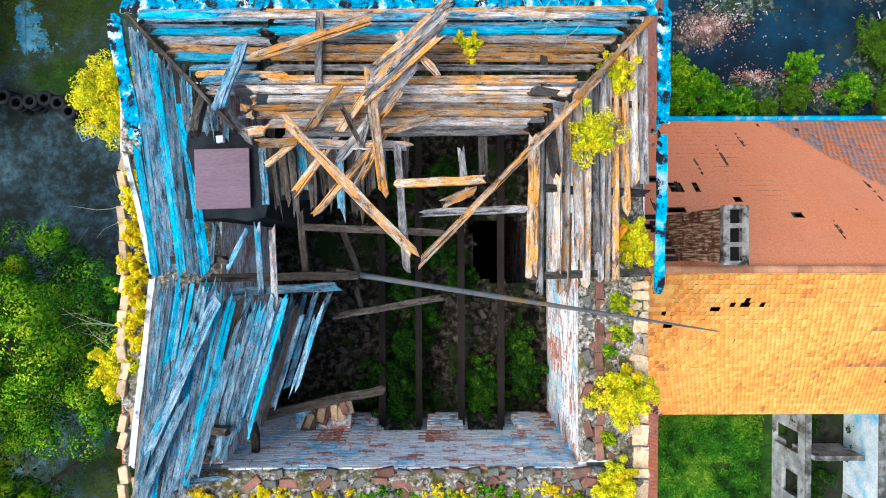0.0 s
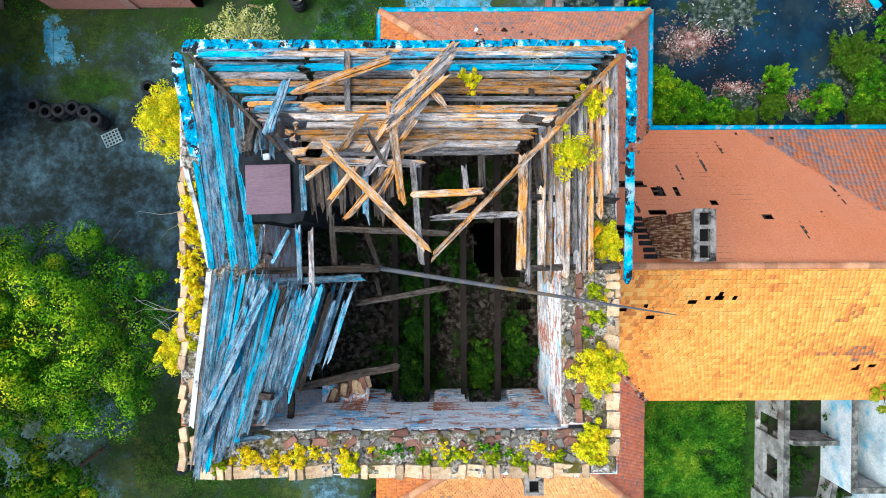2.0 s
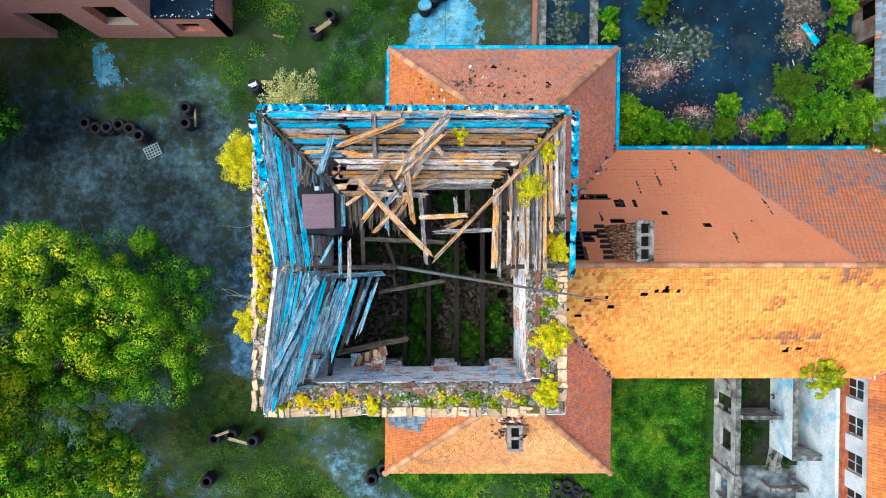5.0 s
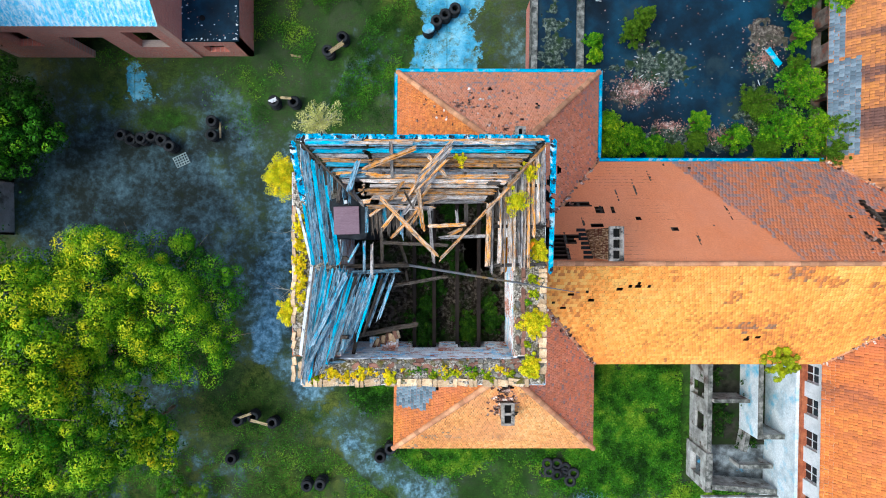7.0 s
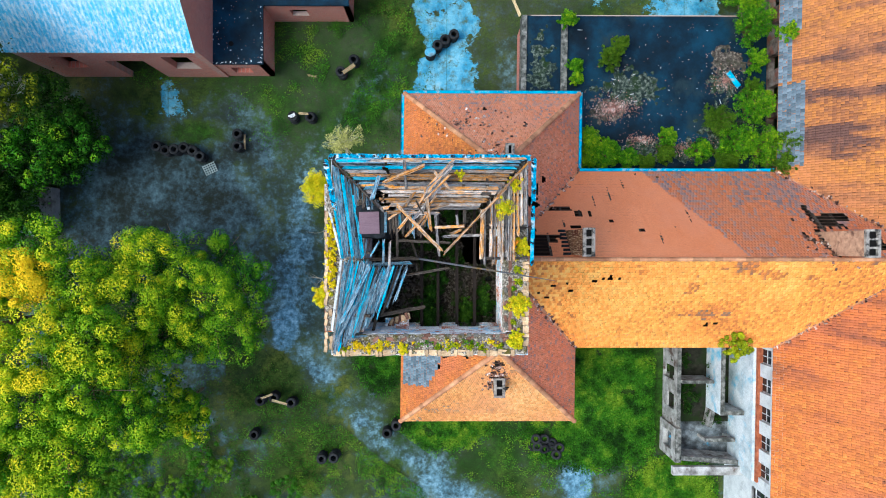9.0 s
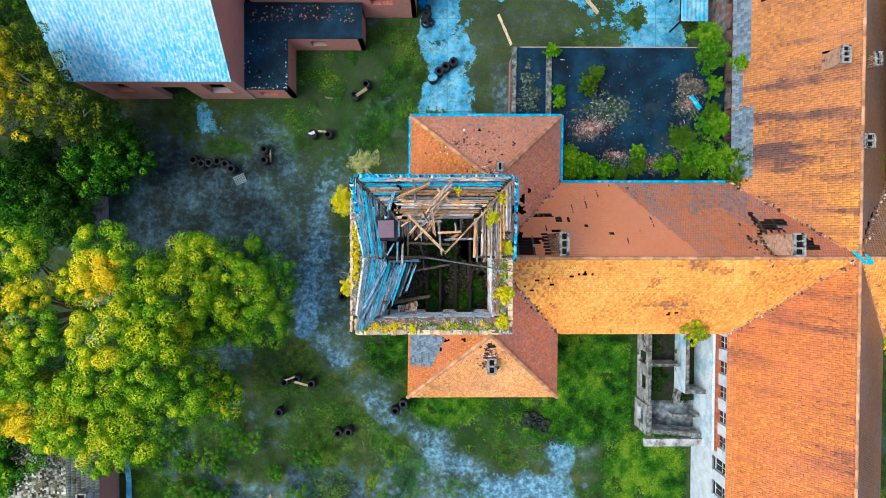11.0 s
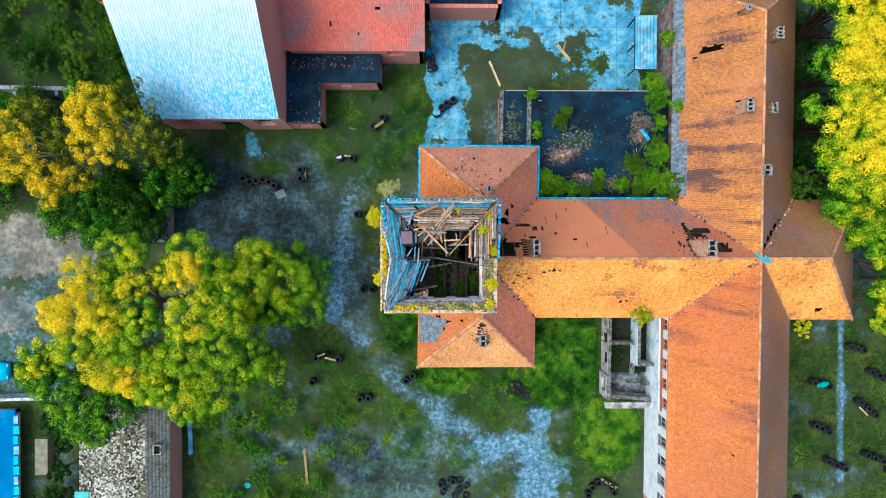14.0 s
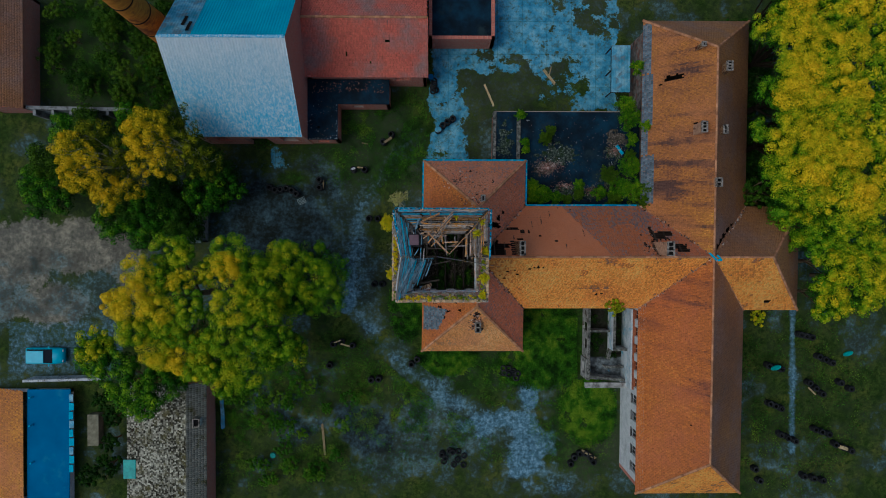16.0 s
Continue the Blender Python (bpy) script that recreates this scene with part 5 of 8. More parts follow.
def billows(name, lobes, mat, parent, seed, leaf=0.09, subs=40, per=130, clump=(0.15, 0.36), droop=0.0):
    """A crown of separate billows (x, y, z, radius, tone): rounded tufts of leaves over the upper side of each, dark
    ones within; shade is put into the tone.
    """
    r = np.random.default_rng(seed)
    cl = []
    for x, y, z, rad, tone in lobes:
        n = max(9, int(subs * (rad / 1.8) ** 1.8))
        for i in range(n):
            d = r.normal(0, 1, 3)
            d[2] = abs(d[2]) * 0.9 - 0.1
            d /= np.linalg.norm(d)
            k = 0.7 + 0.36 * r.random()
            # tone drops at the sides and inwards: each billow's shade is painted in
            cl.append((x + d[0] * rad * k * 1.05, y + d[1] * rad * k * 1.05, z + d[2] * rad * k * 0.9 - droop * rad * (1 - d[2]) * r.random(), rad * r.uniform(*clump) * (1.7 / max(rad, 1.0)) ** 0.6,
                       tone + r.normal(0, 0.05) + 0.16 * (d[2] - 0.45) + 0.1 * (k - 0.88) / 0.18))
    C = np.array(cl, float)
    n = len(C) * per
    c = np.repeat(C, per, axis=0)
    d = r.normal(0, 1, (n, 3))
    d[:, 2] = np.abs(d[:, 2]) - 0.35
    d /= np.linalg.norm(d, axis=1)[:, None]
    p = c[:, :3] + d * c[:, 3:4] * (0.72 + 0.36 * r.random((n, 1)))
    nrm = d + r.normal(0, 0.26, (n, 3)) + np.array([0, 0, 0.08])
    # undersides of the tufts get a darker tone in place of shade
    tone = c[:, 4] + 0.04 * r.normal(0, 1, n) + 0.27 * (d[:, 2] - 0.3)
    # sparse leaves within each billow, darkened as inner shade
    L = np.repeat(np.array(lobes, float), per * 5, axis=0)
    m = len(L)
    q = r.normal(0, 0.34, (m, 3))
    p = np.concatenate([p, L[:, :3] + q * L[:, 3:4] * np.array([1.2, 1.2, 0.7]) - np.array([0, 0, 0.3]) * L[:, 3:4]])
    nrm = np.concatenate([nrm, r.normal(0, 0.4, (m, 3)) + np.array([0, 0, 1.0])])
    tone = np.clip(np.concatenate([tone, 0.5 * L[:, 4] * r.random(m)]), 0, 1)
    n += m
    nrm /= np.linalg.norm(nrm, axis=1)[:, None]
    t = np.cross(nrm, r.normal(0, 1, (n, 3)))
    t /= np.linalg.norm(t, axis=1)[:, None]
    b = np.cross(nrm, t)
    s = leaf * (0.6 + 0.8 * r.random((n, 1)))
    v = np.stack([p - t * s, p + b * s * 0.5 + nrm * s * 0.12, p + t * s, p - b * s * 0.5 + nrm * s * 0.12], 1).reshape(-1, 3)
    return mesh_from(name, v, np.arange(n * 4).reshape(-1, 4), mat, parent, np.repeat(tone, 4))


def billow_tree(at, lobes, seed, mat=None, label="broad tree with green and yellowing leaves", bark=None, base=0.0, kind_name="tree", **kw):
    """A forked trunk whose limbs end in the billows of its crown; the lobes are given in the world."""
    r = random.Random(seed)
    x, y = at
    ob = thing(kind_name, label, "tree", (x, y, base))
    L = [(a - x, b - y, c - base, d, t) for a, b, c, d, t in lobes]
    top = max(l_[2] for l_ in L)
    bm = bmesh.new()
    fork = Vector((r.uniform(-0.4, 0.4), r.uniform(-0.4, 0.4), top * 0.38))
    r0 = 0.02 * top
    limb(bm, (0, 0, -0.2), fork, r0 * 1.35, r0, 9)
    for a, b, c, d, t in L:
        mid = fork.lerp(Vector((a, b, c)), 0.5) + Vector((r.uniform(-0.4, 0.4), r.uniform(-0.4, 0.4), -0.3))
        limb(bm, fork, mid, r0 * 0.5, r0 * 0.32)
        limb(bm, mid, (a, b, c), r0 * 0.32, r0 * 0.1)
        for k in range(5):
            e = Vector((a, b, c)) + Vector((r.gauss(0, 0.6), r.gauss(0, 0.6), r.uniform(0.0, 0.7))) * d
            limb(bm, mid.lerp(Vector((a, b, c)), r.uniform(0.5, 1.0)), e, r0 * 0.1, r0 * 0.03, 4)
    part("trunk", bm, bark or M_BARK, ob)
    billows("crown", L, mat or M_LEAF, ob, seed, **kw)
    return ob


def level(lobes, z, spread=0.9, seed=0):
    """Gives lobes (x, y, radius, tone) their heights: the middle of the crown stands highest."""
    r = random.Random(seed)
    cx, cy = sum(l_[0] for l_ in lobes) / len(lobes), sum(l_[1] for l_ in lobes) / len(lobes)
    far = max(math.hypot(l_[0] - cx, l_[1] - cy) for l_ in lobes)
    return [(x, y, z + spread * (1 - 2.4 * (math.hypot(x - cx, y - cy) / far) ** 2) + r.uniform(-0.7, 0.7), 0.92 * d, t - (0.08 if t > 0.45 else 0.02)) for x, y, d, t in lobes]


# the great trees west of the tower
CROWN_A = ((-25.2, 0.3, 1.65, 0.50), (-23.8, 0.0, 1.27, 0.44), (-27.2, -1.6, 1.41, 0.88), (-23.9, -2.4, 1.13, 0.73), (-29.7, -4.4, 1.27, 1.02), (-27.7, -4.6, 1.88, 0.91), (-25.5, -4.9, 1.65, 0.79),
           (-22.9, -4.3, 1.32, 0.42), (-26.0, -8.2, 1.88, 0.73), (-23.8, -8.8, 1.98, 0.94), (-22.7, -10.5, 1.41, 0.50), (-24.9, -6.5, 1.60, 0.44), (-27.5, -6.7, 1.60, 0.56), (-25.7, -2.2, 1.41, 0.47))
CROWN_B = ((-19.6, 0.0, 1.66, 0.38), (-19.8, -1.1, 1.33, 1.02), (-21.6, -1.7, 1.42, 0.61), (-17.9, -1.7, 1.66, 0.41), (-18.8, -4.6, 1.99, 0.66), (-17.0, -4.0, 1.71, 0.47), (-22.4, -6.6, 1.90, 0.35), (-19.9, -7.2, 2.09, 0.41),
           (-16.9, -6.6, 1.99, 0.38), (-15.3, -8.0, 1.38, 0.35), (-21.1, -9.4, 1.99, 0.50), (-18.5, -10.0, 2.09, 0.44), (-20.6, -11.5, 1.61, 0.41))
CROWN_C = ((-14.7, -0.7, 1.74, 0.35), (-12.8, -2.5, 2.13, 0.37), (-11.0, -1.8, 1.50, 0.27), (-11.6, -4.2, 1.74, 0.29), (-15.0, -3.4, 1.65, 0.42), (-13.4, -4.6, 1.50, 0.35), (-12.6, -0.4, 1.26, 0.30))
CROWN_D = ((-31.0, -13.5, 2.24, 0.21), (-32.7, -11.6, 2.05, 0.21), (-28.5, -13.0, 1.85, 0.20), (-30.2, -14.8, 1.56, 0.21), (-27.0, -12.1, 1.56, 0.20), (-35.8, -10.6, 1.76, 0.23))
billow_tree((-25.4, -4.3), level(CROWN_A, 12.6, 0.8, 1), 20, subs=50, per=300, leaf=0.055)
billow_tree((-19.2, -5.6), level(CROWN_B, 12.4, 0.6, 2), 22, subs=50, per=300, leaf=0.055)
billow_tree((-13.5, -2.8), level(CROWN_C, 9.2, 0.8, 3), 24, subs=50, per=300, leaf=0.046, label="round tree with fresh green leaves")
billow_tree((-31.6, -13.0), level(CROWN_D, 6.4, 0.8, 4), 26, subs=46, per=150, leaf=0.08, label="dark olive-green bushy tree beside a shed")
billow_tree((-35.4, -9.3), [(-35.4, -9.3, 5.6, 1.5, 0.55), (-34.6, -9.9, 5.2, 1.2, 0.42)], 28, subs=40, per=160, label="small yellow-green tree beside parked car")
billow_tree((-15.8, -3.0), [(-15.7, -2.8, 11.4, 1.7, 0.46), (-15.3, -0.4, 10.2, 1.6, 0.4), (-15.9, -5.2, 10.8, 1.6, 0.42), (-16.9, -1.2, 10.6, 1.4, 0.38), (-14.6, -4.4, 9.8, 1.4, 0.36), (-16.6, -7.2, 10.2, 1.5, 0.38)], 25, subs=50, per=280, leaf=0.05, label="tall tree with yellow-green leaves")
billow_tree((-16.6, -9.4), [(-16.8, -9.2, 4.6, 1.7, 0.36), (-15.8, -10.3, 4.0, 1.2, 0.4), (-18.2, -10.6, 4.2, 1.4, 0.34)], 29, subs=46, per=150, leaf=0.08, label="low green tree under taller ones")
# feathery golden birches in the north-west; green low tones put their shaded side into the colour
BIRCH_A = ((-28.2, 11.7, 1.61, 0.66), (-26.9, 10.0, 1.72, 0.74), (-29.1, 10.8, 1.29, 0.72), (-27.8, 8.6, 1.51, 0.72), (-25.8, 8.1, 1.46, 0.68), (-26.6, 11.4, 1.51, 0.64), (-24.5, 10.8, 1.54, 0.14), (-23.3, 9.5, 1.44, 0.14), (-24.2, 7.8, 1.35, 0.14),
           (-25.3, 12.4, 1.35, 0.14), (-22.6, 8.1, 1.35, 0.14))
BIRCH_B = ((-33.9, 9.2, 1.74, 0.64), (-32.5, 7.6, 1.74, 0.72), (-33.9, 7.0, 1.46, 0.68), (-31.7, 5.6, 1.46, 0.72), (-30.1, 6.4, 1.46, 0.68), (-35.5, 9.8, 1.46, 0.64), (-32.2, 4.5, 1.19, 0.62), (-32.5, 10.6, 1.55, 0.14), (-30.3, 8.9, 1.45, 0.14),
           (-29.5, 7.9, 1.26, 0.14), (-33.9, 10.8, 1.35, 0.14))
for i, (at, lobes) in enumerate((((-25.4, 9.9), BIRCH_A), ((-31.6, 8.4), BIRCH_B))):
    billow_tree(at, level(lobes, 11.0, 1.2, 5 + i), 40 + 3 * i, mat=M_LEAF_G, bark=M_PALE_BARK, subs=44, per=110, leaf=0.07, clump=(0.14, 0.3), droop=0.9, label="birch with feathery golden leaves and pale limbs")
UNDER = ((-33.0, 5.0, 2.0, 0.3), (-30.5, 4.4, 2.0, 0.36), (-28.3, 4.4, 1.8, 0.3), (-24.9, 6.3, 1.8, 0.32), (-24.2, 8.8, 1.7, 0.3), (-23.0, 6.9, 1.3, 0.32), (-28.9, 6.3, 1.8, 0.24), (-34.5, 3.1, 1.5, 0.5), (-27.4, 2.5, 1.5, 0.36), (-41.6, 6.2, 1.8, 0.55), (-41.3, 9.1, 1.5, 0.55),
         (-31.4, 2.5, 1.5, 0.42), (-36.5, 12.6, 1.7, 0.45), (-32.0, 13.0, 1.7, 0.4), (-38.6, 7.6, 1.4, 0.5), (-38.9, 11.8, 1.6, 0.5), (-29.6, 13.4, 1.4, 0.4))
for i, (x, y, d, t) in enumerate(UNDER):
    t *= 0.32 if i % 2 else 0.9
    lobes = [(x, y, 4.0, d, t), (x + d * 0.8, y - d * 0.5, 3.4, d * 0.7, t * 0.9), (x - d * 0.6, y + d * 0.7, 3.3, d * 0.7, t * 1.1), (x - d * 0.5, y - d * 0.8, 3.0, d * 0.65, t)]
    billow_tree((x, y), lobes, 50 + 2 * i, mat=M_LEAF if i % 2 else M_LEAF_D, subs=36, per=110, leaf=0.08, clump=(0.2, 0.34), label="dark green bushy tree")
# the golden row in the east
EAST = ((30.9, 19.0, 12), (35.0, 18.2, 11), (31.2, 14.6, 12), (35.2, 13.8, 11), (31.0, 10.4, 11), (35.2, 9.4, 11), (31.6, 6.6, 10), (35.4, 5.2, 10), (39.4, 17.0, 9), (39.6, 11.4, 9), (39.4, 5.8, 9), (31.2, 23.2, 10), (35.6, 22.8, 10), (40.0, 22.0, 8))
er = random.Random(77)
for i, (x, y, n) in enumerate(EAST):
    lobes = []
    for k in range(n):
        a_, d_ = k * 2.4 + er.uniform(-0.4, 0.4), 2.7 * math.sqrt((k + 0.4) / n) * er.uniform(0.85, 1.1)
        # tone falls to the low outer lobes, their shade put into the colour
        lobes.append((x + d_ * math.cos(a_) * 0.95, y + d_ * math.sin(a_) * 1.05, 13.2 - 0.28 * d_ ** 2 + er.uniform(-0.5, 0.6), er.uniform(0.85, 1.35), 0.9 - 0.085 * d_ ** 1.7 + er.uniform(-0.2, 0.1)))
    billow_tree((x, y), lobes, 60 + 2 * i, subs=44, per=150 if x < 36 else 70, leaf=0.075 if x < 36 else 0.11, clump=(0.24, 0.36), bark=M_SHADED_BARK, label="tall tree with golden-yellow autumn leaves")
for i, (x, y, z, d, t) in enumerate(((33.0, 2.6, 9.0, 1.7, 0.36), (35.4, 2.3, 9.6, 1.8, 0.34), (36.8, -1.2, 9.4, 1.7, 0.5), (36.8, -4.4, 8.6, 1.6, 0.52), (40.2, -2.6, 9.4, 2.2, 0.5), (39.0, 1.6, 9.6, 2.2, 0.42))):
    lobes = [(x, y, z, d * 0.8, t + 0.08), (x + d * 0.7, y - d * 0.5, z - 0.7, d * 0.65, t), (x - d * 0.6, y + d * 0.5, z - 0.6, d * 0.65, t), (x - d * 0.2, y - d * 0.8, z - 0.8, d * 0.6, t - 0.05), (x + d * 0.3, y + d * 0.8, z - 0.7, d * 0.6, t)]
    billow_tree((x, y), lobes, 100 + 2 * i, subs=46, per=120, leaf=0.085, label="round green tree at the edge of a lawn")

# ---- sheds and outbuildings ----
shed = thing("corrugated_shed", "tall brick shed with a pale blue corrugated metal roof", "building")
SX0, SX1, SY0, SYR, SY1, SZE, SZR = -25.8, -14.75, 11.7, 19.05, 26.8, 6.15, 13.0


def corrugated(name, x0, x1, p, q, parent, mat, pitch=0.18, amp=0.025, holes=()):
    """Wavy sheets between the lines x0..x1 at p (y, z) and q (y, z), in overlapping rows."""
    n = int((x1 - x0) / pitch * 4)
    xs = np.linspace(x0, x1, n + 1)
    rows = 5
    obs = []
    for r in range(rows):
        a, b = r / rows, (r + 1.03) / rows
        ys = np.array([p[0] + (q[0] - p[0]) * t for t in (a, b)])
        zs = np.array([p[1] + (q[1] - p[1]) * t for t in (a, b)]) + np.array([0.03, 0.0])
        v = np.empty((2, n + 1, 3))
        v[:, :, 0] = xs
        v[:, :, 1] = ys[:, None]
        v[:, :, 2] = zs[:, None] + amp * np.sin(np.arange(n + 1) * math.pi / 2)[None]
        i = np.arange(n)
        f = np.stack([i, i + 1, i + n + 2, i + n + 1], 1)
        if q[0] < p[0]:
            f = f[:, ::-1]
        obs.append(mesh_from(name, v.reshape(-1, 3), f, mat, parent))
    return obs


M_TEAL_TIN = surface("teal_sheet_metal", [(0.3, srgb("10a4cc")), (0.7, srgb("38c4e0"))], scale=0.3, fine=14, rough=0.6, vary=0.05, island=True, bumpy=0.1)
corrugated("corrugated_sheet", SX0 - 0.15, SX1 + 0.1, (SY0 - 0.25, SZE - 0.15), (SYR, SZR), shed, M_BLUE_TIN, 0.26, 0.035)
corrugated("corrugated_sheet", -23.0, SX1 + 0.1, (SY1 + 0.25, SZE - 0.15), (SYR, SZR), shed, M_TEAL_TIN, 0.26, 0.035)
corrugated("corrugated_sheet", SX0 - 0.15, -23.0, (SY1 + 0.25, SZE - 0.15), (SYR, SZR), shed, M_PALE_TIN, 0.26, 0.035)
# black plates laid on the sheets stand for the darkness of openings
for x, y in ((-24.0, 20.6), (-23.4, 19.9)):
    for k in range(5):
        yy = y - 0.2 + 0.24 * k
        box("missing_sheet", x - 0.16, x + 0.16, yy, yy + 0.17, 0, 0.03, M_SOOT_AND_GAP, shed, m=Matrix.Translation((0, 0, SZR + (SYR - yy) * (SZR - SZE) / (SY1 - SYR) + 0.06)))
for x in (SX0, SX1 - 0.4):
    bm = bmesh.new()
    vs = [(SY0, 0), (SY1, 0), (SY1, SZE - 0.2), (SYR, SZR - 0.12), (SY0, SZE - 0.2)]
    A = [bm.verts.new((x, yy, zz)) for yy, zz in vs]
    B = [bm.verts.new((x + 0.4, yy, zz)) for yy, zz in vs]
    bm.faces.new(A)
    bm.faces.new(B[::-1])
    for k in range(5):
        j = (k + 1) % 5
        bm.faces.new((A[j], A[k], B[k], B[j]))
    bmesh.ops.recalc_face_normals(bm, faces=bm.faces)
    part("gable_wall", bm, M_BRICK_Y, shed)
wall((SX0 + 0.4, SY0), (SX1 - 0.4, SY0), 0, SZE - 0.25, M_BRICK_X, shed, 0.4, [(1.2, 2.6, 2.2, 4.4), (4.2, 6.6, 0, 3.6), (8.0, 9.6, 2.0, 4.4)], name="front_wall")
wall((SX1 - 0.4, SY1), (SX0 + 0.4, SY1), 0, SZE - 0.25, M_BRICK_X, shed, 0.4, name="back_wall")
plank((SX0, SYR, SZR + 0.05), (SX1, SYR, SZR + 0.05), 0.25, M_BLUE_TIN, shed, 0.04, name="ridge_sheet")

annex = thing("flat_roofed_annex", "low red brick annex with a black bitumen roof", "building")
ANX = [(-15.1, 11.8), (-11.68, 11.8), (-11.68, 15.5), (-6.3, 15.5), (-6.3, 18.0), (-15.1, 18.0)]
ring(ANX, -0.1, 2.8, M_BRICK_X, M_BRICK_Y, annex, 0.3, {0: [(1.1, 2.3, 0.8, 1.9)], 2: [(1.5, 2.6, 1.0, 2.0)]})
flat_poly("bitumen_roof", [(-15.14, 11.72), (-11.6, 11.72), (-11.6, 15.42), (-6.22, 15.42), (-6.22, 18.0), (-15.14, 18.0)], 2.96, M_TAR, annex)

bm = bmesh.new()
r_ = random.Random(17)
for i in range(160):
    x, y = (r_.uniform(-14.3, -6.8), r_.uniform(16.6, 17.8)) if i < 120 else (r_.uniform(-14.8, -11.8), r_.uniform(12.0, 16))
    s_ = r_.uniform(0.02, 0.07) if i < 120 else r_.uniform(0.01, 0.035)
    box_into(bm, -s_, s_, -s_ * 0.6, s_ * 0.6, 0, s_, pose(x, y, 2.955, 0, 0, r_.uniform(0, 180)))
tagged(part("tile_rubble", bm, surface("red_rubble_bits", [(0.3, srgb("6a4238")), (0.7, srgb("b0806c"))], vary=0.4, island=True)), "broken red tile rubble strewn on a bitumen roof", "rubble", kind="stuff")
# a black disc in place of a dark round hole in the roof
bm = bmesh.new()
bmesh.ops.create_cone(bm, cap_ends=True, segments=14, radius1=0.16, radius2=0.15, depth=0.05, matrix=pose(-13.6, 13.0, 2.98))
part("vent_cap", bm, surface("hole_black", [(0.3, srgb("08090a")), (0.7, srgb("141516"))], vary=0), annex)
bm = bmesh.new()
for i in range(60):
    t = r_.random()
    x, y = ((-11.68 + r_.uniform(-0.1, 0.06), 11.8 + 3.6 * t), (-15.0 + 3.3 * t, 11.8 + r_.uniform(-0.05, 0.12)), (r_.uniform(-14.9, -11.8), r_.uniform(11.9, 15.4)))[i % 3]
    s_ = r_.uniform(0.015, 0.05)
    box_into(bm, -s_, s_, -s_ * 0.6, s_ * 0.6, 0, s_ * 0.7, pose(x, y, 2.955, 0, 0, r_.uniform(0, 180)))
tagged(part("mortar_flake", bm, M_WHITE, annex), kind="stuff")
red = thing("red_roofed_shed", "brick outbuilding with a red tiled gable roof", "building")
tone_R = lambda x, y, r: 0.72 + 0.35 * (field(x, y, 3, 101) - 0.5) + 0.1 * (r - 0.5)
M_TILE_R = toned("roof_tile_scarlet", [(0, srgb("8d6a60")), (0.5, srgb("c8685a")), (1, srgb("e47c66"))], stain=srgb("a4827c"), stain_scale=0.22, stain_at=(0.46, 0.64), vary=0.12)
tile_slope("roof_slope", [(-14.7, 17.9), (-2.2, 17.9), (-2.2, 23.2), (-14.7, 23.2)], (-14.7, 17.9), (-2.2, 17.9), 4.1, 0.45, M_TILE_R, red, tone_R, proud=0.01, gap=0.03, bond=0.0, holes=[(-6.2, 21.2, 0.3, 0.25), (-10.5, 20.0, 0.25, 0.2), (-8.0, 19.2, 0.2, 0.2)])
tile_slope("roof_slope", [(-14.7, 28.5), (-2.2, 28.5), (-2.2, 23.2), (-14.7, 23.2)], (-2.2, 28.5), (-14.7, 28.5), 4.1, 0.45, M_TILE_R, red, tone_R)
caps("ridge_capping", (-14.7, 23.2, 6.5), (-2.2, 23.2, 6.5), M_RIDGE, red)
ring([(-14.6, 18.05), (-2.35, 18.05), (-2.35, 28.3), (-14.6, 28.3)], -0.1, 4.05, M_BRICK_X, M_BRICK_Y, red, 0.35, {0: [(9.0, 10.6, 2.4, 3.6)]})

low = thing("burnt_out_hut", "low brick hut with a charred fallen-in roof", "building")
ring([(-2.1, 22.2), (4.8, 22.2), (4.8, 28), (-2.1, 28)], -0.1, 3.1, M_BRICK_X, M_BRICK_Y, low, 0.35)
flat_poly("charred_roof", [(-1.75, 22.55), (4.45, 22.55), (4.45, 27.6), (-1.75, 27.6)], 2.6, M_TAR, low)

M_STRIP = surface("mossy_brick_coping", [(0.36, srgb("3a3c38")), (0.5, srgb("62645e")), (0.64, srgb("90908a"))], scale=3, fine=18, vary=0)
tar = thing("bitumen_roofed_store", "low brick store with a black bitumen roof strewn with rubble", "building")
for p, q in (((4.6, 9.3), (4.6, 14.6)), ((4.6, 14.6), (18.6, 14.6))):
    wall(S2(q)[0], S2(p)[0], -0.1, 3.7, M_BRICK_X, tar, 0.35)
flat_poly("bitumen_roof", S2((4.65, 9.35), (7.5, 9.35), (7.5, 4.75), (19.6, 4.75), (19.6, 14.5), (4.65, 14.5)), 3.8, M_TAR, tar)
wall(S2((7.2, 9.4))[0], S2((7.2, 14.5))[0], 3.0, 4.0, M_STRIP, tar, 0.38, name="parapet")
wall(S2((4.7, 9.4))[0], S2((4.7, 14.5))[0], 3.0, 3.95, M_STRIP, tar, 0.32, name="parapet")

M_RUIN = surface("stained_plaster", [(0.3, srgb("a4b8c0")), (0.5, srgb("d4e0e4")), (0.7, srgb("eef4f6"))], scale=0.9, fine=10, stain=srgb("6cbcd8"), stain_scale=0.7, stain_at=(0.52, 0.66), vary=0.05)
M_RUINED = surface("crumbling_render", [(0.3, srgb("6c6a66")), (0.5, srgb("a8a8a4")), (0.7, srgb("d4d6d4"))], scale=1.5, fine=14, stain=srgb("5a4c44"), stain_scale=1.2, stain_at=(0.55, 0.65), vary=0.05)
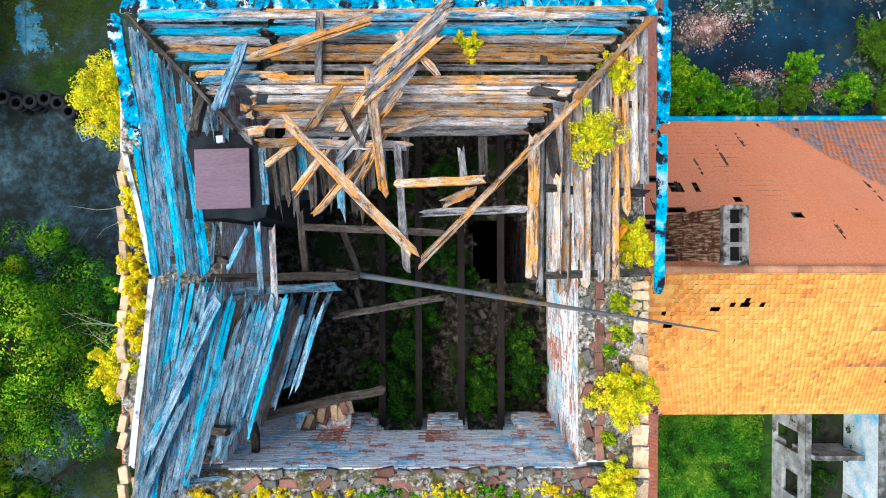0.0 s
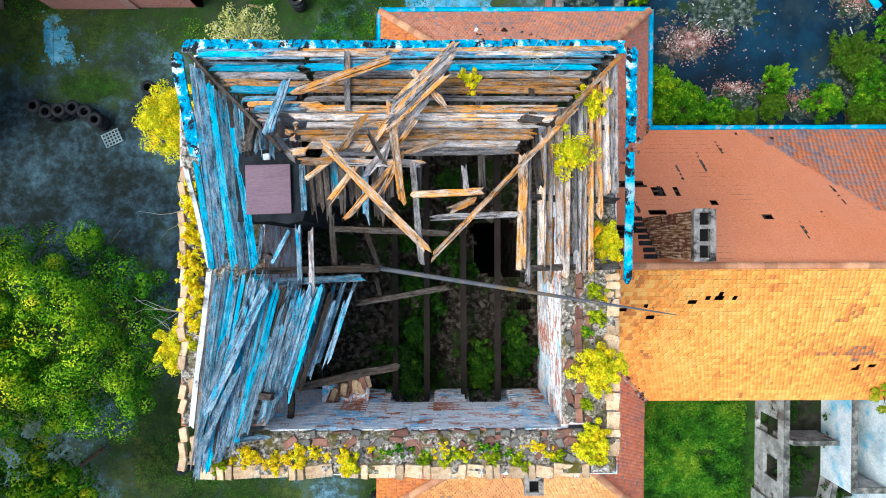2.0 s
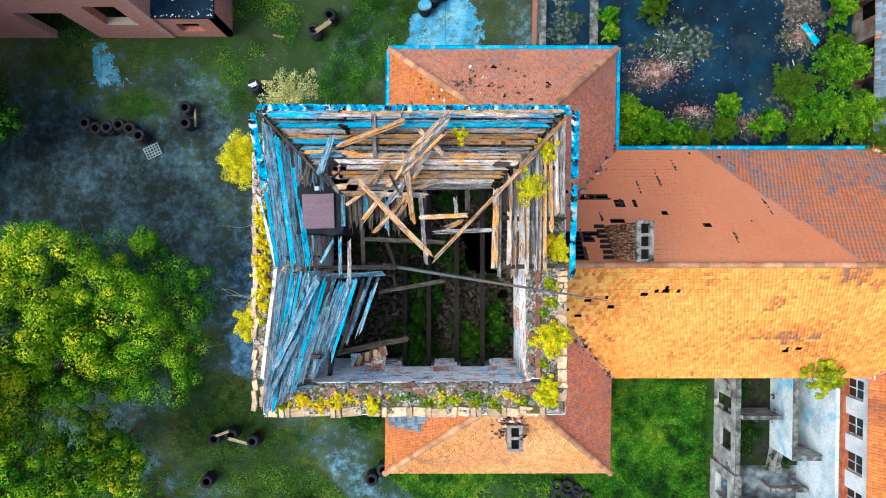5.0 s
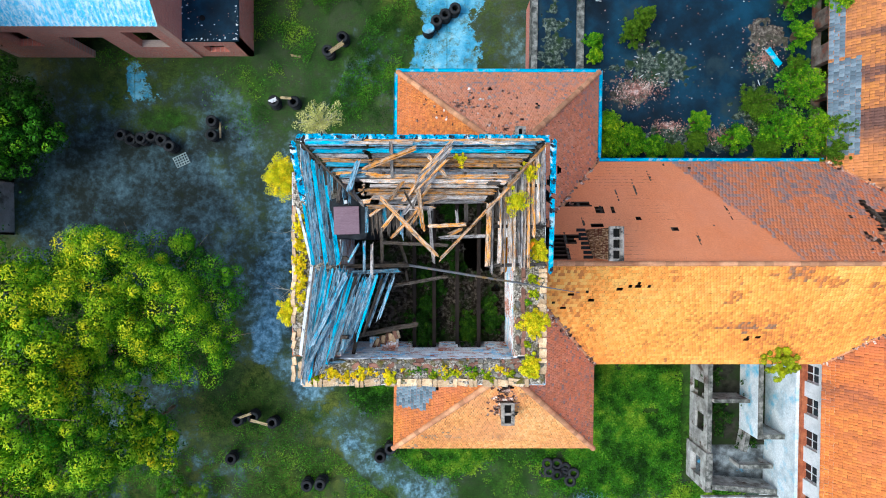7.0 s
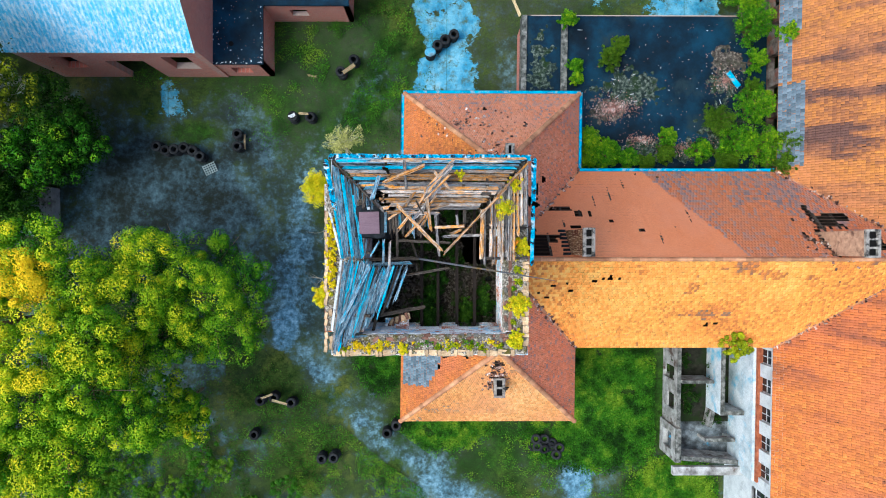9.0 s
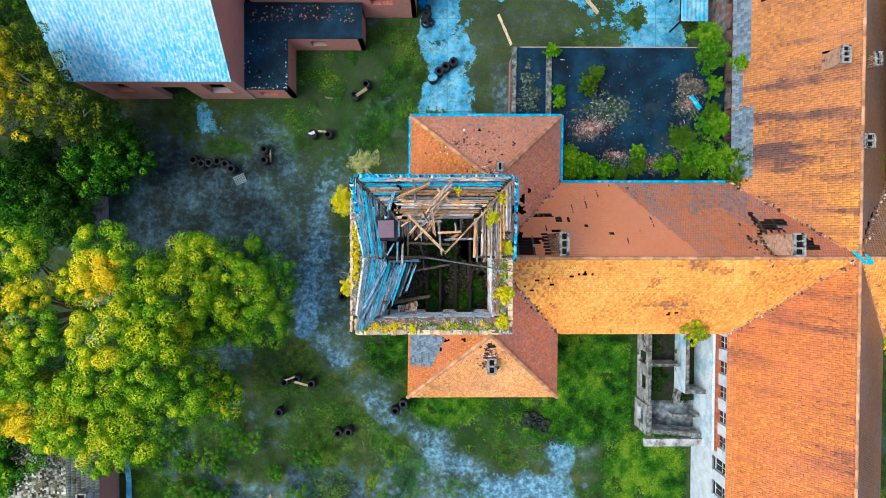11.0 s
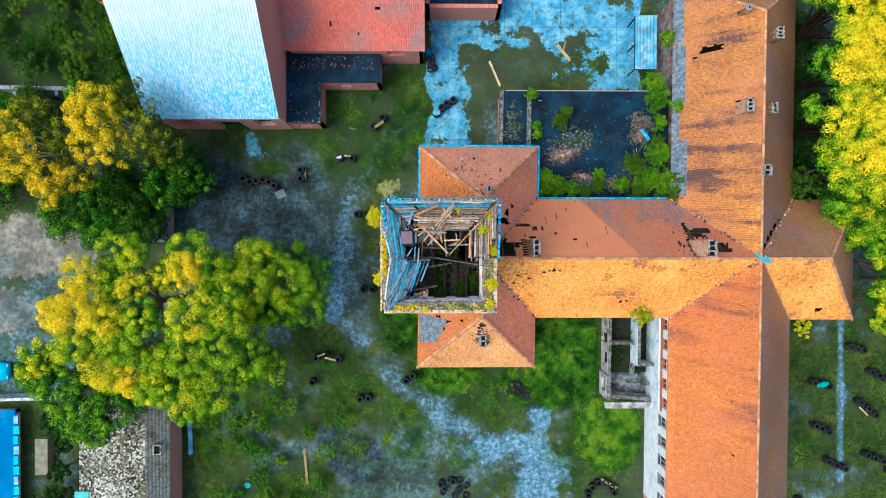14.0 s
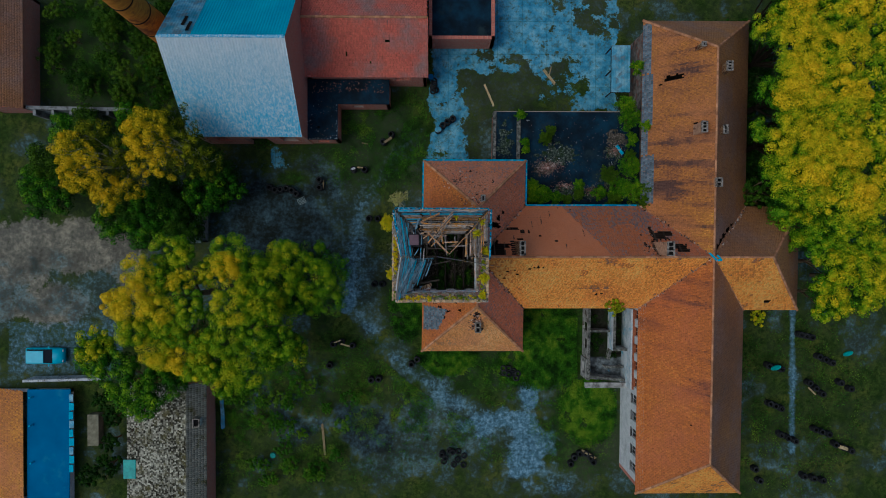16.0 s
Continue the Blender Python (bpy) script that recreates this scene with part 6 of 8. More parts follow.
M_COPE = surface("rust_brick_coping", [(0.35, srgb("8c4c34")), (0.65, srgb("b8704c"))], scale=3, fine=20, stain=srgb("8c8078"), stain_scale=1.5, stain_at=(0.58, 0.7), vary=0)
ruin = thing("roofless_concrete_annex", "roofless white plastered annex with bare walls and rooms", "building")
for p, q, t, top, mat, ops in (((14.95, -5.7), (14.95, -11.4), 0.22, 2.4, M_RUINED, [(1.9, 2.8, 0.0, 1.9), (3.7, 4.7, 0.7, 1.9)]), ((14.8, -11.4), (14.8, -13.6), 0.36, 2.6, M_RUINED, [(0.5, 1.6, 0.5, 1.9)]), ((15.17, -8.5), (17.2, -8.5), 0.18, 2.7, M_RUINED, []),
                               ((17.4, -5.7), (17.4, -10.4), 0.24, 3.2, M_RUIN, []), ((17.64, -10.4), (18.9, -10.4), 0.24, 3.2, M_RUINED, []), ((17.4, -10.4), (17.2, -11.5), 0.2, 2.0, M_RUINED, []),
                               ((15.1, -13.45), (18.85, -13.75), 0.28, 2.6, M_RUINED, []), ((16.9, -12.4), (18.85, -12.4), 0.2, 2.2, M_RUINED, [(0.2, 1.7, 0, 1.7)])):
    wall(S2(p)[0], S2(q)[0], -0.1, top, mat, ruin, t, ops)
    wall(S2(p)[0], S2(q)[0], top + 0.002, top + 0.05, M_STRIP, ruin, t + 0.02, name="wall_coping")
wall(S2((18.95, -5.9))[0], S2((18.95, -14.2))[0], -0.1, 4.15, M_RUIN, ruin, 0.25, name="back_wall")
wall(S2((19.12, -5.9))[0], S2((19.12, -14.2))[0], 4.16, 4.4, M_COPE, ruin, 0.45, name="brick_coping")
box("concrete_ledge", 14.45, 19.0, -14.4, -13.84, 2.4, 2.72, M_RUINED, ruin, 0.02)
M_SOIL = surface("dark_soil", [(0.35, srgb("16160e")), (0.65, srgb("34342a"))], scale=3, stain=srgb("1e2c10"), stain_scale=1.2, vary=0)
M_GRIME = surface("grimy_concrete", [(0.34, srgb("2c2e2e")), (0.5, srgb("5c6264")), (0.66, srgb("909a9e"))], scale=1.4, fine=16, stain=srgb("4c9cc4"), stain_scale=0.9, stain_at=(0.62, 0.7), vary=0)
flat_poly("ruin_floor", S2((15.0, -5.8), (18.9, -5.8), (18.9, -11.4), (15.0, -11.4)), 1.1, M_SOIL, ruin)
flat_poly("ruin_floor", S2((15.0, -11.4), (18.9, -11.4), (18.9, -13.5), (15.0, -13.5)), 1.0, M_GRIME, ruin)

moss = thing("mossy_roofed_shed", "brick shed with a mossy grey tiled roof", "building")
M_MOSS = toned("mossy_grey_tile", [(0, srgb("2e2c22")), (0.5, srgb("787668")), (1, srgb("bcbaa8"))], stain=srgb("5c5836"), stain_scale=0.9, stain_at=(0.52, 0.66), vary=0.2)
tone_M = lambda x, y, r: 0.5 + 1.25 * (r - 0.5) + 0.8 * (field(x, y, 2.0, 111) - 0.5)
tile_slope("roof_slope", [(-34.0, -13.6), (-26.9, -13.6), (-26.9, -27.6), (-34.0, -27.6)], (-34.0, -13.6), (-34.0, -27.6), 2.2, 0.28, M_MOSS, moss, tone_M, w=0.17, row=0.19)
tile_slope("roof_slope", [(-25.3, -13.6), (-26.9, -13.6), (-26.9, -27.6), (-25.3, -27.6)], (-25.3, -27.6), (-25.3, -13.6), 3.0, 0.75, M_MOSS, moss, lambda x, y, r: 0.6 + 0.1 * r, w=0.2, row=0.3)
ring([(-33.8, -27.4), (-25.5, -27.4), (-25.5, -13.8), (-33.8, -13.8)], -0.1, 2.2, M_BRICK_X, M_BRICK_Y, moss, 0.35)
wall((-25.5, -27.4), (-25.5, -13.8), 2.21, 2.95, M_BRICK_Y, moss, 0.3)
chimney((-26.0, -17.6, 3.3), (0.7, 0.8), 0.7, 1, "short white painted chimney on a mossy roof", M_WHITE)

blue_house = thing("blue_roofed_house", "house with a bright blue sheet roof and orange tiles", "building")
M_DEEP = surface("bright_blue_sheet", [(0.3, srgb("0a6294")), (0.7, srgb("0e76ac"))], scale=0.3, rough=0.85, vary=0.05, stain=srgb("2c7ca4"), stain_scale=0.4, stain_at=(0.55, 0.7))
flat_poly("blue_roof", [(-45.1, -14.8), (-40.5, -14.8), (-40.7, -27.5), (-45.2, -27.5)], 1.2, M_DEEP, blue_house, 0.12)
ring([(-44.9, -27.3), (-40.9, -27.3), (-40.9, -15.0), (-44.9, -15.0)], -0.1, 1.07, M_PLASTER, M_PLASTER, blue_house, 0.3)
for k in range(9):
    yy = -15.3 - 0.95 * k
    box("roof_edge_plate", -40.62 - 0.02 * (k % 3), -40.2 + 0.08 * (k % 2), yy - 0.8, yy, 1.21, 1.27, M_TEAL_TIN if k % 3 else M_PALE_TIN, blue_house, 0.01, label="cyan edge plate")
for x, y in ((-44.6, -15.6), (-44.6, -18.6), (-44.5, -22.6)):
    bm = bmesh.new()
    bmesh.ops.create_cone(bm, cap_ends=True, segments=12, radius1=0.11, radius2=0.09, depth=0.5, matrix=Matrix.Translation((x, y, 1.45)))
    part("vent_pipe", bm, M_TEAL_TIN, blue_house)
tile_slope("roof_slope", [(-45.3, -14.8), (-49.5, -14.8), (-49.5, -27.3), (-45.3, -27.3)], (-49.5, -14.8), (-49.5, -27.3), 0.3, 0.3, M_TILE_E, blue_house, tone_P)
ring([(-49.3, -27.1), (-45.4, -27.1), (-45.4, -15.0), (-49.3, -15.0)], -0.1, 0.28, M_PLASTER, M_PLASTER, blue_house, 0.3)

frame_thing = thing("roof_frame", "broken dark timber roof frame with leaning hip rafters", "roof frame")
# fallen planks and battens
LOOSE = (
    ((-2.51, 2.57, 20.05), (-1.08, 3.24, 19.55), 0.17, W_OCHRE),
    ((-2.69, 2.84, 19.75), (-2.91, 1.98, 20.00), 0.2, W_BLUE),
    ((-0.73, 3.00, 19.80), (-0.20, 2.36, 20.15), 0.12, W_OCHRE),
    ((-1.02, 2.38, 20.30), (-0.82, 0.85, 20.50), 0.14, W_OCHRE),
    ((-2.04, 1.80, 20.30), (-0.43, 0.16, 20.90), 0.15, W_OCHRE),
    ((-2.42, 1.23, 19.90), (-1.88, 1.59, 20.10), 0.1, W_OCHRE),
    ((-1.98, 0.91, 20.00), (-0.77, 2.50, 20.20), 0.12, W_OCHRE),
    ((-1.42, 1.28, 20.20), (-0.40, 2.58, 20.10), 0.15, W_GREY),
    ((-1.74, 0.65, 20.00), (-0.97, 1.48, 20.20), 0.11, W_OCHRE),
    ((-1.78, 1.68, 20.10), (-1.40, 2.24, 20.10), 0.13, W_OCHRE),
    ((-0.80, 1.60, 20.35), (-0.21, 1.81, 20.30), 0.1, W_OCHRE),
    ((-1.25, 1.13, 20.10), (-1.01, 1.83, 20.25), 0.09, W_GREY),
    ((-0.15, 0.75, 20.60), (0.23, 0.92, 20.70), 0.14, W_OCHRE),
    ((-1.51, 1.59, 20.10), (-2.00, 0.89, 19.90), 0.1, W_DARK),
    ((-1.18, 1.00, 20.20), (-0.83, 1.62, 20.30), 0.1, W_OCHRE),
    ((-2.81, 1.95, 19.90), (-2.48, 1.54, 20.00), 0.13, W_GREY),
    ((-1.39, 2.02, 20.15), (-1.11, 1.47, 20.20), 0.08, W_DARK),
    ((-0.91, 1.75, 20.30), (-0.57, 2.20, 20.25), 0.09, W_OCHRE),
)
TIMBERS = (
    ((1.86, 2.41, 19.75), (-0.40, 0.08, 21.20), 0.105),
    ((-0.68, 1.44, 20.30), (-0.54, 0.03, 20.90), 0.11),
    ((0.07, 1.43, 20.35), (0.10, 1.00, 20.60), 0.1),
    ((-0.75, 0.98, 20.55), (0.40, 1.03, 20.60), 0.12),
    ((-0.41, 0.68, 20.00), (0.89, 0.73, 20.00), 0.11),
    ((-2.06, 0.54, 19.20), (-0.13, 0.46, 19.20), 0.12),
    ((-3.37, -0.15, 19.20), (-1.21, -0.12, 19.20), 0.14),
    ((-3.01, -0.33, 19.35), (-1.53, -0.26, 19.30), 0.14),
    ((-2.28, 0.52, 19.90), (-2.35, -1.01, 19.40), 0.1),
    ((-2.52, 0.56, 19.70), (-2.56, -0.35, 19.40), 0.1),
    ((-1.78, -0.77, 18.40), (-0.09, -0.48, 18.40), 0.12),
    ((-2.92, -2.35, 18.00), (-1.08, -2.04, 17.60), 0.18),
    ((-2.84, -2.19, 18.90), (-3.19, -3.26, 17.50), 0.13),
    ((-3.14, 0.59, 19.50), (-3.26, -0.05, 19.30), 0.07),
    ((-2.66, 0.55, 19.60), (-3.06, -0.05, 19.30), 0.08),
    ((-2.07, 0.77, 19.30), (-2.09, -0.16, 18.80), 0.12),
    ((-1.59, 0.63, 19.00), (-1.33, -0.21, 18.60), 0.1),
    ((-1.91, -0.36, 19.00), (-2.53, -1.89, 18.20), 0.1),
    ((-1.71, -0.34, 19.00), (-1.96, -0.88, 18.70), 0.08),
    ((-2.09, -0.39, 18.90), (-2.44, -1.46, 18.30), 0.08),
    ((-2.23, -0.42, 19.00), (-2.57, -1.40, 18.60), 0.09),
    ((-2.83, -0.40, 19.20), (-2.74, -1.90, 18.60), 0.1),
    ((-4.18, -3.09, 18.90), (-3.20, -2.99, 18.90), 0.1),
    ((-1.40, -0.29, 18.70), (-1.36, -0.64, 18.40), 0.08),
)
OVER = (
    ((-2.96, -0.25, 19.75), (-4.13, -2.49, 19.30), 0.14),
    ((-2.67, -0.37, 19.60), (-3.54, -2.87, 19.20), 0.1),
    ((-3.36, -0.63, 19.60), (-3.79, -1.70, 19.40), 0.1),
    ((-2.85, -1.01, 19.50), (-3.30, -2.71, 19.10), 0.09),
    ((-3.54, -1.69, 19.45), (-4.26, -3.12, 19.15), 0.11),
    ((-2.46, -0.43, 19.30), (-2.63, -1.72, 19.00), 0.1),
    ((-3.76, -1.24, 19.45), (-4.33, -3.00, 19.15), 0.1),
    ((-2.62, -0.65, 19.40), (-3.03, -2.25, 19.10), 0.09),
    ((-3.02, -1.24, 19.45), (-3.67, -2.93, 19.15), 0.08),
    ((-2.34, -0.58, 19.00), (-2.60, -1.85, 18.80), 0.08),
    ((-3.22, -0.19, 19.60), (-3.41, -0.94, 19.50), 0.1),
)
for i, (a, b, w) in enumerate(TIMBERS):
    plank(a, b, w * 0.8, W_OCHRE if i in (0, 3) else W_GREY if i in (1, 2, 4, 8) else (W_BLUE if i in (7, 9, 13, 14, 17, 18, 19, 20, 21, 22) else W_DARK), frame_thing, 0.09 if w >= 0.11 else 0.03, name="timber")
for a, b, w, m_ in LOOSE:
    tagged(plank(a, b, w * 0.78, m_, None, 0.035, roll=rr.uniform(-12, 12), name="loose_plank", ragged=0.07), "splintered weathered plank lying across a broken roof", "plank", "loose planks")
for a, b, w in OVER:
    tagged(plank(a, b, w, W_BLUE, None, 0.03, roll=rr.uniform(-20, 0), name="loose_plank", ragged=0.1), "blue-grey weathered plank slipped down a broken roof", "plank", "loose planks")
panel = thing("board_panel", "panel of weathered boards fallen across a roof", "boards")
plank((0.01, 3.44, 19.85), (-0.95, 2.38, 20.30), 0.085, W_OCHRE, panel, name="board")
plank((-0.02, 3.35, 19.88), (-0.97, 2.31, 20.32), 0.085, W_GREY, panel, name="board")
plank((-0.04, 3.27, 19.91), (-0.99, 2.23, 20.34), 0.085, W_GREY, panel, name="board")
plank((-0.07, 3.18, 19.94), (-1.00, 2.16, 20.36), 0.085, W_OCHRE, panel, name="board")
plank((-0.10, 3.10, 19.97), (-1.02, 2.09, 20.38), 0.085, W_GREY, panel, name="board")
plank((-0.13, 3.01, 20.00), (-1.04, 2.02, 20.40), 0.085, W_GREY, panel, name="board")
plank((-0.15, 2.88, 20.03), (-1.05, 1.95, 20.42), 0.085, W_OCHRE, panel, name="board")
# hip boards
plank((-4.5, 3.5, 19.12), (-2.62, 1.66, 20.12), 0.05, W_DARK, frame_thing, 0.1, name="hip_rafter")
plank((2.72, 3.4, 19.15), (1.5, 2.1, 19.95), 0.075, W_OCHRE, frame_thing, 0.1, name="hip_rafter")
# short splintered planks beside the chimney plate
for i in range(9):
    x = -3.72 + i * 0.11
    plank((x, 2.85 - i * 0.12, z_w(x) + 0.04), (x + rr.uniform(0.0, 0.1), 1.75 + rr.uniform(-0.1, 0.35), z_w(x) + 0.02), rr.uniform(0.05, 0.1), W_BLUE if i % 3 else W_DARK, roof_w, roll=-20, ragged=0.12)

# dark decking beside the chimney
M_PITCH = surface("black_pitch", [(0.3, srgb("14171a")), (0.7, srgb("2c3034"))], scale=4, vary=0, rough=0.8, bumpy=0.6)
for i in range(13):
    x = -2.45 + i * 0.125
    plank((x, 1.62 + rr.uniform(-0.1, 0.1), 19.75), (x + rr.uniform(-0.04, 0.04), 0.72 + rr.uniform(-0.15, 0.3), 19.45), rr.uniform(0.08, 0.13), W_DARK if i % 4 else W_BLUE, roof_n, roll=rr.uniform(-6, 6), ragged=0.12)
box("pitch_deck", -2.5, -1.25, 0.9, 1.6, 19.34, 19.38, M_PITCH, roof_n)
# sealed chimney head under a plate
head = thing("sealed_chimney", "square chimney head sealed with a dull mauve metal plate", "chimney", (-3.06, 1.2, 0))
M_PLATE = surface("mauve_sheet", [(0.3, srgb("6d5660")), (0.7, srgb("836c74"))], scale=1.2, fine=30, vary=0, rough=0.6, stretch=(0.4, 3, 1))
bm = bmesh.new()
box_into(bm, -0.55, 0.58, -0.56, 0.6, 15.8, 19.36)
for v in bm.verts:
    if v.co.z > 19:
        v.co.x *= 0.97
bmesh.ops.subdivide_edges(bm, edges=bm.edges[:], cuts=3, use_grid_fill=True)
for v in bm.verts:
    if v.co.z > 19.3:
        v.co += Vector((rr.uniform(-0.04, 0.04), rr.uniform(-0.04, 0.04), rr.uniform(-0.05, 0.02)))
part("shaft", bm, M_PITCH, head)
box("plate", -0.37, 0.36, -0.42, 0.38, 19.40, 19.425, M_PLATE, head, 0.006, m=Matrix.Rotation(radians(1.5), 4, "Z"))
box("block", -0.02, 0.09, 0.46, 0.56, 19.36, 19.42, M_WHITE, head, 0.01, m=Matrix.Rotation(radians(8), 4, "Z"), label="pale square block")

# stepped lead flashing against the tall chimney
for i in range(7):
    y = -0.12 + 0.19 * i
    box("flashing", 5.5 + 0.05 * (i % 2), 5.88, y, y + 0.13, 0, 0.04, M_PITCH, house, m=Matrix.Translation((0, 0, EAVE + (MN - y) * HR / (MN - MR) - 0.02)))

# leaning pole
M_STEELPOLE = surface("grey_steel_tube", [(0.3, srgb("4c4e52")), (0.7, srgb("6e7074"))], vary=0, rough=0.6, stain=srgb("7a6030"), stain_scale=1.5)
pole = thing("metal_pole", "long grey metal pole lying across the broken tower walls", "pole")
bm = bmesh.new()
pts = [Vector((-1.63, -0.07, 19.02)).lerp(Vector((3.78, -0.95, 18.85)), t) for t in (0, 0.45, 0.8, 1.0)]
for (a, r0), (b, r1) in zip(((pts[0], 0.042), (pts[1], 0.036), (pts[2], 0.022)), ((pts[1], 0.036), (pts[2], 0.022), (pts[3], 0.008))):
    limb(bm, a, b, r0, r1, 8)
part("tube", bm, M_STEELPOLE, pole)

# ---- bricks on the wall heads ----
M_BRICKS = surface("loose_brick", [(0.3, srgb("705044")), (0.7, srgb("9c705c"))], scale=6, fine=40, vary=0.4, stain=srgb("a8a096"), stain_scale=4, stain_at=(0.55, 0.65), bumpy=0.6)
M_COPING = surface("peach_coping_brick", [(0.34, srgb("ac8c68")), (0.5, srgb("d4b48c")), (0.66, srgb("ecd8b8"))], scale=5, fine=40, vary=0.32, stain=srgb("8c8478"), stain_scale=4, bumpy=0.5)
M_STONE = surface("pale_rubble_stone", [(0.3, srgb("4a463e")), (0.7, srgb("8c887e"))], scale=5, fine=30, vary=0.25, bumpy=0.7)


def brick_mesh(l, w, h, seed):
    r = random.Random(seed)
    bm = bmesh.new()
    vs = box_into(bm, -l / 2, l / 2, -w / 2, w / 2, 0, h)
    for v in vs:
        v.co += Vector((r.uniform(-1, 1) * 0.012, r.uniform(-1, 1) * 0.01, r.uniform(-1, 1) * 0.006))
    bmesh.ops.bevel(bm, geom=bm.edges[:], offset=0.008, segments=1, affect="EDGES")
    me = bpy.data.meshes.new("brick")
    bm.to_mesh(me)
    bm.free()
    return me


def brick_set(l, w, h, mat, seed):
    out = [brick_mesh(l, w, h, seed + i) for i in range(4)]
    for me in out:
        me.materials.append(mat)
    return out


# darker copy of the loose brick, with the tower's inner shade painted in
M_SHADED_BRICK = surface("shaded_floor_brick", [(0.3, srgb("2c2620")), (0.7, srgb("564e46"))], scale=6, vary=0.4)
B_FLOOR = brick_set(0.18, 0.1, 0.07, M_SHADED_BRICK, 31)
B_RED, B_COP, B_STO = brick_set(0.25, 0.12, 0.07, M_BRICKS, 1), brick_set(0.25, 0.12, 0.09, M_COPING, 11), brick_set(0.17, 0.12, 0.08, M_STONE, 21)


B_BIT, B_CHIP = brick_set(0.1, 0.08, 0.05, M_STONE, 41), brick_set(0.12, 0.09, 0.06, M_BRICKS, 51)


def lay(meshes, x, y, z, turn, parent, tilt=0.0, name="brick"):
    ob = new(name, meshes[rr.randrange(4)])
    ob.parent = parent
    ob.matrix_basis = pose(x, y, z, rr.uniform(-3, 3) + tilt, rr.uniform(-3, 3), turn + rr.uniform(-5, 5))
    return ob


ZW = WALLTOP + 0.035
B_LONG, B_SLAB = brick_set(0.3, 0.21, 0.09, M_COPING, 71), brick_set(0.47, 0.22, 0.09, M_COPING, 81)
x = -4.5
while x < 2.7:
    kind_, ln = rr.choice(((B_COP, 0.13), (B_COP, 0.13), (B_LONG, 0.31), (B_LONG, 0.31), (B_SLAB, 0.48)))
    if rr.random() < 0.88 and x + ln < 2.78:
        lay(kind_, x + ln / 2, -3.66 + rr.uniform(-0.015, 0.015), ZW + rr.choice((-0.02, 0, 0.02)), 90 if kind_ is B_COP else rr.uniform(-5, 5), tower)
    x += ln + rr.choice((0.005, 0.01, 0.02))
y = -3.4
while y < 0.2:
    ln = rr.choice((0.13, 0.31, 0.31))
    if rr.random() < 0.85:
        lay(B_COP if ln < 0.2 else B_LONG, 2.71, y + ln / 2, ZW - 0.01, 0 if ln < 0.2 else 90, tower)
    y += ln + 0.015
x = -2.9
while x < 2.5:
    if rr.random() < 0.75:
        lay(B_RED if rr.random() < 0.7 else B_STO, x, -3.14 + rr.uniform(-0.02, 0.02), ZW, rr.choice((0, 0, 0, 0, 3, -8, 35)), tower)
    if rr.random() < 0.7:
        lay(B_STO if rr.random() < 0.6 else B_RED, x + 0.1, -3.01 + rr.uniform(-0.02, 0.02), ZW - 0.04, rr.uniform(-12, 12), tower)
    x += 0.26
y = -2.7
while y < 0.3:
    lay(B_RED, 2.12 + rr.uniform(-0.02, 0.02), y, ZW, 90, tower)
    if rr.random() < 0.8:
        lay(B_STO if rr.random() < 0.6 else B_RED, 1.95, y + 0.08, ZW - 0.02, rr.uniform(60, 120), tower)
    if rr.random() < 0.9:
        lay(B_STO if rr.random() < 0.6 else B_COP, 2.68, y + 0.05, ZW - 0.01, rr.uniform(-10, 10), tower)
    y += 0.26
y = -3.5
while y < 1.6:
    if rr.random() < 0.72:
        lay(B_COP, -4.74 + rr.uniform(-0.03, 0.03), y, ZW, 90 + rr.choice((0, 0, 8, -12)), tower)
    if rr.random() < 0.4:
        lay(B_COP if rr.random() < 0.4 else B_STO, -4.58 + rr.uniform(-0.03, 0.03), y + 0.1, ZW - 0.01, 90 + rr.uniform(-20, 20), tower)
    y += 0.25
for i in range(150):
    x, y = (rr.uniform(-3.0, 2.6), rr.uniform(-3.5, -3.0)) if i < 100 else (rr.uniform(1.92, 2.7), rr.uniform(-3.0, 0.4))
    lay(B_BIT if i % 3 else B_CHIP, x, y, ZW - 0.02, rr.uniform(0, 180), tower, rr.uniform(-20, 20), "stone")
for i in range(26):
    lay(B_RED if i % 2 else B_STO, rr.uniform(-2.6, 2.5), rr.uniform(-3.45, -3.1), ZW - 0.02, rr.uniform(0, 180), tower, rr.uniform(-12, 12))
for i in range(46):
    lay(B_FLOOR, rr.uniform(-2.2, -1.5) if i < 26 else rr.uniform(IX0 + 0.2, IX1 - 0.15), rr.uniform(-2.4, -0.6), FLOOR, rr.uniform(0, 180), tower, rr.uniform(-20, 20))
for i in range(14):
    lay(B_COP if i % 2 else B_RED, -2.5 + 0.055 * i, -2.75 + 0.02 * i + rr.uniform(-0.06, 0.06), 16.9 + rr.uniform(-0.05, 0.2), rr.uniform(60, 110), tower, rr.uniform(-15, 15))
box("broken_sill", -2.7, -1.75, IY0 - 0.02, IY0 + 0.3, 16.75, 16.9, M_WASH_X, tower)

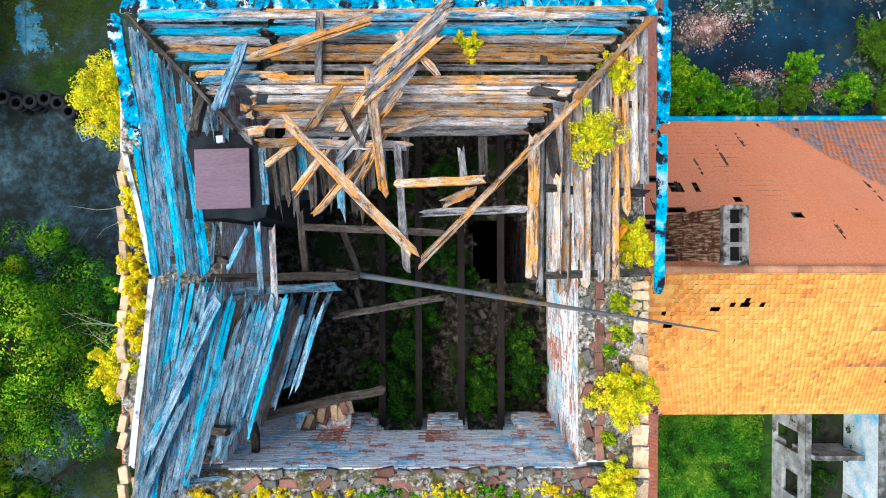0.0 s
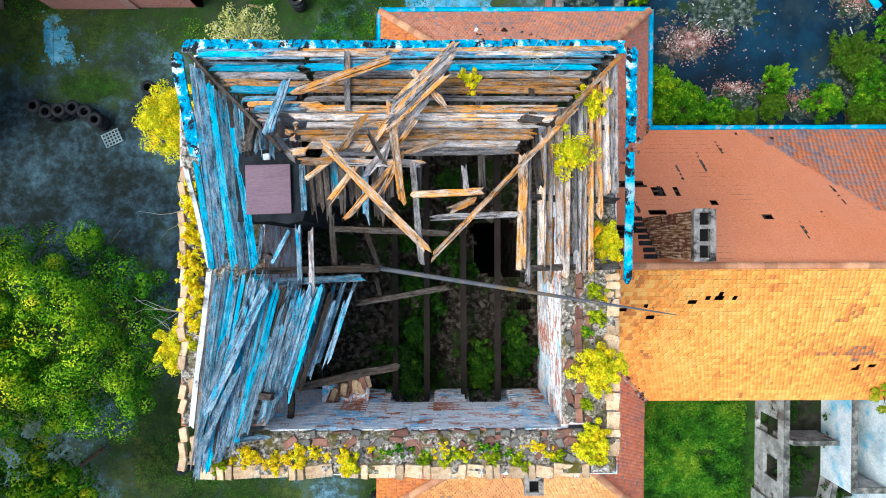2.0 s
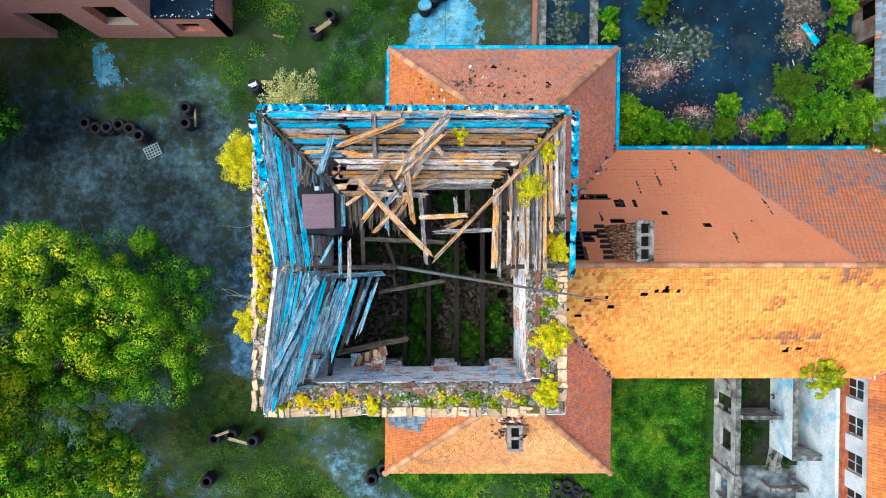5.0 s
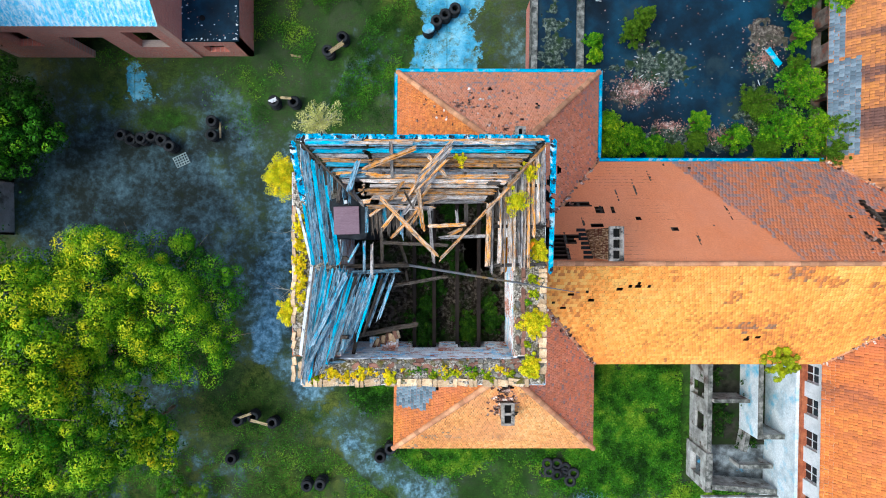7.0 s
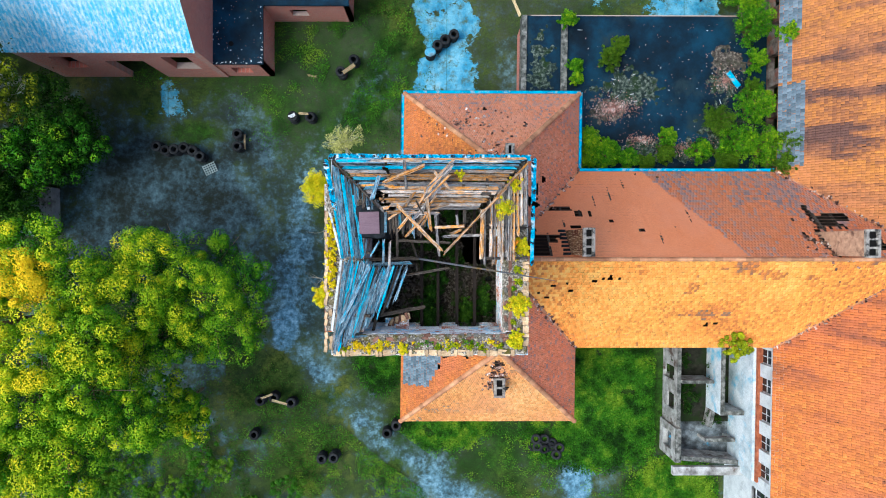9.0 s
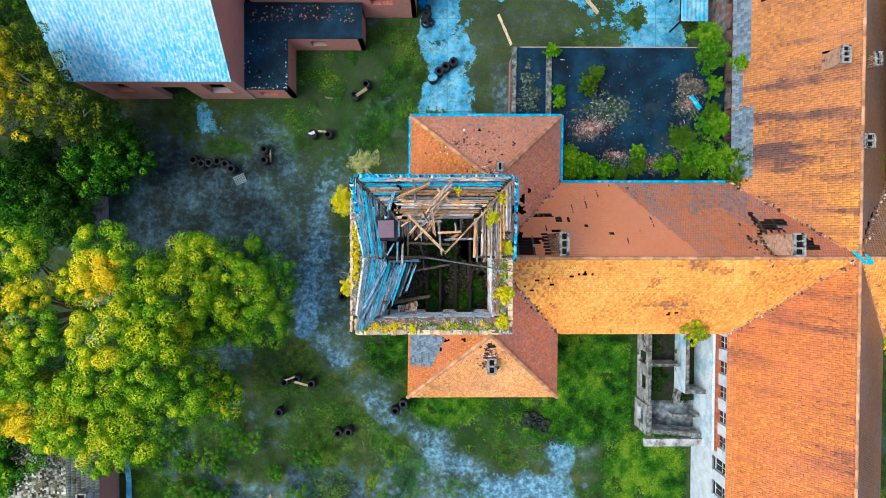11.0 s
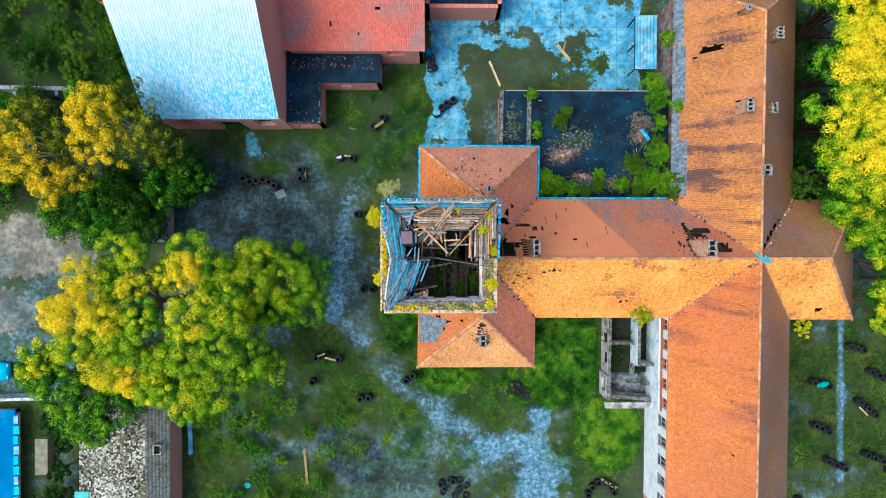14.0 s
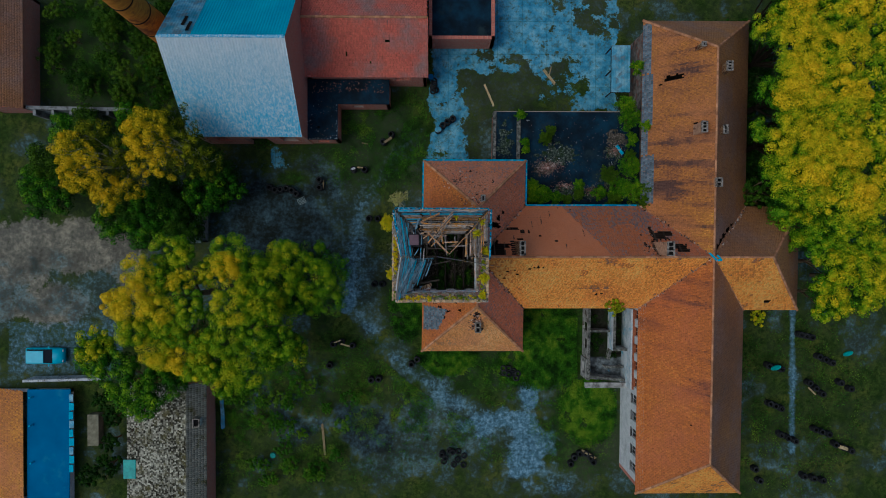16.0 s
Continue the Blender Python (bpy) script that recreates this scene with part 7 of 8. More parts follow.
# limewashed bricks of the inner faces, each proud of the wall by its own amount
def washed_brick(name, island):
    m, n, l, p = tree_of(name)
    if island:
        rnd = n.new("ShaderNodeNewGeometry").outputs["Random Per Island"]
    else:
        rnd = n.new("ShaderNodeObjectInfo").outputs["Random"]
    flake = noise_node(n, l, 9, 8, 0.8, stretch=(0.8, 0.8, 5), vec=n.new("ShaderNodeNewGeometry").outputs["Position"])
    broad = noise_node(n, l, 1.1, 6, 0.7, vec=n.new("ShaderNodeNewGeometry").outputs["Position"])
    bare = ramp(n, l, rnd, [(0, srgb("c47048")), (0.25, srgb("d88c60")), (0.35, srgb("b88478")), (0.5, srgb("d8ac98"))])
    lime = mix(n, l, ramp(n, l, broad, [(0.53, (0, 0, 0)), (0.6, (1, 1, 1))]), srgb("f8f8f6"), srgb("a8dcf4"))
    f = mix(n, l, 0.3, flake, rnd)
    col = mix(n, l, ramp(n, l, f, [(0.37, (0, 0, 0)), (0.43, (1, 1, 1))]), bare, lime)
    col = mix(n, l, 1.0, col, ramp(n, l, flake, [(0.3, (0.8,) * 3), (0.7, (1.1,) * 3)]), "MULTIPLY")
    l.new(col, p.inputs["Base Color"])
    p.inputs["Roughness"].default_value = 0.9
    p.inputs["Specular IOR Level"].default_value = 0.12
    bump(n, l, p, flake, 0.6)
    return m


B_WASH = brick_set(0.245, 0.12, 0.068, washed_brick("limewashed_brick", False), 61)
FACE_S = lambda z: -2.92 - 0.09 * (z - 15.8) / 2.85
WIN = ((-1.3, -0.5), (0.28, 1.03))
course = 0
z = WALLTOP - 0.075
while z > 15.9:
    bm = bmesh.new() if course >= 14 else None
    x = IX0 + (0.06 if course % 2 else 0.19)
    while x < IX1 + 0.02:
        if not (z < 16.92 and any(a_ - 0.12 < x < b_ + 0.12 for a_, b_ in WIN)) and rr.random() < 0.975:
            yb = FACE_S(z) + rr.uniform(-0.006, 0.004)
            if bm is None:
                ob = new("brick", B_WASH[rr.randrange(4)])
                ob.parent = tower
                ob.matrix_basis = pose(x, yb, z, rr.uniform(-1, 1), 0, rr.uniform(-0.8, 0.8))
            else:
                box_into(bm, -0.1225, 0.1225, -0.06, 0.06, 0, 0.068, pose(x, yb, z, 0, 0, rr.uniform(-0.8, 0.8)))
        x += 0.26
    if bm is not None:
        M_WASH_ISLE = bpy.data.materials.get("limewashed_brick_course") or washed_brick("limewashed_brick_course", True)
        tagged(part("brick_course", bm, M_WASH_ISLE, tower), kind="stuff")
    course += 1
    z -= 0.079
course = 0
z = WALLTOP - 0.075
while z > 15.9:
    bm = bmesh.new() if course >= 17 else None
    y = IY0 + (0.0 if course % 2 else 0.13)
    while y < 1.3:
        xb = 1.915 + rr.uniform(-0.004, 0.006)
        if rr.random() < 0.97:
            if bm is None:
                ob = new("brick", B_WASH[rr.randrange(4)])
                ob.parent = tower
                ob.matrix_basis = pose(xb, y, z, rr.uniform(-1, 1), 0, 90 + rr.uniform(-0.8, 0.8))
            else:
                box_into(bm, -0.1225, 0.1225, -0.06, 0.06, 0, 0.068, pose(xb, y, z, 0, 0, 90 + rr.uniform(-0.8, 0.8)))
        y += 0.26
    if bm is not None:
        tagged(part("brick_course", bm, M_WASH_ISLE, tower), kind="stuff")
    course += 1
    z -= 0.079

# ---- plants on the tower ----
Y = "bright yellow-green shrub rooted in a wall head"
for i, (x, y, z, s, n) in enumerate(((0.2, 2.9, 19.35, 0.22, 10), (2.2, 2.6, 19.15, 0.34, 18), (1.75, 1.7, 19.5, 0.45, 22), (2.55, 0.3, 18.7, 0.36, 18), (2.45, -1.85, 18.68, 0.45, 24), (2.35, -3.15, 18.68, 0.34, 18),
                                      (-5.2, 2.55, 17.8, 0.66, 44), (-4.82, -1.5, 18.3, 0.45, 22), (-1.85, -3.5, 18.66, 0.24, 14))):
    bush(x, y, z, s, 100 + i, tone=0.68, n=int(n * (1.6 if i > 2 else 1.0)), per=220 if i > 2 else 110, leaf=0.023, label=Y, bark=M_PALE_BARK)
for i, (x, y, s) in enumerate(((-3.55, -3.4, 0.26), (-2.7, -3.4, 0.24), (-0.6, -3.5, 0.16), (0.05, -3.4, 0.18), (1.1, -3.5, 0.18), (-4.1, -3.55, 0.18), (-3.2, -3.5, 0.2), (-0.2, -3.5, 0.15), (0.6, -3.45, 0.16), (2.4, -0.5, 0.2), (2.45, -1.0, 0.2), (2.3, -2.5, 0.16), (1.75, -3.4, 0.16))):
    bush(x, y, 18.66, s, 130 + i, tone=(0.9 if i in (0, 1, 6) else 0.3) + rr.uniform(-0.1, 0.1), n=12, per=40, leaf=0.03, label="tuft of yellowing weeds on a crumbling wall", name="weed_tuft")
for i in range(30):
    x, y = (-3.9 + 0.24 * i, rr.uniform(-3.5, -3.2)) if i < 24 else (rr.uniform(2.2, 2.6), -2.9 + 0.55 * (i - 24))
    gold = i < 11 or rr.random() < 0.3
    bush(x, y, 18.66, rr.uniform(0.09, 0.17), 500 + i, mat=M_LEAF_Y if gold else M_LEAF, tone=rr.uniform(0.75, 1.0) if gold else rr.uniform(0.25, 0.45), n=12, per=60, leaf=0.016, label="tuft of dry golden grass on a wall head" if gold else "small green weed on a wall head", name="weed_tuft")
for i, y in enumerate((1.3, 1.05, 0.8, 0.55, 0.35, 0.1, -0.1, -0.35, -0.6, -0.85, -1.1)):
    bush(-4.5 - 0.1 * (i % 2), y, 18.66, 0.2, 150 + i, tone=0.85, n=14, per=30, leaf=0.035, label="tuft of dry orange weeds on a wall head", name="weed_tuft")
# low tones carry the shade at the foot of the tower
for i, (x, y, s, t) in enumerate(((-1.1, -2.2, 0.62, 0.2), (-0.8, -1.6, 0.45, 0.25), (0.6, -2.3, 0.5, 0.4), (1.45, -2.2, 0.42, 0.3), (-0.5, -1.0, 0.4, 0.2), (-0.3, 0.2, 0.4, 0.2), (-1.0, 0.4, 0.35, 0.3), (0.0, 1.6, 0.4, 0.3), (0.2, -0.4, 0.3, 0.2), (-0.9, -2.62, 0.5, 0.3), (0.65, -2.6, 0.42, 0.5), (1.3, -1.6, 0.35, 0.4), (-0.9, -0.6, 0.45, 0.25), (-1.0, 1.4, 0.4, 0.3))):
    bush(x, y, FLOOR, s, 160 + i, mat=M_LEAF_D, tone=t * 0.9, n=34, per=150, leaf=0.026, label="shrub inside a ruined tower, its green darkened for shade")


def twigs(x, y, z, size, seed, n=9, label="bare pale twigs of a dead shrub", thick=1.0):
    r = random.Random(seed)
    ob = thing("dead_shrub", label, "shrub", (x, y, z))
    for i in range(n):
        bm = bmesh.new()
        a = Vector((0, 0, -0.08))
        d = Vector((r.uniform(-1, 1), r.uniform(-1, 1), r.uniform(0.3, 1))).normalized()
        for k in range(4):
            b = a + d * size * 0.3
            limb(bm, a, b, thick * (0.007 - 0.0014 * k), thick * (0.0056 - 0.0014 * k), 4)
            d = (d + Vector((r.uniform(-1, 1), r.uniform(-1, 1), r.uniform(-0.5, 0.5))) * 0.5).normalized()
            a = b
        part("twig", bm, M_PALE_BARK, ob)
    return ob


M_LEAF_P = toned("leaf_pale", [(0, srgb("7c8838")), (0.5, srgb("b8b864")), (1, srgb("e4dc94"))], vary=0.25, bumpy=0, rough=0.6, translucent=0.2)
bush(-4.4, 4.6, 16.2, 0.8, 190, mat=M_LEAF_P, tone=0.66, n=24, per=90, leaf=0.026, label="pale feathery shrub leaning from a wall", bark=M_PALE_BARK)
leaning = twigs(-4.4, 4.4, 16.1, 0.85, 6, 12, thick=3.2)
bm = bmesh.new()
limb(bm, (0.05, -0.88, -0.9), (0, 0, -0.05), 0.045, 0.03, 8)
part("trunk", bm, M_PALE_BARK, leaning)
twigs(1.5, 3.2, 19.2, 0.6, 1)
twigs(1.15, 3.3, 19.2, 0.5, 2)
twigs(-4.95, -0.9, 18.5, 0.7, 3, 8)
twigs(-5.0, -1.4, 18.4, 0.6, 4, 7)
twigs(-4.9, 0.9, 18.5, 0.6, 5, 5)

# ---- tyres ----
def tyre_mesh():
    bm = bmesh.new()
    prof = [(0.17, 0.02), (0.2, 0.0), (0.31, 0.0), (0.345, 0.04), (0.345, 0.17), (0.31, 0.21), (0.2, 0.21), (0.17, 0.19), (0.19, 0.105)]
    n, rings = 20, []
    for i in range(n):
        a = 2 * math.pi * i / n
        rings.append([bm.verts.new((rr_ * math.cos(a), rr_ * math.sin(a), z)) for rr_, z in prof])
    for i in range(n):
        A, B = rings[i], rings[(i + 1) % n]
        for k in range(len(prof)):
            j = (k + 1) % len(prof)
            bm.faces.new((A[k], B[k], B[j], A[j]))
    for f in bm.faces:
        f.smooth = True
    bmesh.ops.recalc_face_normals(bm, faces=bm.faces)
    me = bpy.data.meshes.new("tyre")
    bm.to_mesh(me)
    bm.free()
    me.materials.append(M_TYRE)
    return me


TYRE = tyre_mesh()


def tyre(x, y, z=0.0, rx=0.0, ry=0.0):
    ob = new("tyre", TYRE)
    ob.matrix_basis = pose(x, y, z, rx, ry, rr.uniform(0, 360))
    return tagged(ob, "worn black rubber tyre in an outdoor stack", "tyre", "old tyres")


def stack(x, y, n=4):
    for k in range(n):
        tyre(x + rr.uniform(-0.04, 0.04), y + rr.uniform(-0.04, 0.04), -0.06 + 0.21 * k)


def stacks(pts, n=4):
    for x, y in pts:
        stack(x, y, n)


def row(a, b, k=3, n=4):
    for i in range(k):
        t = i / max(1, k - 1)
        stack(a[0] + (b[0] - a[0]) * t, a[1] + (b[1] - a[1]) * t, n)


stacks(((-19.36, 6.95), (-18.75, 6.62), (-18.15, 6.72), (-17.55, 6.8), (-16.98, 6.6), (-16.45, 6.25)))
stacks(((-14.0, 7.75), (-14.0, 6.9), (-10.25, 8.9), (-9.08, 8.9), (-7.05, 11.88), (-6.2, 12.7)))
stacks(((-1.1, 13.2), (-0.62, 13.68), (-0.1, 14.05), (0.45, 14.4)))
stacks(((-8.6, 3.6), (-7.65, 3.56), (-8.0, -3.53), (-7.15, -3.53)))
stacks(((-12.5, -10.1), (-11.6, -9.85), (-10.4, -10.25), (-12.9, -12.4), (-8.4, -14.0), (-7.55, -13.9), (-4.0, -12.3), (-3.4, -11.75)))
for a, b, k in (((38.7, -9.1), (39.95, -9.4), 3), ((40.8, -11.5), (42.2, -12.2), 3), ((35.2, -12.5), (36.6, -12.9), 3), ((35.4, -16.7), (36.6, -17.2), 3), ((36.6, -20.1), (38.2, -20.8), 3), ((40.4, -19.5), (41.9, -20.1), 3),
                ((39.7, -14.4), (41.2, -15.6), 3), ((43.2, -14.4), (44.3, -15.1), 2), ((42.7, -21.2), (44.4, -21.9), 3), ((33.8, -23.9), (34.3, -25.2), 2), ((39.2, -24.7), (41.3, -25.2), 3)):
    row(a, b, k)
for i in range(12):
    tyre(6.85 + rr.uniform(-0.95, 0.95), -13.2 + rr.uniform(-0.75, 0.75), 0.02 + 0.2 * (i // 6), rr.uniform(-14, 14), rr.uniform(-14, 14))
for i in range(12):
    tyre(0.4 + rr.uniform(-1.4, 1.4), -22.7 + rr.uniform(-0.8, 0.8), 0.02 + 0.2 * (i // 6), rr.uniform(-14, 14), rr.uniform(-14, 14))
stacks(((13.5, -23.3), (13.9, -22.6), (14.5, -22.2), (15.1, -22.2), (15.7, -22.6), (16.0, -23.1)), 3)
W_PALE = wood("pale_timber", srgb("6a5c48"), srgb("a8946c"), srgb("c8b890"), srgb("b89868"))
for a, b, w in (((-13.6, 7.8, 0.3), (-13.6, 6.75, 0.3), 0.12), ((-9.9, 9.1, 0.85), (-9.2, 9.05, 0.85), 0.15), ((-6.95, 11.75, 0.85), (-6.1, 12.35, 0.85), 0.25), ((-12.4, -9.9, 0.85), (-11.6, -9.6, 0.85), 0.14), ((-11.7, -10.0, 0.85), (-10.6, -10.3, 0.85), 0.16),
                ((39.6, -14.9, 0.5), (40.6, -15.8, 0.3), 0.16), ((42.9, -21.35, 0.8), (43.9, -21.7, 0.8), 0.35), ((14.6, -21.75, 0.5), (16.2, -22.7, 0.5), 0.28), ((-9.45, 11.85, 0.02), (-8.8, 11.75, 0.02), 0.13), ((10.4, 19.9, 0.12), (11.7, 18.3, 0.12), 0.3), ((11.3, 20.3, 0.1), (11.0, 19.2, 0.1), 0.1),
                ((3.95, 18.3, 0.0), (5.0, 15.9, 0.0), 0.2), ((-13.8, -18.9, 0.02), (-13.5, -22.4, 0.02), 0.25)):
    tagged(plank(a, b, w, W_PALE, None, 0.04, name="timber_board"), "pale weathered timber board lying outdoors", "board", "boards on the ground")
tagged(plank((-24.75, -15.6, 0.12), (-24.6, -19.4, 0.12), 0.42, M_PALE_TIN, None, 0.05, name="painted_panel"), "long pale blue painted panel lying on bare soil", "panel")
tagged(plank((-10.5, 8.85, 0.79), (-10.05, 9.05, 0.8), 0.22, M_WHITE, None, 0.02, name="white_sheet"), "white painted sheet lying on a stack of tyres", "sheet")
M_TEAL = surface("teal_plastic", [(0.3, srgb("0f8a86")), (0.7, srgb("2cc0b4"))], vary=0.1, rough=0.5)


def lid(x, y, z, r, mat, label, sx=1.0):
    bm = bmesh.new()
    bmesh.ops.create_cone(bm, cap_ends=True, segments=20, radius1=r, radius2=r * 0.86, depth=0.12)
    bmesh.ops.inset_region(bm, faces=[f for f in bm.faces if f.normal.z > 0.9], thickness=r * 0.12, depth=-0.03)
    bmesh.ops.scale(bm, vec=(sx, 1, 1), verts=bm.verts)
    ob = part("plastic_lid", bm, mat)
    ob.matrix_basis = pose(x, y, z + 0.06, 4, 3, rr.uniform(-20, 20))
    return tagged(ob, label, "lid")


lid(-19.2, -22.4, 0.0, 0.34, M_TEAL, "cyan round plastic lid lying in grass")
for x, y in ((35.9, -12.7), (41.5, -6.9), (44.4, -11.3)):
    lid(x, y, 0.76 if x < 40 else -0.05, 0.27, M_TEAL, "teal plastic tub on old tyres", 2.3)
lid(-1.1, 13.2, 0.76, 0.32, M_PALE_TIN, "pale blue sheet on a stack of tyres", 1.2)

pallet = thing("pallet_crate", "pale slatted plastic crate lying on the ground", "crate", (-16.0, 5.5, 0))
pallet.rotation_euler[2] = radians(25)
pallet.scale = (0.78, 0.78, 1)
M_CRATE = surface("pale_plastic", [(0.3, srgb("7c9090")), (0.7, srgb("a8b8b8"))], vary=0.05)
for i in range(5):
    box("slat", -0.55, 0.55, -0.42 + 0.2 * i, -0.36 + 0.2 * i, 0.06, 0.1, M_CRATE, pallet)
for i in range(6):
    box("bar", -0.55 + 0.205 * i, -0.49 + 0.205 * i, -0.42, 0.44, 0.1, 0.14, M_CRATE, pallet)

# ---- plants in the courts and on eaves ----
def sapling(x, y, z, s, h, seed, mat, tone):
    """Many thin shoots from one root, each feathered with small leaves towards its tip."""
    r = random.Random(seed)
    ob = thing("sapling", "young feathery green tree rooted on a flat roof", "tree", (x, y, z))
    bm, cl = bmesh.new(), []
    lean = Vector((r.uniform(-0.25, 0.25), r.uniform(-0.25, 0.25), 0)) * s
    for i in range(int(26 + 26 * s)):
        a, d = i * 2.4 + r.uniform(-0.5, 0.5), s * math.sqrt(r.random()) * r.uniform(0.75, 1.2)
        tip = Vector((math.cos(a) * d, math.sin(a) * d, h * max(0.25, 1.05 - 0.6 * (d / s) ** 2) * r.uniform(0.7, 1.1))) + lean
        knee = tip * 0.45 + Vector((0, 0, 0.1 * h))
        limb(bm, (0, 0, -0.1), knee, 0.016 * h, 0.009 * h, 4)
        limb(bm, knee, tip, 0.009 * h, 0.003 * h, 4)
        own = r.uniform(-0.09, 0.09)
        for k in range(7):
            f = 0.25 + 0.75 * (k / 6) ** 0.8
            p = knee.lerp(tip, f) + Vector((r.gauss(0, 1), r.gauss(0, 1), r.gauss(0, 0.7))) * s * 0.09
            # tips are toned lighter and the inside darker, as lit and shaded leaves
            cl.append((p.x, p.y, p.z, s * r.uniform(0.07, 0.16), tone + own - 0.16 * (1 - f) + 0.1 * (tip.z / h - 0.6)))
    part("stem", bm, M_BARK, ob)
    leaf_cloud("leaves", cl, 34, 0.04, mat, ob, seed, 0.9)


for i, (x, y, z, s, h, dull) in enumerate(((8.5, 6.7, 3.8, 1.1, 2.0, 0), (9.6, 6.0, 3.8, 1.05, 1.8, 0), (10.7, 5.5, 3.8, 0.8, 1.5, 0), (8.3, 5.6, 3.8, 0.9, 1.9, 0), (13.2, 7.0, 3.8, 0.6, 2.2, 0), (18.3, 13.5, 3.8, 1.2, 2.6, 0), (18.2, 15.0, 3.8, 1.0, 2.4, 0),
                                         (18.4, 8.6, 3.8, 1.15, 2.6, 0), (17.4, 6.4, 3.8, 1.1, 2.2, 0), (18.6, 6.5, 4.2, 1.2, 3.0, 0), (7.35, 14.0, 3.9, 0.55, 1.2, 0), (7.8, 11.2, 3.8, 0.5, 1.2, 0), (7.9, 10.4, 3.8, 0.45, 1.0, 0), (9.9, 11.8, 3.8, 0.7, 1.7, 1), (10.4, 12.5, 3.8, 0.55, 1.9, 1),
                                         (19.6, 12.4, 5.6, 0.7, 1.8, 0), (15.3, 6.1, 3.8, 0.75, 1.2, 0), (16.1, 8.0, 3.8, 1.0, 1.9, 1), (18.8, 18.6, 5.3, 0.7, 1.8, 0), (18.6, 11.6, 3.8, 0.7, 1.8, 0), (16.7, 5.6, 3.8, 0.9, 1.5, 1), (13.4, 6.1, 3.8, 0.7, 0.9, 1), (19.4, 6.4, 5.0, 0.9, 2.6, 1), (19.3, 5.0, 5.2, 0.8, 2.4, 1), (12.3, 5.5, 3.8, 0.6, 0.8, 1), (18.5, 10.0, 3.8, 0.6, 1.4, 1))):
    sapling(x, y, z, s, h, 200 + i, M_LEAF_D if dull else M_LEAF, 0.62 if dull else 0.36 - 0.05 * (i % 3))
tree(16.3, -5.35, 1.4, 1.0, 230, mat=M_LEAF_Y, tone=0.22, clumps=50, per=140, leaf=0.045, z=6.3, low=0.1, label="bushy sapling growing out of a roof eave", name="sapling")
tree(33.4, -7.0, 2.2, 1.0, 231, tone=0.62, clumps=36, per=60, leaf=0.09, low=0.15, label="yellow-green bush beside a wall", name="sapling")
tree(30.4, 5.9, 9.5, 1.7, 233, mat=M_LEAF_D, tone=0.4, clumps=60, per=130, leaf=0.07, low=0.3, label="dark green tree squeezed between two roofs")
# bushes added in shaded strips; the shade is in their dark green
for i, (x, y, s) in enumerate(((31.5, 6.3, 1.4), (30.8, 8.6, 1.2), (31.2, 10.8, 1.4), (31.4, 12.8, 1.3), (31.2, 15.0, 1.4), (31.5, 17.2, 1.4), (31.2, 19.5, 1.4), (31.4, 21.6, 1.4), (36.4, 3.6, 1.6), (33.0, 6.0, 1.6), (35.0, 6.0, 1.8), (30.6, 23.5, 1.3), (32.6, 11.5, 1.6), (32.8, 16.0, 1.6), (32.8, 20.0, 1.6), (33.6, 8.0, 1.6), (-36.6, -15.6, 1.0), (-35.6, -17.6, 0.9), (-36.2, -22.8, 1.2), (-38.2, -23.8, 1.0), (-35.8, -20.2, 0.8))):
    tree(x, y, 3.0, s * 1.3, 240 + i, mat=M_LEAF_D, tone=0.15, clumps=50, per=90, leaf=0.1, low=0.15, label="bush darkened to fill a shaded strip", name="sapling")


def weeds(name, regions, n, size, mat, seed, tone0, label, h=0.25, bare=0.42):
    """Low leafy weeds scattered over ellipses (x, y, rx, ry)."""
    r = np.random.default_rng(seed)
    R = np.array(regions, float)
    k = r.choice(len(R), n, p=R[:, 2] * R[:, 3] / (R[:, 2] * R[:, 3]).sum())
    a, d = r.random(n) * 2 * math.pi, np.sqrt(r.random(n)) * (0.75 + 0.45 * r.random(n))
    x, y = R[k, 0] + R[k, 2] * d * np.cos(a), R[k, 1] + R[k, 3] * d * np.sin(a)
    dens = 0.55 * field(x, y, 2.8, seed + 1) + 0.45 * field(x, y, 0.9, seed + 2)
    ok = (dens > bare + 0.1 * r.random(n)) & ~((x > -2.5) & (x < 7.4) & (y > -9.7) & (y < 9.1)) & ~((x > 7) & (x < 35) & (y > -5.4) & (y < 4.5)) & ~((x > 14.2) & (x < 29.3) & (y > -24) & (y < -5) & ((x > 18.6) | (y > -14)))
    ok &= near_line(x, y, [(-6, 14), (-8, 9.5), (-10.3, 6.5), (-10.2, 0), (-11.2, -4.5), (-9.5, -7.5), (-6.5, -11), (-3.5, -13.6), (0.5, -16.4), (5, -18.4), (8.6, -21.5)]) > 1.1
    x, y, dens = x[ok], y[ok], dens[ok]
    n = len(x)
    nrm = np.stack([r.normal(0, 0.5, n), r.normal(0, 0.5, n), np.ones(n)], 1)
    nrm /= np.linalg.norm(nrm, axis=1)[:, None]
    t = np.cross(nrm, r.normal(0, 1, (n, 3)))
    t /= np.linalg.norm(t, axis=1)[:, None]
    b = np.cross(nrm, t)
    p = np.stack([x, y, 0.02 + h * r.random(n) * (dens - 0.3) * 2.5], 1)
    s = size * (0.5 + r.random((n, 1)))
    v = np.stack([p - t * s, p + b * s * 0.55, p + t * s, p - b * s * 0.55], 1).reshape(-1, 3)
    tone = np.clip(tone0 + 0.12 * r.normal(0, 1, n) + 1.5 * (field(x, y, 0.7, seed + 5, 3) - 0.5) + 0.9 * (field(x, y, 4.0, seed + 7, 2) - 0.5), 0, 1)
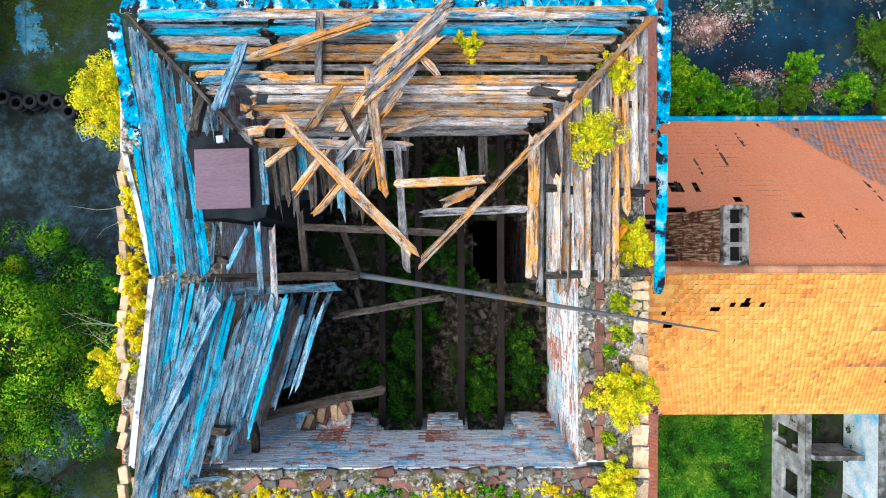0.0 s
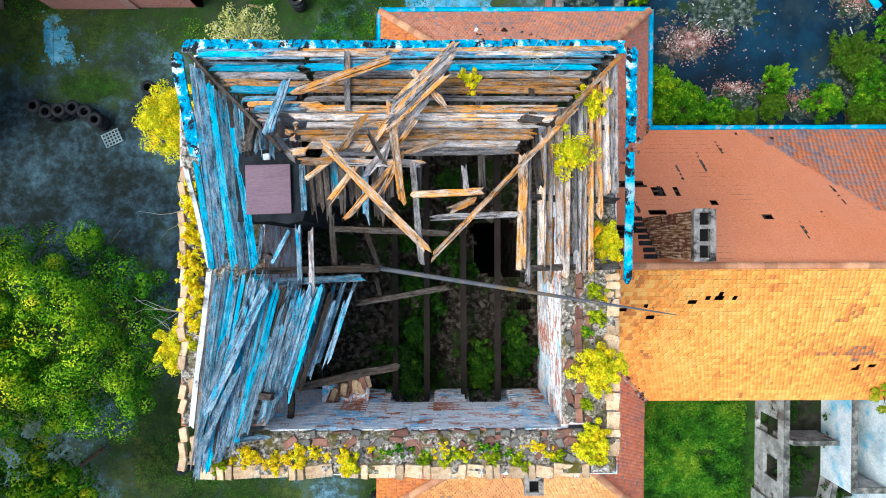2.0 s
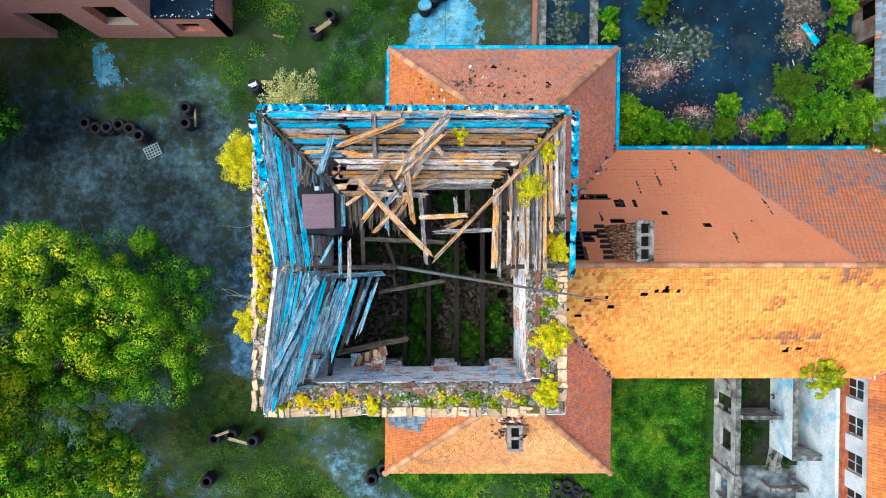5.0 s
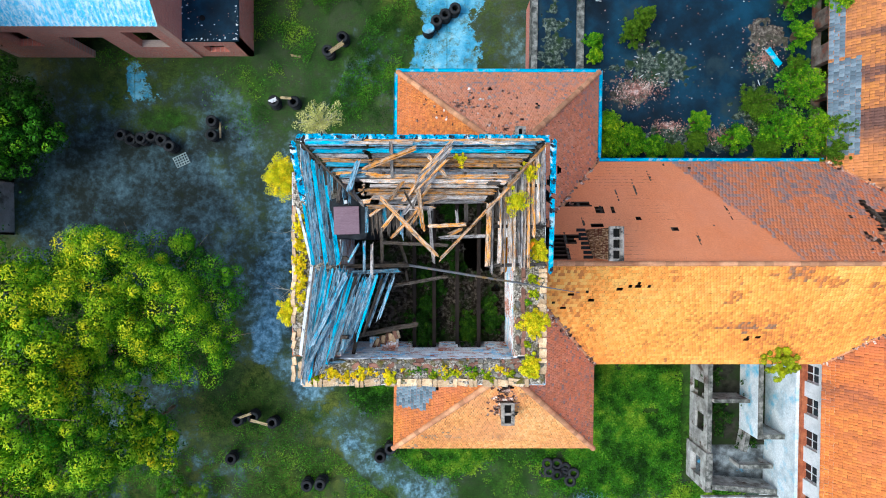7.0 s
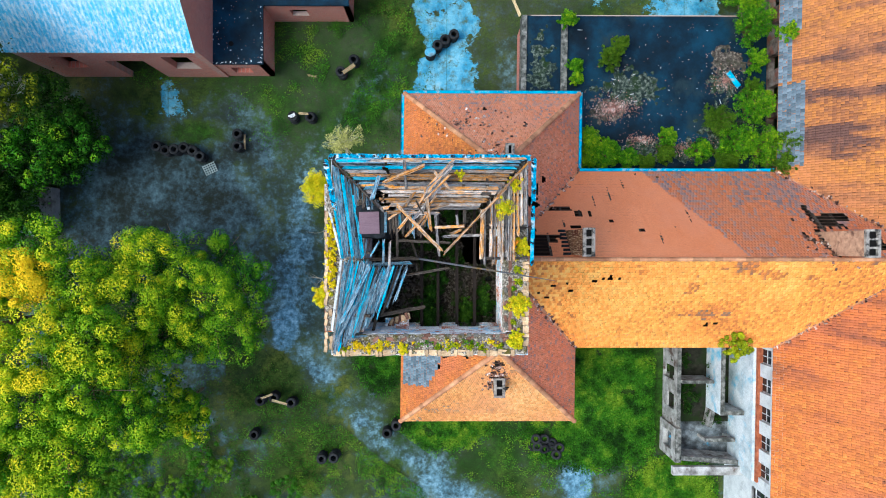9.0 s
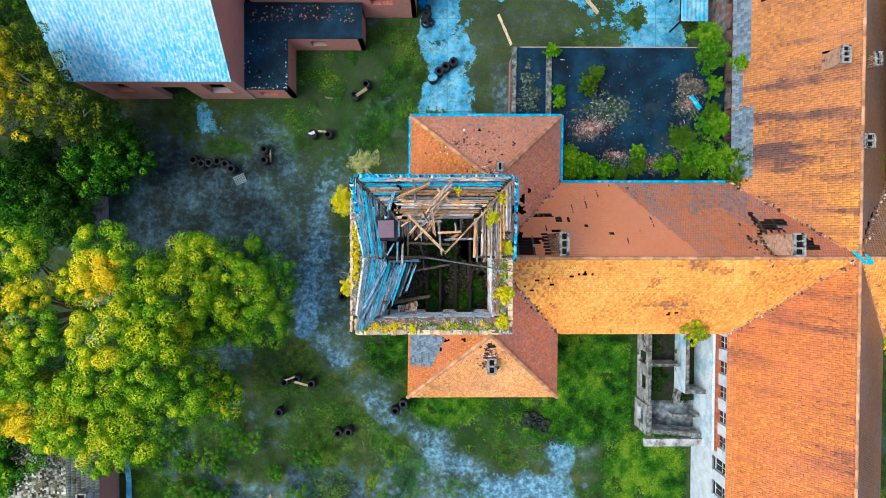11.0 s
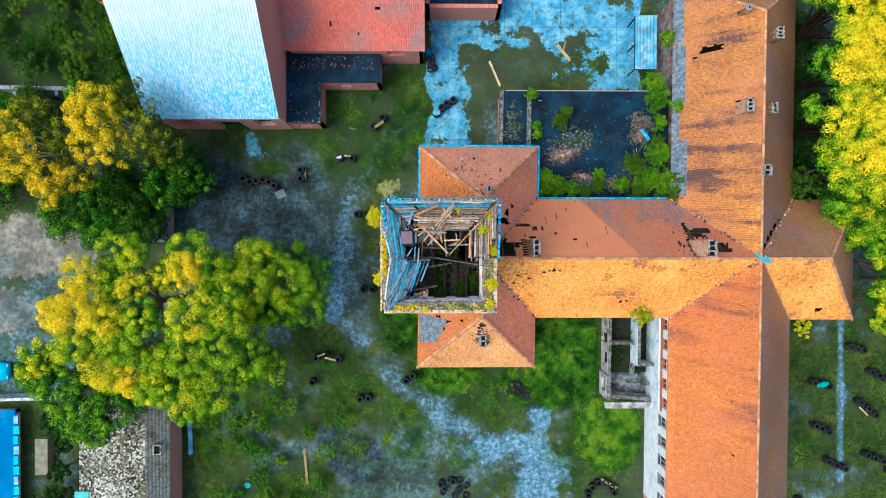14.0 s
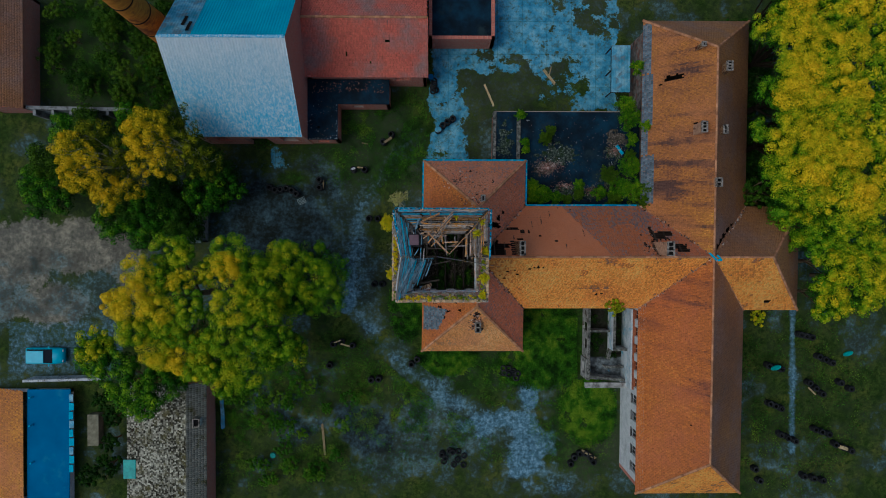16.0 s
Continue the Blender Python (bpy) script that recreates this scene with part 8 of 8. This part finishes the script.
    return tagged(mesh_from(name, v, np.arange(n * 4).reshape(-1, 4), mat, None, np.repeat(tone, 4)), label, "weeds", kind="stuff")


weeds("lush_weeds", [(11, -9.2, 3.4, 3.8), (10, -12.5, 4.5, 2.5), (0, -11.5, 3, 2), (-4.5, -6, 1.8, 3.5), (15.5, -17.5, 3, 3.5)], 150000, 0.06, M_WEED, 301, 0.42, "dense leafy green weeds beside the walls", 0.5, 0.3)
weeds("meadow_weeds", [(-14, -17, 14, 8), (-8, 11, 6, 5), (2, -17, 10, 6), (-5, 13, 4, 5), (14, -19, 4, 5), (-30, 20, 8, 6), (-38, 21, 7, 6), (-22, -18, 5, 8), (-20, 13, 4, 2)], 300000, 0.036, M_WEED, 311, 0.42, "patchy green meadow weeds and grass", 0.2, 0.47)
weeds("lawn_weeds", [(38, -15, 8, 12), (32, -15, 3, 10)], 20000, 0.05, M_WEED, 321, 0.3, "short olive lawn grass", 0.08)
for i in range(64):
    x, y = (-36 + 14 * rr.random(), 15.5 + 11 * rr.random()) if i < 30 else (-24 + 14 * rr.random() ** 1.3, -25 + 12 * rr.random())
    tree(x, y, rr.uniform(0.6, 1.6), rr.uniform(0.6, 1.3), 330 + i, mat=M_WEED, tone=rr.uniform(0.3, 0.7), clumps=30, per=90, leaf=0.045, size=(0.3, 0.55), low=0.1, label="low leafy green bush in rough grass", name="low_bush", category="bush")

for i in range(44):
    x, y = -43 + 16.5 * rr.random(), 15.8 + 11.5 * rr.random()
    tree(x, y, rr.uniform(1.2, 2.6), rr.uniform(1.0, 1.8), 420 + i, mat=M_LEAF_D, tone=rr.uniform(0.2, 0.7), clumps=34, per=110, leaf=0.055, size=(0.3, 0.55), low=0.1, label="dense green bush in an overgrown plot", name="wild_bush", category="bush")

# ---- roof laths that show through the holes ----
def laths(poly, a, b, z0, rise, length, parent):
    a, b = Vector((*a, 0)), Vector((*b, 0))
    u = (b - a).normalized()
    n = Vector((-u.y, u.x, 0))
    bm = bmesh.new()
    step = 0.26 / math.hypot(1, rise)
    s = 0.2
    smax = max((Vector((*p, 0)) - a).dot(n) for p in poly)
    P_ = [((Vector((*p, 0)) - a).dot(u), (Vector((*p, 0)) - a).dot(n)) for p in poly]
    while s < smax - 0.1:
        xs = []
        for (u0, s0), (u1, s1) in zip(P_, P_[1:] + P_[:1]):
            if (s0 > s) != (s1 > s):
                xs.append(u0 + (s - s0) / (s1 - s0) * (u1 - u0))
        if len(xs) >= 2:
            p0, p1 = a + u * (min(xs) + 0.1) + n * s, a + u * (max(xs) - 0.1) + n * s
            d = p1 - p0
            m = Matrix.Translation((p0.x, p0.y, z0 + rise * s - 0.05)) @ Matrix.Rotation(math.atan2(d.y, d.x), 4, "Z")
            box_into(bm, 0, d.length, -0.025, 0.025, -0.02, 0.02, m)
        s += step
    return tagged(part("roof_lath", bm, M_BATTEN, parent), kind="stuff")


laths(S2((WX1, MN), (EX0, MN), (EXR, MR), (3.2, MR)), S2((EX0, MN))[0], S2((WX1, MN))[0], EAVE, HR / (MN - MR), 12, house)
laths(S2((WX1, WS), (WXR, APS), (WX0, WS)), S2((WX0, WS))[0], S2((WX1, WS))[0], EAVE, HR / (APS - WS), 12, house)
for x in np.arange(4.0, 23, 0.95):
    plank(P3(x, MN - 0.2, EAVE + 0.1), P3(x, MR + 0.1, TOP - 0.25), 0.1, W_DARK, house, 0.12, name="rafter")
# valley sheets
for p, q in (((WX1, MN), (2.9, -0.1)), ((WX1, MS), (2.9, -0.9)), ((EX0, MN), (EXR, MR)), ((EX0, MS), (EXR, MR)), ((EX1, XN), (EXR, MR)), ((EX1, XS), (EXR, MR))):
    zq = TOP - 0.02 if q[0] > 20 else EAVE + HR * (WX1 - q[0]) / (WX1 - WXR)
    caps("valley_sheet", P3(*p, EAVE - 0.06), P3(*q, zq - 0.08), M_RIDGE, house, 0.12, 0.5)
for p, q, w_ in (((23.2, 0.1), (24.0, -0.65), 0.16), ((24.0, -0.6), (24.5, -0.55), 0.2), ((23.9, -0.1), (24.3, -0.45), 0.14)):
    plank(P3(*p, TOP + 0.2), P3(*q, TOP + 0.16), w_, M_TEAL_TIN, house, 0.02, name="flashing_sheet")
# broken bits of tile and mortar caught in the valleys
bm = bmesh.new()
dr = random.Random(12)
for (ax, ay), (bx, by) in (((WX1, MN), (4.2, 1.2)), ((WX1, MS), (3.2, -1.3)), ((EX0, MN), (EXR, MR)), ((EX0, MS), (EXR, MR)), ((EX1, XN), (EXR, MR))):
    for k in range(70):
        t = dr.random()
        x, y = ax + (bx - ax) * t + dr.gauss(0, 0.1), ay + (by - ay) * t + dr.gauss(0, 0.1)
        zz = EAVE + HR * t * (1.0 if bx > 20 else abs(bx - ax) / (WX1 - WXR)) + 0.06
        s_ = dr.uniform(0.04, 0.12)
        box_into(bm, -s_, s_, -s_ * 0.6, s_ * 0.6, -0.02, 0.03, pose(sk(x, y), y, zz, dr.uniform(-30, 30), dr.uniform(-30, 30), dr.uniform(0, 180)))
for cx, cy, wx, wy in ((2.45, -6.3, 0.45, 0.8), (2.2, 4.9, 0.9, 0.5), (1.2, 6.6, 1.6, 1.0), (18.9, 0.4, 0.8, 0.9)):
    for k in range(130 if cy < -4 else 70):
        x, y = cx + dr.gauss(0, wx * 0.6), cy + dr.gauss(0, wy * 0.6)
        if cy < -4:
            zz = EAVE + HR * min((y - WS) / (APS - WS), (x - WX0) / (WXR - WX0), (WX1 - x) / (WX1 - WXR))
        elif cx < 10:
            zz = EAVE + HR * min((WN - y) / (WN - APN), (x - WX0) / (WXR - WX0), (WX1 - x) / (WX1 - WXR))
        else:
            zz = EAVE + HR * (MN - y) / (MN - MR)
        s_ = dr.uniform(0.03, 0.1)
        if zz > EAVE and y > -9.6:
            box_into(bm, -s_, s_, -s_ * 0.6, s_ * 0.6, 0.0, 0.05, pose(sk(x, y), y, min(zz, TOP), dr.uniform(-30, 30), dr.uniform(-30, 30), dr.uniform(0, 180)))
tagged(part("valley_debris", bm, surface("tile_shards", [(0.38, srgb("2c2422")), (0.5, srgb("8a6050")), (0.64, srgb("d8ccc0"))], scale=4, vary=0.6, island=True), house), kind="stuff")
# grey slates at the east range's eave
M_SLATE = toned("blue_grey_slate", [(0, srgb("5a6872")), (0.5, srgb("70808c")), (1, srgb("84949e"))], vary=0.08)
for y0, y1, dx in ((4.9, 9.6, 0.95), (9.62, 12.58, 0.42), (12.6, 17.6, 0.7), (17.62, 22.6, 0.55)):
    a, b = S2((EX0, y1))[0], S2((EX0, y0))[0]
    tile_slope("slate_strip", S2((EX0, y0), (EX0 + dx, y0), (EX0 + dx, y1), (EX0, y1)), a, b, EAVE + 0.03, HR / (EXR - EX0), M_SLATE, house, lambda x, y, r: r, w=0.2, row=0.24, proud=0.012)
a, b = S2((WX0, -5.2))[0], S2((WX0, -7.6))[0]
tile_slope("slate_strip", S2((WX0 + 0.2, -5.2), (WX0 + 2.4, -5.4), (WX0 + 1.6, -7.4), (WX0 + 0.2, -7.6)), a, b, EAVE + 0.03, HR / (WXR - WX0), M_SLATE, house, lambda x, y, r: r)

for i, (x, y) in enumerate(((15.6, -7.2), (15.9, -10.2), (17.9, -7.2), (18.0, -8.6), (17.7, -11.0), (16.3, -9.4), (15.7, -9.3))):
    bush(sk(x, y), y, 1.1, 0.7, 380 + i, mat=M_LEAF_D, tone=0.2, n=14, per=60, leaf=0.045, label="dark green shrub inside a roofless annex")
# ---- window frames in the white facade ----
def window(p, q, thick, o, parent):
    """A white frame with a mullion and dark glass in an opening of the wall from p to q."""
    p, q = Vector((*p, 0)), Vector((*q, 0))
    d = q - p
    m = Matrix.Translation(p) @ Matrix.Rotation(math.atan2(d.y, d.x), 4, "Z")
    s, e, b0, t0 = o
    bm = bmesh.new()
    y0, y1 = thick * 0.35, thick * 0.35 + 0.06
    for bx in ((s + 0.004, s + 0.07, b0 + 0.004, t0 - 0.004), (e - 0.07, e - 0.004, b0 + 0.004, t0 - 0.004), (s + 0.07, e - 0.07, b0 + 0.004, b0 + 0.07), (s + 0.07, e - 0.07, t0 - 0.07, t0 - 0.004), ((s + e) / 2 - 0.025, (s + e) / 2 + 0.025, b0 + 0.07, t0 - 0.07), (s + 0.07, e - 0.07, b0 + 1.0, b0 + 1.05)):
        box_into(bm, bx[0], bx[1], y0, y1, bx[2], bx[3], m)
    w = part("window_frame", bm, M_WHITE, parent)
    bm = bmesh.new()
    box_into(bm, s - 0.04, e + 0.04, -0.1, 0.12, b0 - 0.06, b0, m)
    part("window_sill", bm, M_CONCRETE, w)
    bm = bmesh.new()
    box_into(bm, s + 0.08, e - 0.08, y0 + 0.025, y0 + 0.035, b0 + 0.07, t0 - 0.07, m)
    part("pane", bm, M_GLASS, w)
    return w


M_GLASS, gn, gl, gp = tree_of("dark_window_glass")
gp.inputs["Base Color"].default_value, gp.inputs["Roughness"].default_value = (0.02, 0.025, 0.03, 1), 0.12
p_, q_ = house_poly[3], house_poly[4]
for o in windows_along(math.hypot(q_[0] - p_[0], q_[1] - p_[1]), 0.7, 1.75, 0.95, [(3.9, 5.6)]):
    window(p_, q_, 0.4, o, house)

# ---- tall round chimney ----
stackpipe = thing("factory_chimney", "tall round orange brick factory chimney with iron hoops", "chimney", (-28.0, 21.6, 0))
M_CHIM = surface("orange_chimney_brick", [(0.3, srgb("b06a2c")), (0.7, srgb("e09a3c"))], scale=1.5, fine=16, stretch=(1, 1, 6), stain=srgb("7d4a30"), stain_scale=0.5, vary=0)
bm = bmesh.new()
levels = [(i * 1.5, 1.5 - 0.026 * i * 1.5) for i in range(19)]
rings = [[bm.verts.new((r_ * math.cos(k * math.pi / 16), r_ * math.sin(k * math.pi / 16), z_)) for k in range(32)] for z_, r_ in levels]
for A, B in zip(rings, rings[1:]):
    for k in range(32):
        j = (k + 1) % 32
        bm.faces.new((A[k], A[j], B[j], B[k]))
part("shaft", bm, M_CHIM, stackpipe)
for i in range(4, 18, 2):
    bm = bmesh.new()
    z_, r_ = levels[i]
    A = [[bm.verts.new(((r_ + dr) * math.cos(k * math.pi / 16), (r_ + dr) * math.sin(k * math.pi / 16), z_ + dz)) for k in range(32)] for dr, dz in ((0.0, -0.06), (0.05, -0.06), (0.05, 0.06), (0.0, 0.06))]
    for g, h_ in zip(A, A[1:]):
        for k in range(32):
            j = (k + 1) % 32
            bm.faces.new((g[k], g[j], h_[j], h_[k]))
    part("iron_hoop", bm, M_STEEL, stackpipe)

# ---- north-west wall and shed, little white shed, canopy ----
nw = thing("garden_wall", "long dark concrete wall with posts", "wall")
wall((-44.2, 14.9), (-33.6, 14.7), -0.1, 2.5, M_CONCRETE, nw, 0.35)
for i in range(6):
    box("post", -43.6 + 1.9 * i, -43.3 + 1.9 * i, 14.3 - 0.0 * i, 14.85, -0.1, 2.3, M_CONCRETE, nw)
nwh = thing("dark_roofed_barn", "long barn with a worn red tiled roof", "building")
tile_slope("roof_slope", [(-44.1, 14.9), (-44.1, 27), (-48.5, 27), (-48.5, 14.9)], (-44.1, 14.9), (-44.1, 27), 3.0, 0.45, M_TILE_D, nwh, tone_D)
ring([(-48.3, 15.0), (-44.3, 15.0), (-44.3, 27), (-48.3, 27)], -0.1, 2.95, M_BRICK_X, M_BRICK_Y, nwh, 0.3)
wshed = thing("tin_hut", "small hut with a pale grey corrugated roof among trees", "hut")
corrugated("corrugated_sheet", -28.0, -26.1, (0.9, 2.2), (4.4, 2.5), wshed, M_CRATE, 0.15, 0.02)
ring([(-27.9, 1.0), (-26.2, 1.0), (-26.2, 4.3), (-27.9, 4.3)], -0.1, 2.15, M_CONCRETE, M_CONCRETE, wshed, 0.15)
canopy = thing("sheet_canopy", "blue corrugated canopy leaning on a brick wall", "canopy")
corrugated("corrugated_sheet", 17.2, 19.2, (16.9, 2.4), (21.8, 2.5), canopy, M_PALE_TIN, 0.3, 0.03)
for x, y in ((17.3, 17.0), (17.3, 19.3), (17.3, 21.7)):
    box("post", x - 0.05, x + 0.05, y - 0.05, y + 0.05, -0.1, 2.38, M_STEEL, canopy)
box("edge_beam", 17.16, 17.24, 16.9, 21.8, 2.3, 2.4, M_STEEL, canopy)
box("edge_beam", 17.24, 19.2, 16.86, 16.92, 2.3, 2.4, M_STEEL, canopy)
bl = thing("blue_barrel", "bright blue plastic barrel beside a wall", "barrel", (-1.9, 18.9, -0.05))
bm = bmesh.new()
bmesh.ops.create_cone(bm, cap_ends=True, segments=20, radius1=0.3, radius2=0.3, depth=0.9, matrix=Matrix.Translation((0, 0, 0.45)))
bmesh.ops.bevel(bm, geom=[e for e in bm.edges if abs(e.verts[0].co.z - e.verts[1].co.z) < 0.01], offset=0.04, segments=2, affect="EDGES")
part("body", bm, M_DEEP, bl)
for i in range(7):
    tyre(-1.6 + rr.uniform(-0.3, 0.5), 17.6 + rr.uniform(-0.6, 1.0), 0.0 + 0.18 * (i // 3), rr.uniform(-15, 15), rr.uniform(-15, 15))

# ---- parked car ----
car = thing("parked_car", "light blue hatchback parked on concrete slabs", "car", (-43.6, -11.3, -0.07))
M_CAR = surface("light_blue_car_paint", [(0.3, srgb("18b4d4")), (0.7, srgb("28c4e0"))], vary=0, rough=0.4, bumpy=0, fine_mul=0.04)


def car_body():
    bm = bmesh.new()
    prof = [(-2.1, 0.35, 0.78), (-2.05, 0.6, 0.82), (-1.9, 0.85, 0.84), (-1.35, 0.95, 0.86), (-0.9, 0.98, 0.86), (0.7, 0.98, 0.86), (1.2, 0.93, 0.85), (1.85, 0.82, 0.8), (2.08, 0.55, 0.72)]
    rings = []
    for x_, zt, w_ in prof:
        rings.append([bm.verts.new(v) for v in ((x_, -w_, 0.28), (x_, -w_ - 0.03, zt * 0.7), (x_, -w_ * 0.93, zt), (x_, 0, zt + 0.03), (x_, w_ * 0.93, zt), (x_, w_ + 0.03, zt * 0.7), (x_, w_, 0.28))])
    for A, B in zip(rings, rings[1:]):
        for k in range(6):
            bm.faces.new((A[k], A[k + 1], B[k + 1], B[k]))
        bm.faces.new((A[6], A[0], B[0], B[6]))
    bm.faces.new(rings[0][::-1])
    bm.faces.new(rings[-1])
    bmesh.ops.recalc_face_normals(bm, faces=bm.faces)
    for f in bm.faces:
        f.smooth = True
    return bm


part("body", car_body(), M_CAR, car)
bm = bmesh.new()
lo = [bm.verts.new(v) for v in ((-1.75, -0.76, 0.95), (1.0, -0.76, 0.97), (1.0, 0.76, 0.97), (-1.75, 0.76, 0.95))]
hi = [bm.verts.new(v) for v in ((-1.25, -0.6, 1.42), (0.25, -0.6, 1.45), (0.25, 0.6, 1.45), (-1.25, 0.6, 1.42))]
for k in range(4):
    j = (k + 1) % 4
    bm.faces.new((lo[k], lo[j], hi[j], hi[k]))
bm.faces.new(hi)
part("glasshouse", bm, M_GLASS, car, "dark tinted car windows")
box("roof", -1.5, 0.36, -0.67, 0.67, 1.455, 1.52, M_CAR, car, 0.025)
for x_ in (-1.3, 1.3):
    for s_ in (-1, 1):
        w_ob = link("wheel", TYRE, None, car)
        w_ob.matrix_basis = pose(x_, s_ * 0.72 + (0.1 if s_ < 0 else -0.1) * 0 - 0.1 * s_, 0.34, 90 * -s_, 0, 0) @ Matrix.Diagonal((0.95, 0.95, 0.9, 1))
    for s_ in (-1, 1):
        box("mirror", 0.55, 0.7, s_ * 0.98 - 0.1, s_ * 0.98 + 0.1, 0.92, 1.05, M_CAR, car, 0.02) if x_ > 0 else None
for s_ in (-1, 1):
    box("headlight", 1.93, 2.05, s_ * 0.55 - 0.14, s_ * 0.55 + 0.14, 0.62, 0.74, M_WHITE, car, 0.02)

# yard beside the blue house
box("shed_box", -38.9, -37.7, -21.0, -17.6, -0.1, 0.9, surface("beige_roofing_felt", [(0.3, srgb("6c6a58")), (0.7, srgb("98947c"))], scale=2, vary=0), None, 0.02)["label"] = "flat-topped beige shed in a yard"
yard_wall = thing("yard_wall", "pale painted yard wall", "wall")
wall((-45.2, -13.9), (-36.8, -13.7), -0.1, 1.8, M_WHITE, yard_wall, 0.25)
turq = box("turquoise_tarpaulin", -34.2, -32.9, -23.9, -21.9, 2.56, 2.62, M_TEAL, None, 0.02, m=None)
tagged(turq, "turquoise tarpaulin over a roof corner", "tarpaulin")

# ---- rubble on the bitumen roof ----
bm = bmesh.new()
r_ = random.Random(9)
for i in range(2900):
    a, d = r_.uniform(0, 6.28), abs(r_.gauss(0, 0.5))
    cx, cy, wx, wy = ((10.1, 8.75, 1.5, 0.85), (10.1, 8.75, 1.5, 0.85), (11.9, 6.85, 1.3, 0.5), (10.6, 8.9, 1.9, 0.9), (17.2, 10.5, 1.2, 0.9), (14.5, 6.4, 3.2, 0.8))[i % 6]
    x, y = (cx + wx * d * math.cos(a), cy + wy * d * math.sin(a)) if i < 2700 else (r_.uniform(8.2, 18.2), r_.uniform(5.2, 14.0))
    s = r_.uniform(0.01, 0.036)
    box_into(bm, -s, s, -s * 0.6, s * 0.6, 0, s * 0.8, pose(x, y, 3.82, r_.uniform(-20, 20), 0, r_.uniform(0, 180)))
tagged(part("brick_rubble", bm, surface("rubble_bits", [(0.36, srgb("5c443c")), (0.5, srgb("9c7064")), (0.66, srgb("c8b4aa"))], scale=3, vary=0.5, island=True)), "broken brick rubble strewn on a flat roof", "rubble", kind="stuff")


def soil_patch(cx, cy, rx, ry, mat, seed):
    """A thin uneven layer of soil and moss with a frayed edge."""
    x, y = np.meshgrid(np.linspace(cx - 1.5 * rx, cx + 1.5 * rx, 70), np.linspace(cy - 1.5 * ry, cy + 1.5 * ry, 60))
    hgt = 0.9 - np.hypot((x - cx) / rx, (y - cy) / ry) + 1.7 * (field(x, y, 0.9, seed) - 0.5) + 1.0 * (field(x, y, 0.25, seed + 3, 2) - 0.5)
    z = 3.79 + 0.055 * np.clip(hgt, -0.6, 0.5) + 0.02 * field(x, y, 0.15, seed + 5, 2)
    i = (np.arange(59)[:, None] * 70 + np.arange(69)[None]).ravel()
    tagged(mesh_from("roof_soil", np.stack([x, y, z], -1).reshape(-1, 3), np.stack([i, i + 1, i + 71, i + 70], 1), mat, None), "mossy grey soil washed together on a bitumen roof", "soil", kind="stuff")


M_ROOFSOIL = surface("mossy_soil", [(0.34, srgb("141e1c")), (0.46, srgb("2c3a34")), (0.54, srgb("4a564c")), (0.66, srgb("7c8478"))], scale=5, fine=40, fine_mul=0.7, stain=srgb("24361c"), stain_scale=1.6, vary=0, bumpy=0.8)
M_SILT = surface("brown_silt", [(0.34, srgb("2a2824")), (0.5, srgb("585048")), (0.66, srgb("8c8478"))], scale=5, fine=40, fine_mul=0.7, stain=srgb("3c3c30"), stain_scale=1.6, vary=0, bumpy=0.8)
for k, (x, y, rx, ry) in enumerate(((11.3, 10.1, 1.9, 1.0), (17.4, 11.8, 1.2, 0.7), (17.0, 10.3, 1.2, 0.7), (13.6, 6.2, 3.4, 0.7), (17.6, 7.2, 1.6, 1.6), (10.0, 8.6, 1.5, 0.7), (5.9, 11.6, 0.8, 1.6))):
    soil_patch(x, y, rx, ry, M_SILT if k in (1, 5) else M_ROOFSOIL, 700 + 10 * k)
bm = bmesh.new()
for i in range(70):
    x, y = (r_.uniform(8, 18.4), r_.uniform(5.4, 14)) if i < 45 else (r_.gauss(11.4, 1.0), r_.gauss(10, 0.6)) if i < 65 else (r_.gauss(16.6, 0.7), r_.gauss(10.3, 0.5))
    s_ = r_.uniform(0.012, 0.04)
    ln_ = s_ * r_.choice((1, 1, 1, 1.5, 4))
    box_into(bm, -ln_, ln_, -s_ * 0.5, s_ * 0.5, 0, s_ * 0.5, pose(x, y, 3.86, 0, 0, r_.uniform(0, 180)))
tagged(part("paint_chips", bm, M_WHITE), "pale chips and sticks scattered on a bitumen roof", "rubble", kind="stuff")
tagged(plank((17.3, 11.1, 3.88), (18.0, 10.1, 3.95), 0.3, M_GUTTER, None, 0.04, name="blue_board"), "bright blue painted board on a flat roof", "board")

# ---- the tiles nearest the tower, one by one ----
for mat, parent, cells, a, u, nrm, z0, rise, w, step in TILES_APART:
    meshes = []
    for k in range(6):
        v = [(-w / 2 * 0.985, 0, -0.012), (w / 2 * 0.985, 0, -0.012), (w / 2 * 0.985, step * 1.12, rise * step * 1.12 - 0.012), (-w / 2 * 0.985, step * 1.12, rise * step * 1.12 - 0.012)]
        v += [(x, y, z + (0.04 if y == 0 else 0.018)) for x, y, z in v]
        me = bpy.data.meshes.new("roof_tile")
        me.from_pydata(v, [], [(4, 5, 6, 7), (0, 1, 5, 4), (1, 2, 6, 5), (3, 0, 4, 7)])
        t = me.attributes.new("tone", "FLOAT", "POINT")
        t.data.foreach_set("value", [0.35 + 0.13 * k] * 8)
        me.materials.append(mat)
        meshes.append(me)
    for uu, vv in cells:
        ob = new("roof_tile", meshes[rr.randrange(6)])
        ob.parent = parent
        ob.matrix_basis = pose(a[0] + u[0] * uu + nrm[0] * vv, a[1] + u[1] * uu + nrm[1] * vv, z0 + rise * vv, 0, rr.uniform(-1.2, 1.2), math.degrees(math.atan2(u[1], u[0])))
